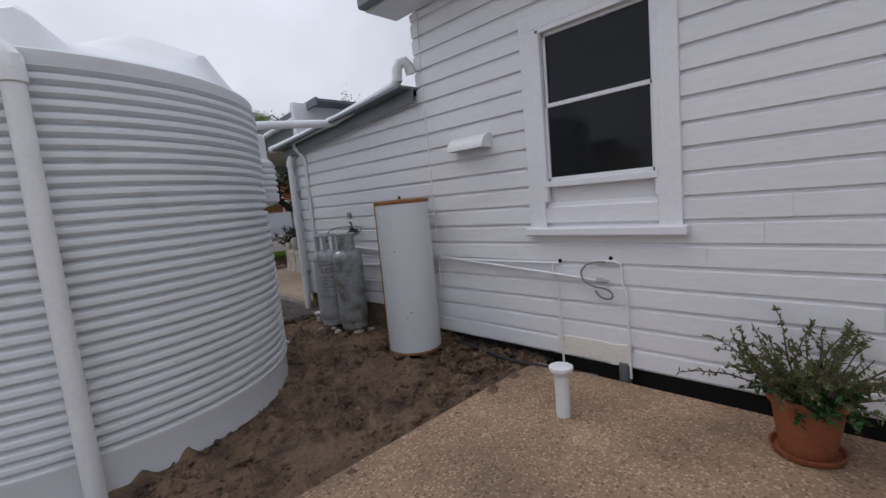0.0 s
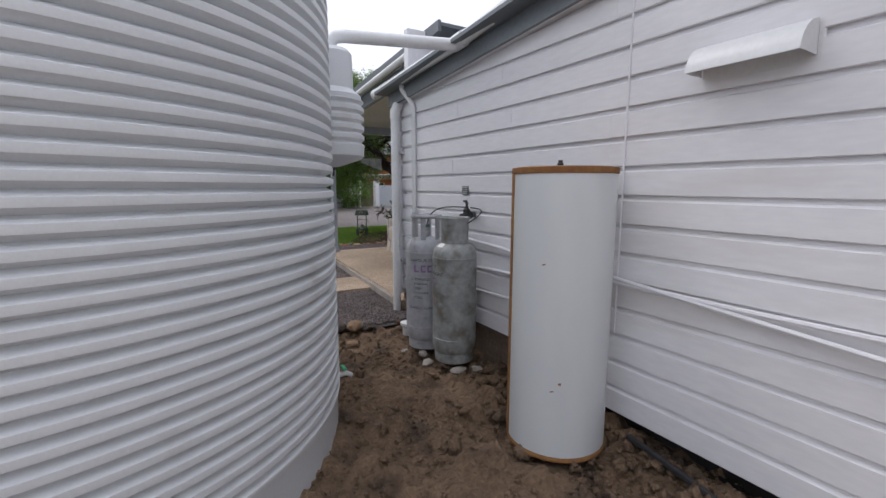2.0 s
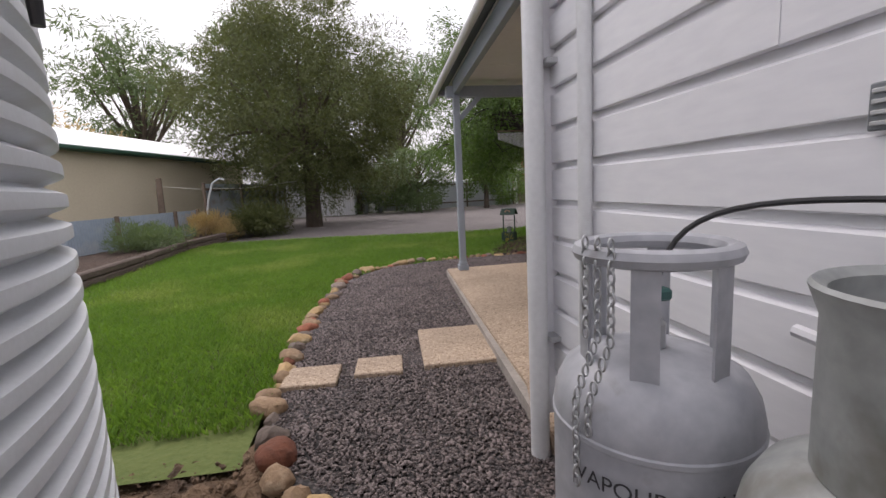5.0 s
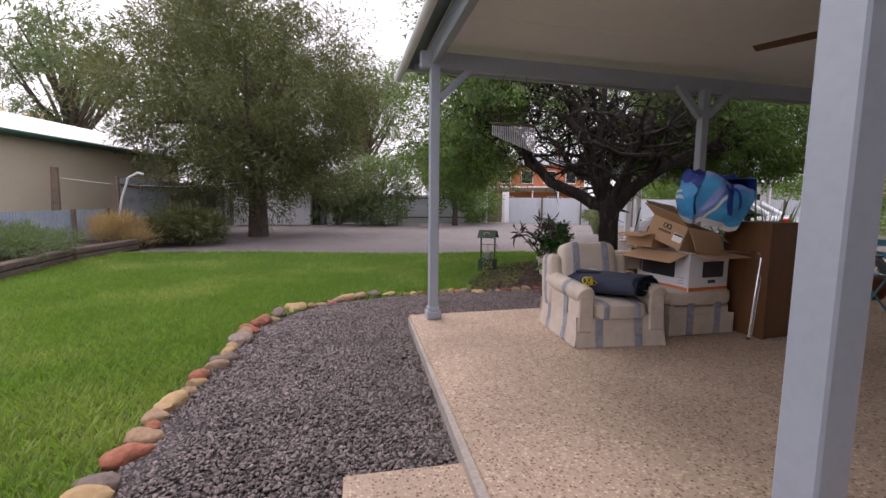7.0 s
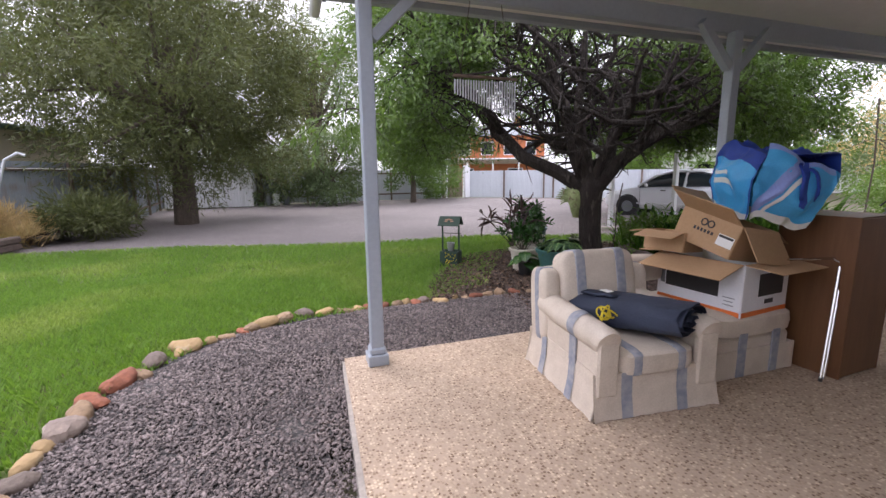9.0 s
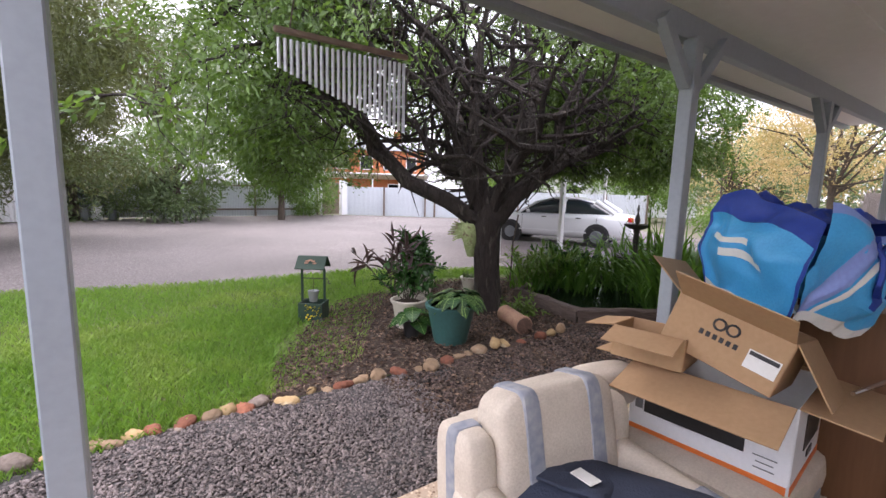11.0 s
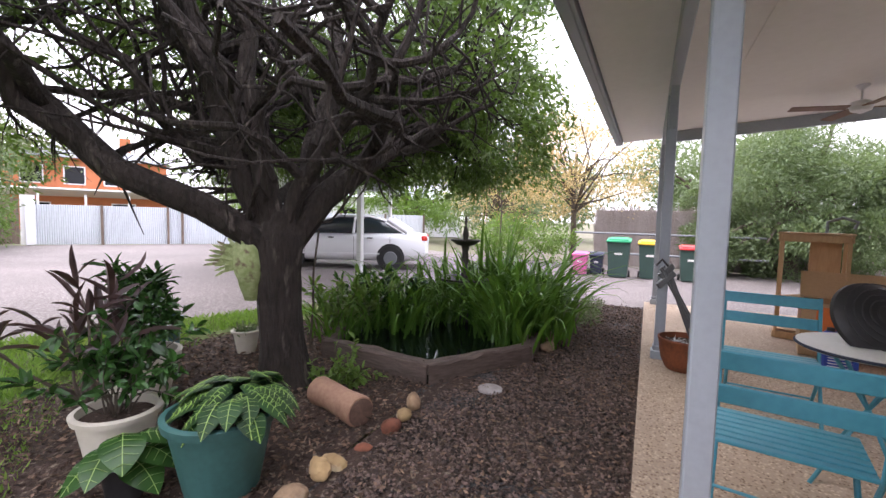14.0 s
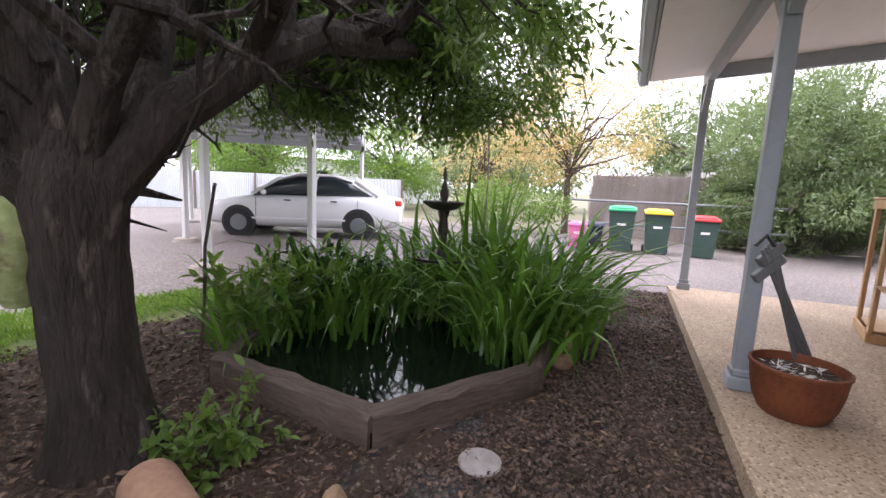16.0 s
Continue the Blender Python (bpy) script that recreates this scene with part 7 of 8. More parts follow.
wb = carton("appliance_carton", "white printed appliance carton on the armchair seat", pose(6.085, 11.0, 0.525, 0, 0, 5), (0.49, 0.62, 0.35), CARTONW, CARD, (("w", 108, 0.24), ("s", 95, 0.22), ("e", 100, 0.24), ("n", 95, 0.2)))
part("printed_door", Geo().box((-0.2495, 0.04, 0.2), (0.003, 0.40, 0.18), 0.001), BLACK, wb, "black printed oven picture")
part("printed_panel", Geo().box((-0.2495, 0.265, 0.2), (0.003, 0.035, 0.16), 0.001), STEEL, wb)
part("printed_band", Geo().box((-0.2495, 0, 0.018), (0.003, 0.61, 0.034), 0.001), ORANGE, wb, "orange printed stripe")
part("printed_band", Geo().box((0, -0.3145, 0.018), (0.48, 0.003, 0.034), 0.001), ORANGE, wb, "orange printed stripe")
part("side_picture", Geo().box((0.05, -0.3145, 0.2), (0.26, 0.003, 0.15), 0.001), BLACK, wb, "black printed oven picture")
part("side_handle", Geo().box((0.04, -0.3148, 0.085), (0.09, 0.004, 0.03), 0.001), BLACK, wb)
for i, L in enumerate((0.08, 0.06, 0.07)):
    part("text_bar", Geo().box((-0.2498, -0.23, 0.12 - i * 0.025), (0.003, L, 0.005), 0.001), STEEL, wb)

cb = carton("cardboard_box", "open brown cardboard box lying tilted on the cartons", pose(6.0, 10.98, 0.925, 15, 9, 6), (0.40, 0.43, 0.225), CARD, CARD, (("w", 62, 0.2), ("s", 135, 0.24), ("e", 110, 0.2), ("n", 60, 0.2)))
for k in range(2):
    part("printed_mark", Geo().tube([(-0.204, 0.03 - 0.05 * k + 0.022 * math.cos(a), 0.17 + 0.022 * math.sin(a)) for a in np.linspace(0, 6.28, 13)], 0.005, 5), INK, cb)
for k in range(6):
    part("printed_bar", Geo().box((-0.2045, 0.08 - k * 0.026, 0.115), (0.003, 0.016, 0.022), 0.001), INK, cb)
part("shipping_label", Geo().box((-0.2045, -0.15, 0.10), (0.003, 0.11, 0.075), 0.001), PAPER, cb, "white shipping label")
part("label_band", Geo().box((-0.2065, -0.15, 0.125), (0.003, 0.1, 0.016), 0.001), INK, cb)
carton("cardboard_box", "small open brown box wedged on the carton", pose(5.86, 11.22, 0.89, 0, 4, 12), (0.26, 0.3, 0.14), CARD, CARD, (("w", 105, 0.16), ("n", 100, 0.14)))

rr5 = np.random.RandomState(44)
bag = thing("carry_bag", "bulging blue woven plastic carry bag on the boxes", "bag", pose(6.24, 10.9, 1.15, 6, 8, -24) @ Matrix.Diagonal((0.8, 0.86, 0.98, 1)))
BAG = [(-0.27, -0.29), (0.27, -0.29), (0.27, 0.29), (-0.27, 0.29)]
SIDES = {"west": (3, 0), "south": (0, 1), "east": (1, 2), "north": (2, 3)}


def bag_point(side, u, v, out=0.0):
    """A place on the slumped bag: along a side (u) and up it (v)."""
    a, b = (np.array(BAG[k]) for k in SIDES[side])
    p = a + (b - a) * u
    d = b - a
    n = np.array((d[1], -d[0])) / np.linalg.norm(d)
    grow = 0.86 + 0.2 * math.sin(2.2 * v) - 0.1 * max(0.0, v - 0.8) * 5 * 0.5
    bulge = 0.05 * math.sin(math.pi * u) * math.sin(math.pi * min(1.0, v * 1.05))
    q = Vector((p[0] * grow + n[0] * bulge, p[1] * grow + n[1] * bulge, 0.44 * v * (1 - 0.1 * math.sin(3 * u + len(side)))))
    w = Vector([noise.noise(q * 6 + Vector((k, 0, 0))) for k in (1, 5, 9)]) * 0.045
    fold = 1 - 2 * abs(noise.noise(q * 9 + Vector((3, 2, 7))))
    q = q + w + Vector((n[0], n[1], 0.0)) * (0.014 * fold + out)
    return (q.x, q.y, q.z)


def bag_panel(name, side, u0, u1, v0, v1, material, label="", slant=0.0, out=0.0, nu=14, nv=14):
    g = Geo()
    for i in range(nu + 1):
        for k in range(nv + 1):
            v = v0 + (v1 - v0) * k / nv
            u = u0 + (u1 - u0) * i / nu + slant * (v - 0.5)
            g.v.append(bag_point(side, min(1.0, max(0.0, u)), v, out))
    g.f = [[i * (nv + 1) + k, (i + 1) * (nv + 1) + k, (i + 1) * (nv + 1) + k + 1, i * (nv + 1) + k + 1] for i in range(nu) for k in range(nv)]
    g.n = len(g.v)
    return part(name, g, material, bag, label, smooth=True)


for side in SIDES:
    bag_panel("bag_side", side, 0, 1, 0.1, 0.8 if side != "south" else 0.93, BAGB, nu=36, nv=28)
    bag_panel("lower_band", side, 0, 1, 0, 0.1, PAPER, "white printed lower band", nu=36, nv=5)
    bag_panel("top_hem", side, 0, 1, 0.8 if side != "south" else 0.93, 1.0, BAGD if side != "south" else BAGP, "dark blue crumpled upper band" if side != "south" else "lilac upper band", nu=36, nv=8)
bag_panel("side_stripe", "south", 0.16, 0.36, 0.1, 0.92, BAGP, "pale lilac printed stripe", 0.5, 0.003)
bag_panel("side_stripe", "south", 0.40, 0.46, 0.1, 0.92, PAPER, "white printed stripe", 0.5, 0.003)
bag_panel("webbing", "south", 0.56, 0.64, 0.3, 1.0, BAGD, "dark blue webbing strap", 0.0, 0.006)
bag_panel("piping", "west", 0.975, 1.0, 0.0, 1.0, BAGD, "dark blue edge piping", 0.0, 0.004, 3, 20)
bag_panel("piping", "west", 0.0, 0.02, 0.0, 1.0, BAGD, "dark blue edge piping", 0.0, 0.004, 3, 20)
for u0, u1, v0 in ((0.2, 0.56, 0.52), (0.34, 0.72, 0.41)):
    bag_panel("printed_bar", "west", u0, u1, v0, v0 + 0.06, PAPER, "", 0.0, 0.005, 8, 3)
top = Geo()
for i in range(25):
    for k in range(25):
        u, v = i / 24, k / 24
        a, b = np.array(bag_point("west", 1 - v, 1.0)), np.array(bag_point("east", v, 1.0))
        p = a + (b - a) * u
        edge = min(u, 1 - u, v, 1 - v)
        f = min(1.0, edge * 6)
        top.v.append((p[0], p[1], p[2] + f * (0.05 * noise.noise(Vector((p[0] * 9, p[1] * 9, 3))) + 0.035 * noise.noise(Vector((p[0] * 22, p[1] * 22, 8))) - 0.01)))
top.f = [[i * 25 + k, (i + 1) * 25 + k, (i + 1) * 25 + k + 1, i * 25 + k + 1] for i in range(24) for k in range(24)]
top.n = len(top.v)
part("gathered_top", top, BAGD, bag, "crumpled dark blue top", smooth=True)
for u0 in (0.42, 0.62):
    pts = [bag_point("south", u0 + 0.16 * math.sin(a) * 0.9, 0.9 - 0.45 * (1 - abs(math.cos(a))), 0.02) for a in np.linspace(0, math.pi, 13)]
    part("handle", Geo().tube(pts, 0.013, 6), BAGD, bag)

cab = thing("cabinet", "tall narrow brown laminate cabinet on the verandah", "cabinet", pose(6.7, 10.66, 0.11, 0, 0, 3))
part("side_panel", Geo().box((-0.22, 0, 0.53), (0.018, 0.46, 1.06), 0.002), BROWNW, cab)
part("side_panel", Geo().box((0.22, 0, 0.53), (0.018, 0.46, 1.06), 0.002), BROWNW, cab)
part("front_panel", Geo().box((0, -0.22, 0.53), (0.42, 0.018, 1.04), 0.002), BROWNW, cab)
part("back_panel", Geo().box((0, 0.22, 0.53), (0.42, 0.012, 1.04), 0.002), BROWNW, cab)
part("top_panel", Geo().box((0, 0, 1.05), (0.42, 0.42, 0.018), 0.002), BROWNW, cab)
frame_ch = thing("steel_trestle", "folding chrome tube trestle leaning by the cabinet", "trestle", pose(6.42, 10.5, 0.11))
for dx in (0.0, 0.03):
    part("leg", Geo().tube([(-0.06 + dx, -0.05, 0.01), (0.02 + dx, -0.02, 0.5), (0.07 + dx, 0.0, 0.76), (0.04 + dx, 0.03, 0.79), (-0.3, 0.08, 0.8)], 0.0085, 8), CHROME, frame_ch, smooth=True)
part("foot_cap", Geo().lathe([(0.012, 0.0), (0.013, 0.02), (0.01, 0.025)], 8, (-0.06, -0.05, 0)), BLACK, frame_ch)

# chimes
ch = thing("wind_chime", "row of silver tube wind chimes hung from the beam", "wind chime", pose(4.57, 11.75, 0))
part("bar", Geo().box((0, 0, 2.14), (0.5, 0.018, 0.02), 0.004), TIMBER, ch)
NT = 24
for i in range(NT):
    u = i / (NT - 1)
    part("tube", Geo().tube([(-0.235 + 0.47 * u, 0, 2.02 - 0.165 * u), (-0.235 + 0.47 * u, 0, 2.115)], 0.0062, 8), GALV, ch, smooth=True)
for s in (-0.2, 0.2):
    part("cord", Geo().tube([(s, 0, 2.14), (s * 0.6, 0, 2.63)], 0.003, 5), BARK2, ch)


def folding_chair(label, x, y, rz):
    """A slatted folding chair; faces its local +x."""
    th = thing("folding_chair", label, "chair", pose(x, y, 0.11, 0, 0, rz), "teal folding chairs at the table")
    for z, lean in ((0.80, -0.07), (0.66, -0.05)):
        part("back_slat", Geo().box((lean, 0, z), (0.018, 0.56, 0.075), 0.005, rot(0, -7, 0)), TEAL, th)
    for s in (-0.27, 0.27):
        part("leg", Geo().tube([(0.36, s, 0.0), (0.02, s, 0.44), (-0.08, s, 0.84)], 0.011, 8), TEAL, th)
        part("leg", Geo().tube([(-0.08, s * 0.88, 0.0), (0.34, s * 0.88, 0.43)], 0.011, 8), TEAL, th)
    for k in range(7):
        part("seat_slat", Geo().box((0.03 + k * 0.056, 0, 0.44), (0.042, 0.52, 0.016), 0.004), TEAL, th)
    part("stretcher", Geo().tube([(0.1, -0.25, 0.2), (0.1, 0.25, 0.2)], 0.007, 6), TEAL, th)
    return th


folding_chair("teal painted slatted folding chair beside the white table", 7.14, 11.4, -10)
folding_chair("teal painted slatted folding chair facing the table", 8.82, 11.12, 172)
tb = thing("round_table", "small white round folding table on dark legs", "table", pose(8.02, 10.86, 0.11))
part("tabletop", Geo().lathe([(0.29, 0.695), (0.31, 0.70), (0.31, 0.72), (0.29, 0.725), (0.002, 0.725)], 40), PAPER, tb, smooth=True)
part("rim", Geo().tube([(0.312 * math.cos(a), 0.312 * math.sin(a), 0.71) for a in np.linspace(0, 6.2832, 41)], 0.008, 6), NAVY, tb, smooth=True)
for a in (0.4, 1.97, 3.54, 5.1):
    part("leg", Geo().tube([(0.26 * math.cos(a), 0.26 * math.sin(a), 0.0), (0.0, 0.0, 0.4), (-0.22 * math.cos(a) * 0.9, -0.22 * math.sin(a) * 0.9, 0.69)], 0.01, 8), TEAL, tb)
fan = thing("fan_head", "black round fan guard resting on the table", "fan", pose(8.05, 10.83, 0.98, 62, 0, -70))
for k in range(5):
    q = 0.05 + 0.032 * k
    part("ring", Geo().tube([(q * math.cos(a), q * math.sin(a), 0.05 - 1.1 * q * q) for a in np.linspace(0, 6.2832, 25)], 0.004, 5), BLACK, fan)
part("dish", Geo().lathe([(0.001, 0.035), (0.08, 0.03), (0.15, 0.012), (0.2, -0.03), (0.205, -0.05), (0.15, -0.06), (0.001, -0.065)], 32), BLACK, fan, smooth=True)

crate = thing("timber_crate", "open pine timber frame crate standing on the slab", "crate", pose(11.75, 10.12, 0.11, 0, 0, -14))
for sx in (-0.3, 0.3):
    for sy in (-0.3, 0.3):
        part("upright", Geo().box((sx, sy, 0.6), (0.09, 0.035, 1.2), 0.004), CRATEW, crate)
for z in (0.04, 1.19):
    for s in (-0.3, 0.3):
        part("rail", Geo().box((0, s * 1.06, z), (0.7, 0.025, 0.08), 0.004), CRATEW, crate)
        part("rail", Geo().box((s * 1.17, 0, z), (0.025, 0.6, 0.08), 0.004), CRATEW, crate)
part("top_board", Geo().box((0, 0, 1.245), (0.74, 0.68, 0.018), 0.003), CRATEW, crate)
part("base_board", Geo().box((0, 0, 0.09), (0.6, 0.58, 0.018), 0.003), CRATEW, crate)
part("side_board", Geo().box((0.33, -0.12, 0.62), (0.018, 0.3, 1.05), 0.003), CRATEW, crate)
run("bent_handle", "dark bent metal handle on top of the crate", [(11.95, 9.95, 1.36), (11.95, 9.95, 1.5), (11.9, 9.82, 1.55), (11.85, 9.7, 1.5), (11.87, 9.72, 1.42)], 0.018, STEEL, "handle")
ob5 = carton("orange_carton", "large open orange printed cardboard carton on the slab", pose(10.95, 10.0, 0.115, 0, 0, -12), (0.6, 0.8, 0.55), CARD, CARD, (("w", 70, 0.26), ("n", 100, 0.25), ("e", 30, 0.3)))
part("printed_face", Geo().box((-0.3045, -0.05, 0.29), (0.003, 0.66, 0.44), 0.001), ORANGE, ob5, "orange printed face")
for k in range(2):
    part("printed_letter", Geo().tube([(-0.308, -0.05 - 0.26 * k + 0.07 * math.cos(a), 0.3 + 0.1 * math.sin(a)) for a in np.linspace(0.3, 5.9, 14)], 0.018, 6), BROWNW, ob5)
jc = thing("blue_container", "dark blue plastic oil container with white label", "container", pose(10.18, 10.3, 0.11, 0, 0, -15))
part("body", Geo().box((0, 0, 0.19), (0.16, 0.26, 0.38), 0.03), BAGD, jc)
part("cap", Geo().lathe([(0.03, 0.38), (0.03, 0.41), (0.002, 0.412)], 12, (0, 0.07, 0)), BLACK, jc)
part("label_panel", Geo().box((-0.083, 0, 0.26), (0.004, 0.14, 0.05), 0.001), PAPER, jc, "white label")
for k in range(6):
    part("text_bar", Geo().box((-0.083, 0, 0.2 - k * 0.025), (0.004, 0.16, 0.008), 0.001), ZINC, jc)

tub = thing("rusty_tub", "rusty brown metal planter tub on the verandah slab", "tub", pose(9.62, 11.56, 0.11) @ Matrix.Scale(0.86, 4))
part("body", Geo().lathe([(0.16, 0.0), (0.19, 0.012), (0.228, 0.09), (0.252, 0.2), (0.262, 0.3), (0.272, 0.312), (0.272, 0.33), (0.256, 0.334), (0.244, 0.27), (0.18, 0.03)], 40, caps=False), RUSTPOT, tub, smooth=True)
part("base", Geo().lathe([(0.178, 0.0), (0.178, 0.015)], 24), RUSTPOT, tub)
part("soil", Geo().lathe([(0.001, 0.285), (0.228, 0.28)], 24), MULCH, tub)
bark_bits = np.column_stack([rr5.uniform(-0.15, 0.15, (60, 2)), np.full(60, 0.29)])
part("bark_chips", fast_mesh("bark_chips", leaves(bark_bits, rr5.normal(size=(60, 3)) * (1, 1, 0.2), 0.06, 0.012, rr5, 0, 0.1), 4), PAPER, tub, "pale wood chips")
stand = thing("folding_stand", "folded grey steel stand leaning against the post", "stand", pose(9.78, 11.66, 0.11))
for foot, top, wd in (((0.2, -0.36, 0.0), (-0.13, 0.13, 0.92), 0.05), ((0.1, -0.2, 0.15), (-0.1, 0.08, 0.9), 0.045)):
    foot, top = np.array(foot), np.array(top)
    n = np.cross(top - foot, (0.6, 0.8, 0)) / np.linalg.norm(top - foot)
    for q in (-1, 1):
        part("bar", Geo().tube([foot + n * q * wd * 0.5, top + n * q * wd * 0.5], 0.011, 6), STEEL, stand)
    part("web", Geo().tube([foot * 0.75 + top * 0.25, top], 0.016, 4), STEEL, stand)
for z, L in ((0.8, 0.2), (0.88, 0.16)):
    part("cross_plate", Geo().box((-0.1, 0.09, z), (0.04, L, 0.06), 0.006, rot(-42, 0, 25)), STEEL, stand)
part("grip", Geo().tube([(-0.16, 0.18, 0.93), (-0.14, 0.13, 0.99), (-0.12, 0.08, 0.93)], 0.012, 6), BLACK, stand)

def ceiling_fan(x, y, z, turn):
    th = thing("ceiling_fan", "dark bladed ceiling fan under the verandah ceiling", "ceiling fan", pose(x, y, z, 0, 0, turn), "verandah ceiling fans")
    top = 3.21 - (y - 7.4) * 0.075 - z
    part("rod", Geo().tube([(0, 0, 0.1), (0, 0, top)], 0.012, 8), TRIMW, th)
    part("canopy", Geo().lathe([(0.015, top - 0.06), (0.06, top - 0.02), (0.06, top)], 16), TRIMW, th, smooth=True)
    part("motor", Geo().lathe([(0.01, -0.03), (0.09, 0.0), (0.11, 0.05), (0.09, 0.1), (0.02, 0.12)], 24), TRIMW, th, smooth=True)
    for k in range(4):
        a = 90 * k
        part("blade", Geo().box((0.4 * math.cos(radians(a)), 0.4 * math.sin(radians(a)), 0.04), (0.56, 0.12, 0.01), 0.004, rot(0, 0, a) @ rot(10, 0, 0)), BROWNW, th)


ceiling_fan(6.85, 10.2, 2.74, 25)
ceiling_fan(11.6, 9.85, 2.74, 10)
hb = carton("stacked_carton", "brown cardboard carton against the verandah wall", pose(4.6, 7.9, 0.115, 0, 0, 5), (0.5, 0.45, 0.5), CARD, CARD, (("w", 20, 0.2), ("s", 30, 0.2)))
for k in range(2):
    part("printed_mark", Geo().tube([(-0.254, 0.02 - 0.07 * k + 0.025 * math.cos(a), 0.25 + 0.035 * math.sin(a)) for a in np.linspace(0, 6.28, 13)], 0.006, 5), INK, hb)

# ---- drive, car, carport ----
def loft(sections, n=20, e=0.5):
    """A hull through sections (x, half width, z low, z high)."""
    sp = lambda w, k: math.copysign(abs(w) ** k, w)
    v = []
    for x, w, z0, z1 in sections:
        for j in range(n):
            a = 2 * math.pi * j / n
            v.append((x, w * sp(math.cos(a), e), (z0 + z1) / 2 + (z1 - z0) / 2 * sp(math.sin(a), e)))
    k = len(sections)
    f = [[i * n + j, (i + 1) * n + j, (i + 1) * n + (j + 1) % n, i * n + (j + 1) % n] for i in range(k - 1) for j in range(n)]
    f += [list(range(n)), list(range((k - 1) * n, k * n))[::-1]]
    return Geo().add(v, f)


car = thing("parked_car", "white four-door sedan parked under the carport", "car", pose(15.72, 20.05, -0.05, 0, 0, 116) @ Matrix.Scale(1.05, 4))
part("body", loft([(-2.28, 0.62, 0.38, 0.82), (-2.22, 0.78, 0.28, 0.95), (-1.9, 0.86, 0.22, 0.99), (-1.3, 0.885, 0.2, 1.0), (-0.4, 0.89, 0.2, 0.97), (0.6, 0.89, 0.2, 0.96), (1.15, 0.88, 0.2, 0.93), (1.75, 0.85, 0.22, 0.84), (2.12, 0.78, 0.26, 0.74), (2.25, 0.6, 0.34, 0.62)], 28, 0.42), CARPAINT, car, smooth=True)
part("cabin_glass", loft([(-1.6, 0.66, 0.9, 0.99), (-1.1, 0.72, 0.9, 1.3), (-0.7, 0.73, 0.9, 1.43), (0.1, 0.73, 0.9, 1.43), (0.6, 0.71, 0.9, 1.28), (1.1, 0.68, 0.88, 0.99)], 24, 0.5), CARGLASS, car, smooth=True)
part("roof", loft([(-1.12, 0.62, 1.27, 1.325), (-0.7, 0.665, 1.36, 1.455), (0.1, 0.66, 1.36, 1.455), (0.52, 0.62, 1.28, 1.335)], 20, 0.6), CARPAINT, car, smooth=True)
for s in (-1, 1):
    for a, b, w in (((1.12, 0.72, 0.95), (0.5, 0.62, 1.34), 0.035), ((-0.28, 0.755, 0.95), (-0.33, 0.66, 1.42), 0.04), ((-1.75, 0.72, 1.0), (-1.2, 0.62, 1.34), 0.075)):
        part("pillar", Geo().tube([(a[0], s * a[1], a[2]), (b[0], s * b[1], b[2])], w, 8), CARPAINT, car)
    part("tail_lamp", Geo().box((-2.17, s * 0.70, 0.85), (0.16, 0.2, 0.15), 0.04, rot(0, 0, s * 25)), REDLAMP, car, "red tail lamp")
    part("mirror", Geo().blob((0.78, s * 0.95, 1.0), (0.12, 0.18, 0.13), 7, 0.03, 1), CARPAINT, car, smooth=True)
    part("headlamp", Geo().box((2.02, s * 0.64, 0.66), (0.2, 0.24, 0.12), 0.04, rot(0, 0, -s * 30)), PANE, car)
    for hx in (0.28, -0.75):
        part("door_handle", Geo().box((hx, s * 0.895, 0.84), (0.15, 0.03, 0.03), 0.008), BLACK, car)
    for lx in (0.98, -0.32, -1.28):
        part("door_seam", Geo().box((lx, s * 0.886, 0.58), (0.008, 0.012, 0.62), 0.002), BLACK, car)
    part("sill_trim", Geo().box((0.0, s * 0.885, 0.42), (2.2, 0.02, 0.04), 0.006), CARPAINT, car)
part("bumper", Geo().box((-2.2, 0, 0.48), (0.14, 1.5, 0.2), 0.05), CARPAINT, car)
part("number_plate", Geo().box((-2.285, 0, 0.78), (0.012, 0.4, 0.12), 0.004), PAPER, car)
for x in (1.36, -1.3):
    for s in (-1, 1):
        whl = part("wheel", Geo().tube([(x, s * 0.66, 0.31), (x, s * 0.9, 0.31)], 0.315, 28), RUBBER, car, smooth=True)
        part("rim", Geo().tube([(x, s * 0.88, 0.31), (x, s * 0.915, 0.31)], [0.2, 0.17], 20), STEEL, whl, "dark steel rim", smooth=True)
        part("arch", Geo().tube([(x, s * 0.70, 0.33), (x, s * 0.888, 0.33)], 0.37, 28), BLACK, car)

cp = thing("carport", "open carport with white steel posts and grey sheet roof", "carport", pose(0, 0, 0))
for x, y in ((12.05, 16.95), (11.15, 18.1), (15.6, 24.3), (18.9, 20.6), (12.9, 20.9)):
    g = Geo().box((x, y, 1.25), (0.1, 0.1, 2.6), 0.006)
    part("post", g, PVC, cp)
    part("footing", Geo().lathe([(0.25, -0.06), (0.22, 0.02), (0.05, 0.03)], 16, (x, y, 0)), CONC, cp)
g = Geo()
g.slab([(12.1, 16.4), (19.4, 20.8), (15.2, 25.4), (10.3, 18.5)], 2.56, 2.62)
part("roof", g, ROOFG, cp)
for a, b in (((12.1, 16.4), (19.4, 20.8)), ((10.3, 18.5), (15.2, 25.4)), ((10.3, 18.5), (12.1, 16.4)), ((15.2, 25.4), (19.4, 20.8))):
    a, b = np.array(a), np.array(b)
    L = np.linalg.norm(b - a)
    part("beam", Geo().box((*((a + b) / 2), 2.46), (L, 0.06, 0.18), 0.005, rot(0, 0, math.degrees(math.atan2(b[1] - a[1], b[0] - a[0])))), ZINC, cp)
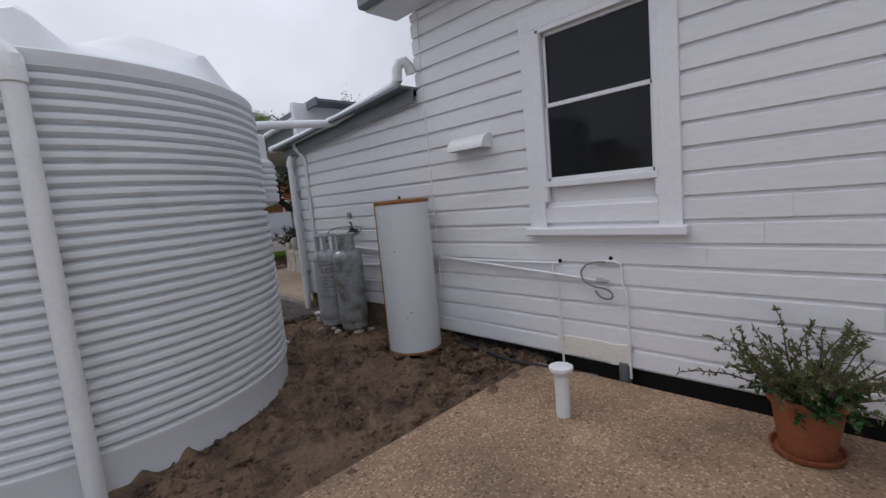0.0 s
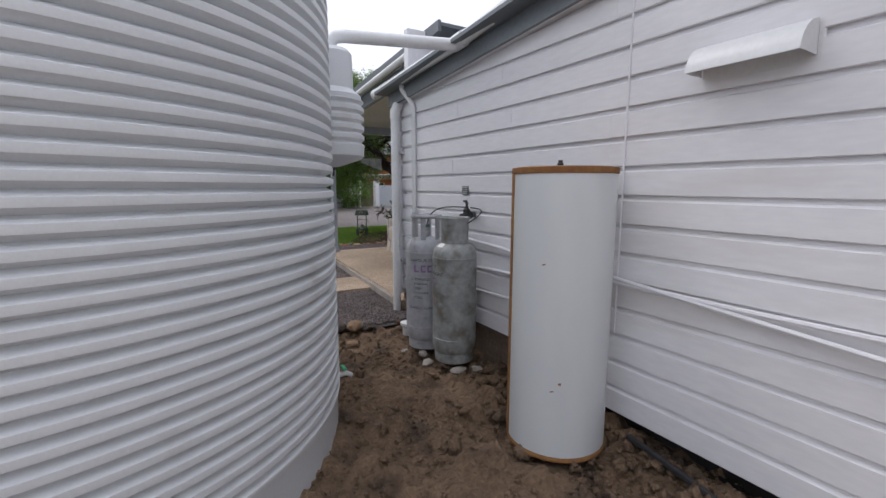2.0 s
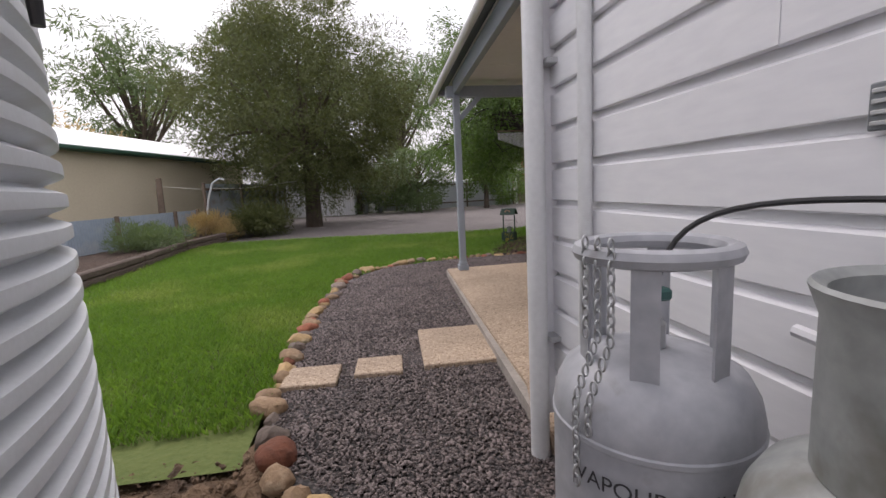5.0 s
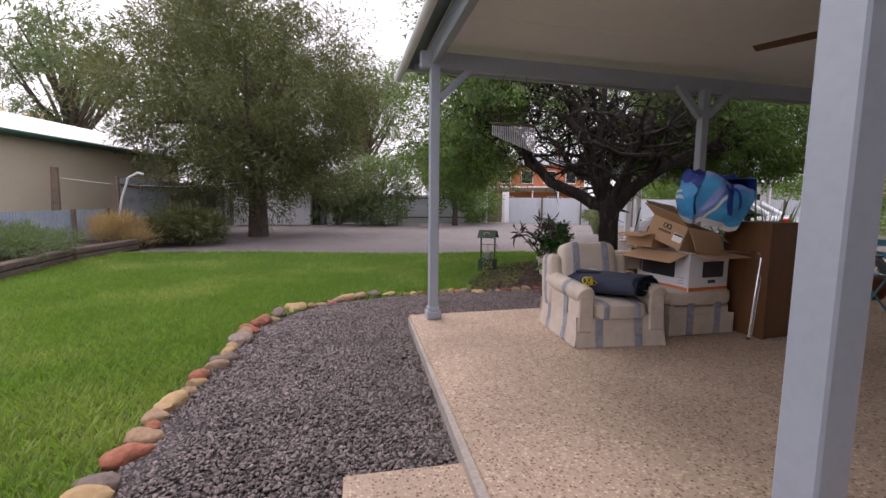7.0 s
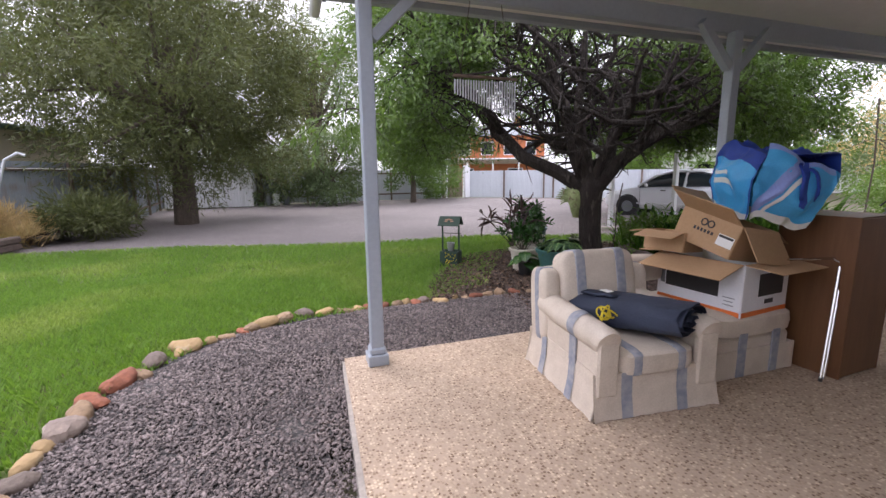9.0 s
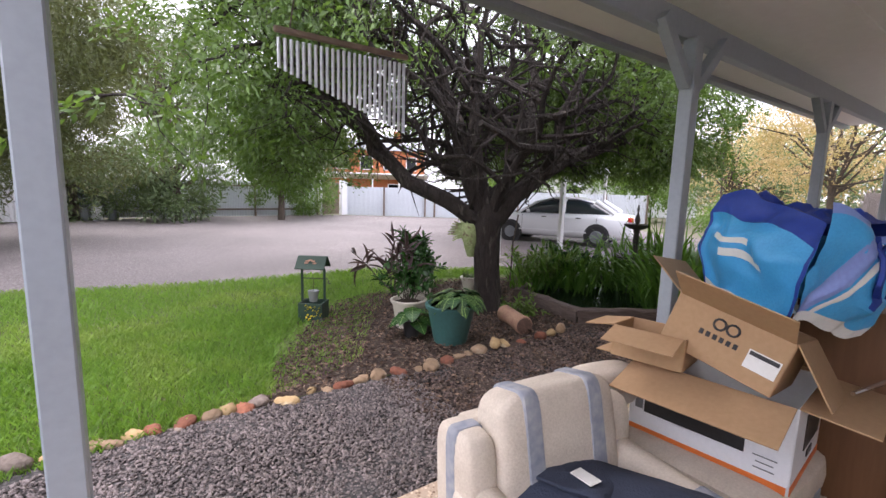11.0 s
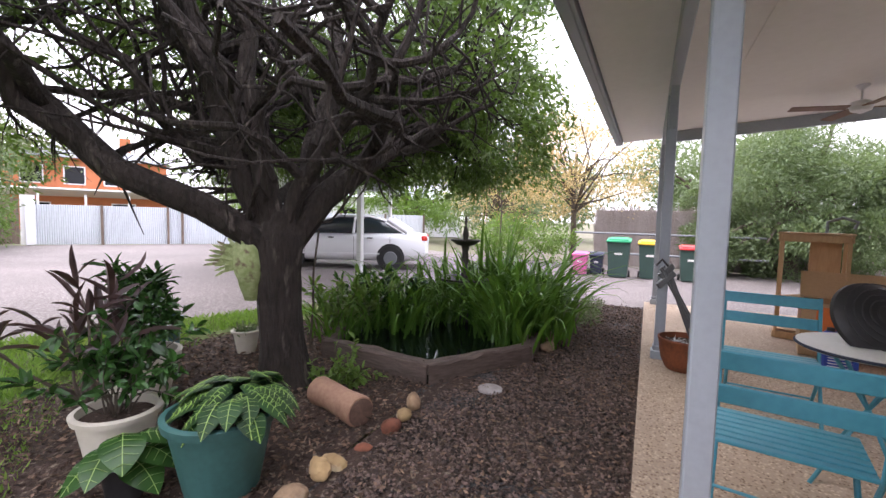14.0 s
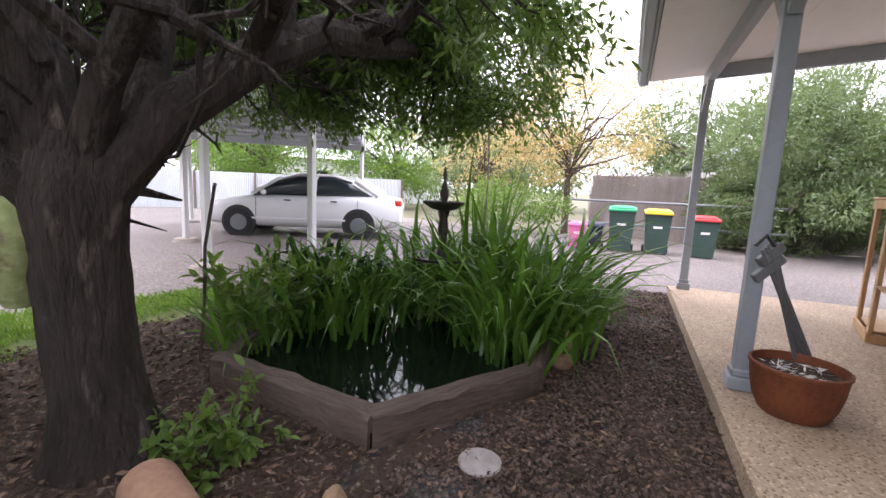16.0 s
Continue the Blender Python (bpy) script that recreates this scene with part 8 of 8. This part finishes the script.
for k in range(1, 6):
    u = k / 6
    a = np.array((10.3, 18.5)) * (1 - u) + np.array((15.2, 25.4)) * u
    b = np.array((12.1, 16.4)) * (1 - u) + np.array((19.4, 20.8)) * u
    L = np.linalg.norm(b - a)
    part("purlin", Geo().box((*((a + b) / 2), 2.53), (L, 0.05, 0.06), 0.004, rot(0, 0, math.degrees(math.atan2(b[1] - a[1], b[0] - a[0])))), ZINC, cp)


def sheet_fence(name, label, a, b, h, material, pitch=0.076, amp=0.018, z0=-0.05, posts=2.4, rail=True):
    """Corrugated sheets on posts, one long ribbed sheet and its rails."""
    a, b = np.array(a, dtype=float), np.array(b, dtype=float)
    L = np.linalg.norm(b - a)
    th = thing(name, label, "fence", pose(a[0], a[1], z0, 0, 0, math.degrees(math.atan2(b[1] - a[1], b[0] - a[0]))), kind="structure")
    n = int(L / pitch) * 4
    x = np.linspace(0, L, n + 1)
    y = amp * np.sin(x / pitch * 2 * math.pi)
    v = [(p, q, 0) for p, q in zip(x, y)] + [(p, q, h) for p, q in zip(x, y)]
    v += [(p, q + 0.003, 0) for p, q in zip(x, y)] + [(p, q + 0.003, h) for p, q in zip(x, y)]
    m = n + 1
    f = [[i, i + 1, m + i + 1, m + i] for i in range(n)] + [[2 * m + i, 3 * m + i, 3 * m + i + 1, 2 * m + i + 1] for i in range(n)] + [[m + i, m + i + 1, 3 * m + i + 1, 3 * m + i] for i in range(n)]
    part("sheet", Geo().add(v, f), material, th, smooth=True)
    k = int(L / posts) + 1
    for i in range(k + 1):
        part("fence_post", Geo().box((min(L, i * posts), -0.07, h / 2), (0.09, 0.08, h + 0.06), 0.006), TIMBER, th)
    if rail:
        for z in (0.35, h - 0.2):
            part("rail", Geo().box((L / 2, -0.05, z), (L, 0.04, 0.08), 0.005), TIMBER, th)
    return th


sheet_fence("fence_rear", "pale grey corrugated steel rear fence", (-3, 34.2), (12.3, 34.6), 1.75, ZINC)
sheet_fence("fence_side_pale", "pale blue-white corrugated fence behind the drive", (13.9, 34.6), (18.2, 31.4), 1.65, ZINC, rail=False)
sheet_fence("fence_side_pale", "pale blue-white corrugated fence behind the drive", (18.2, 31.4), (27.0, 23.5), 1.6, ZINC, rail=False)
sheet_fence("fence_old", "dark weathered corrugated iron fence", (-3.3, 21.9), (-2.0, 27.0), 1.95, ZINCD, 0.076, 0.012)
sheet_fence("fence_old", "dark weathered corrugated iron fence", (-2.0, 27.0), (-2.6, 34.0), 1.9, ZINCD, 0.076, 0.012)
sheet_fence("fence_low", "low blue-grey corrugated iron sheets along the shed", (-6.4, 9.0), (-3.6, 21.9), 1.05, ZINCB, 0.076, 0.012, rail=False)

gate = thing("white_gate", "white painted gate post with weathered board gate", "gate", pose(12.5, 34.4, -0.05, 0, 0, 4))
part("gate_post", Geo().box((1.35, 0, 1.0), (0.35, 0.35, 2.0), 0.02), TRIMW, gate)
for i in range(8):
    part("board", Geo().box((0.1 + i * 0.13, 0, 0.95), (0.115, 0.025, 1.8), 0.004), TIMBER, gate)
part("gate_frame", Geo().box((0.0, 0, 1.0), (0.1, 0.1, 2.05), 0.01), PVC, gate)

shed = thing("cream_shed", "long cream rendered shed with white sheet roof and green gutter", "shed", pose(-3.7, 28.7, 0, 0, 0, -12.2))
part("wall", Geo().box((-3.0, -11.0, 1.4), (6.0, 22.0, 3.1), 0.01), CREAMW, shed)
part("gutter", Geo().box((0.28, -10.9, 2.96), (0.14, 22.8, 0.13), 0.03), GREENG, shed)
part("eave_board", Geo().box((0.1, -10.9, 2.9), (0.3, 22.6, 0.02), 0.003), GREENG, shed)
g = Geo()
n = 150
x0, x1 = 0.3, -3.2
yy = np.linspace(-22.4, 0.6, n * 4)
v = [(x0, y, 3.0 + 0.02 * math.sin(i * math.pi / 2)) for i, y in enumerate(yy)] + [(x1, y, 4.1 + 0.02 * math.sin(i * math.pi / 2)) for i, y in enumerate(yy)]
m = len(yy)
g.add(v, [[i, m + i, m + i + 1, i + 1] for i in range(m - 1)])
part("roof", g, TRIMW, shed, "white corrugated roof", smooth=True)
wp = thing("leaning_pole", "old timber pole standing by the shed fence", "post", pose(-4.3, 20.9, 0, 0, 2, 0))
part("pole", Geo().tube([(0, 0, -0.2), (0.02, 0, 1.0), (0.0, 0.02, 2.1)], [0.11, 0.1, 0.085], 9), TIMBER, wp, smooth=True)
ml = thing("metal_post", "leaning pale curved metal post by the old fence", "post", pose(-3.0, 21.75, 0))
part("post", Geo().tube([(-0.35, 0, -0.1), (-0.1, 0, 1.3), (0.1, 0, 1.9), (0.35, 0, 2.05), (0.5, 0, 2.0)], 0.035, 8), ZINC, ml, smooth=True)
run("clothes_line", "sagging cord strung from the pole to the conifer", [(-4.3, 20.85, 1.85), (-3.4, 22.0, 1.72), (-2.2, 23.3, 1.7), (-0.3, 24.9, 1.95)], 0.008, PAPER, "cord", 5)
for k, (a, b) in enumerate((((-2.45, 8.6), (-2.4, 12.2)), ((-2.4, 12.3), (-2.45, 15.4)), ((-2.47, 15.5), (-2.6, 18.0)), ((-2.6, 18.1), (-2.3, 20.4)))):
    a, b = np.array(a), np.array(b)
    L = np.linalg.norm(b - a)
    for z in (0.06, 0.2):
        ob = part("garden_sleeper", Geo().box((0, 0, 0), (L, 0.18, 0.13), 0.025), SLEEPER, at=pose(*((a + b) / 2), z, 0, 0, math.degrees(math.atan2(b[1] - a[1], b[0] - a[0]))))
        tagged(ob, "weathered timber sleeper edging the side garden bed", "sleeper", "sleepers of the side bed")
setting("side_bed", patch([(-6.3, 8.5), (-2.5, 8.5), (-2.5, 15.5), (-2.7, 18), (-2.4, 20.5), (-1.6, 22.5), (-3.5, 23)], 0.15, 0.16, 0.05, 0.8, 9), MULCH, "raised mulch garden bed along the shed", "garden bed", smooth=True)

ms = thing("tin_shed", "small white ribbed steel garden shed", "shed", pose(-0.4, 33.4, -0.05, 0, 0, -6))
n = 60
x = np.linspace(-2.0, 2.0, n * 2)
yv = np.where(np.arange(n * 2) % 4 < 2, 0.0, 0.03)
v = [(p, q - 0.6, 0) for p, q in zip(x, yv)] + [(p, q - 0.6, 2.15) for p, q in zip(x, yv)]
part("front_wall", Geo().add(v, [[i, i + 1, n * 2 + i + 1, n * 2 + i] for i in range(n * 2 - 1)]), TRIMW, ms)
part("body", Geo().box((0, 0.1, 1.07), (3.98, 1.3, 2.14), 0.01), ZINC, ms)
part("roof", Geo().box((0, 0.05, 2.2), (4.2, 1.6, 0.05), 0.01, rot(5, 0, 0)), ROOFG, ms)
pan = thing("leaning_door", "white slatted panel leaning near the rear fence", "panel", pose(5.3, 32.6, 0.0, -38, 0, -20))
part("panel", Geo().box((0, 0, 0.65), (1.5, 0.04, 1.3), 0.006), TRIMW, pan)
for k in range(6):
    part("slat", Geo().box((0, -0.03, 0.2 + k * 0.2), (1.4, 0.02, 0.03), 0.004), ZINC, pan)
for k, (x, y, s) in enumerate(((2.6, 32.8, 0.35), (3.1, 33.0, 0.3), (2.2, 32.9, 0.3))):
    ob = part("junk_drum", Geo().lathe([(s * 0.4, 0.0), (s * 0.5, 0.05), (s * 0.5, s * 1.6), (s * 0.42, s * 1.7)], 14), STEEL if k else PVC, at=pose(x, y, -0.05))
    tagged(ob, "old drum standing by the rear fence", "drum", "drums by the rear fence")


def house(name, label, x, y, rz, size, h, wall, roof, rise, wins, eave=0.5):
    th = thing(name, label, "house", pose(x, y, -0.1, 0, 0, rz))
    sx, sy = size
    part("wall", Geo().box((0, 0, h / 2), (sx, sy, h), 0.01), wall, th)
    a, b = sx / 2 + eave, sy / 2 + eave
    rl = max(0.3, a - b)
    v = [(-a, -b, h), (a, -b, h), (a, b, h), (-a, b, h), (-rl, 0, h + rise), (rl, 0, h + rise)]
    part("roof", Geo().add(v, [[0, 1, 5, 4], [1, 2, 5], [2, 3, 4, 5], [3, 0, 4], [3, 2, 1, 0]]), roof, th)
    for wx, wz, ww, wh in wins:
        w = part("window", Geo().box((wx, -sy / 2 - 0.02, wz), (ww, 0.06, wh), 0.01), TRIMW, th)
        part("pane", Geo().box((wx, -sy / 2 - 0.055, wz), (ww - 0.16, 0.02, wh - 0.16), 0.004), PANE, w)
    return th


bh = house("brick_building", "two-storey orange brick building with hipped roof", 26.0, 55.0, -25, (10, 8), 5.4, BRICK, ROOFG, 1.6, [(-3.4, 4.1, 1.3, 1.4), (-1.0, 4.1, 1.3, 1.4), (1.4, 4.1, 1.3, 1.4), (3.6, 4.1, 1.1, 1.4), (-3.0, 1.4, 1.2, 1.3), (2.0, 1.4, 1.6, 1.3)])
part("porch_roof", Geo().box((-0.5, -5.2, 2.75), (11.5, 2.6, 0.12), 0.02, rot(-10, 0, 0)), TRIMW, bh, "white porch roof")
for k in range(5):
    part("porch_post", Geo().box((-5.6 + k * 2.6, -6.2, 1.3), (0.14, 0.14, 2.6), 0.01), TRIMW, bh)
part("chimney", Geo().box((2.5, 1.0, 6.9), (0.8, 0.8, 2.0), 0.02), BRICK, bh)
house("white_house", "white neighbouring house with low blue-grey roof", 33.0, 3.5, 90, (12, 8), 3.0, WHITE, ROOFG, 1.8, [(-3, 1.6, 1.4, 1.3), (1, 1.6, 1.6, 1.3)])
house("white_house", "pale house beyond the drive fence", 37.0, 33.0, -50, (12, 8), 3.0, WHITE, ZINC, 1.6, [(-3, 1.6, 1.4, 1.3), (2, 1.6, 1.4, 1.3)])

# ---- bins and brush fence ----
brush = thing("brush_fence", "grey-brown brushwood fence behind the bins", "fence", pose(21.3, 9.8, -0.05), kind="structure")
part("panel", Geo().box((0, -3.0, 0.95), (0.1, 13.6, 1.9), 0.02), BRUSH, brush)
rb = np.random.RandomState(77)
n = 6500
yb = rb.uniform(-9.7, 3.8, n)
zb = rb.uniform(0.9, 2.08, n)
o = np.column_stack([np.full(n, -0.055) - 0.02 * rb.rand(n), yb, np.zeros(n)])
tp2 = np.column_stack([o[:, 0] + rb.normal(size=n) * 0.02, yb + rb.normal(size=n) * 0.07, zb])
w = np.array((0, 0.006, 0))
part("twigs", fast_mesh("twigs", np.stack([o - w, o + w, tp2 + w, tp2 - w], 1).reshape(-1, 3), 4), BRUSH, brush)
for z in (0.5, 1.1):
    run("rail_pipe", "grey steel rail behind the bins", [(19.2, 9.0, z), (19.2, 14.0, z)], 0.03, STEEL, "rail", 8)


def bin_(label, x, y, body, lid, h, w, rz=180):
    th = thing("wheelie_bin", label, "bin", pose(x, y, -0.05, 0, 0, rz), "bins beside the drive")
    d = w * 1.12
    k = 0.8
    v = [(sx * d / 2 * q, sy * w / 2 * q, z) for z, q in ((0.04, k), (h * 0.9, 1.0)) for sx, sy in ((-1, -1), (1, -1), (1, 1), (-1, 1))]
    part("body", Geo().add(v, [[3, 2, 1, 0], [4, 5, 6, 7], [0, 1, 5, 4], [1, 2, 6, 5], [2, 3, 7, 6], [3, 0, 4, 7]]), body, th)
    part("rim", Geo().box((0, 0, h * 0.9), (d * 1.06, w * 1.06, 0.045), 0.01), body, th)
    g = Geo().box((0.02, 0, h * 0.95), (d * 1.12, w * 1.08, 0.05), 0.02, rot(0, 4, 0))
    g.box((0.02, 0, h * 0.98), (d * 0.9, w * 0.85, 0.05), 0.02, rot(0, 4, 0))
    part("lid", g, lid, th)
    part("label_mark", Geo().box((d / 2 * 0.945, 0, h * 0.62), (0.012, w * 0.34, 0.05), 0.002, rot(0, 6, 0)), PAPER, th)
    for s in (-1, 1):
        part("wheel", Geo().tube([(-d / 2 * 0.85, s * (w / 2 * 0.85), 0.09), (-d / 2 * 0.85, s * (w / 2 * 0.85 + 0.05), 0.09)], 0.09, 14), RUBBER, th)
    part("handle", Geo().tube([(-d / 2 - 0.06, -w / 2 * 0.8, h * 0.94), (-d / 2 - 0.06, w / 2 * 0.8, h * 0.94)], 0.014, 8), body, th)
    return th


bin_("small pink lidded bin on the drive", 17.75, 13.6, BINPINK, BINPINK, 0.62, 0.38)
bin_("small dark blue bin beside the pink one", 18.0, 13.2, NAVY, NAVY, 0.6, 0.34)
bin_("dark green wheelie bin with bright green lid", 17.75, 12.62, BINB, BINGREEN, 1.06, 0.56)
bin_("dark green wheelie bin with yellow lid", 17.85, 11.86, BINB, BINYEL, 1.02, 0.54)
bin_("dark green wheelie bin with red lid", 17.85, 10.92, BINB, BINRED, 0.92, 0.5)
run("dead_stem", "tall thin bare stem behind the pond", [(17.5, 15.9, 0), (17.6, 15.9, 1.6), (17.4, 15.9, 3.2)], 0.022, BARK2, "sapling", 7)

# ---- weatherboards ----
boards_on(wall_west, -3.5, 4.38, 0.097, 3.6, rs_wall, None, [(1.84, 2.84, 1.6, 2.98)])
boards_on(wall_annex, 4.38, 7.36, 0.268, 2.7, rs_wall, roof_low)
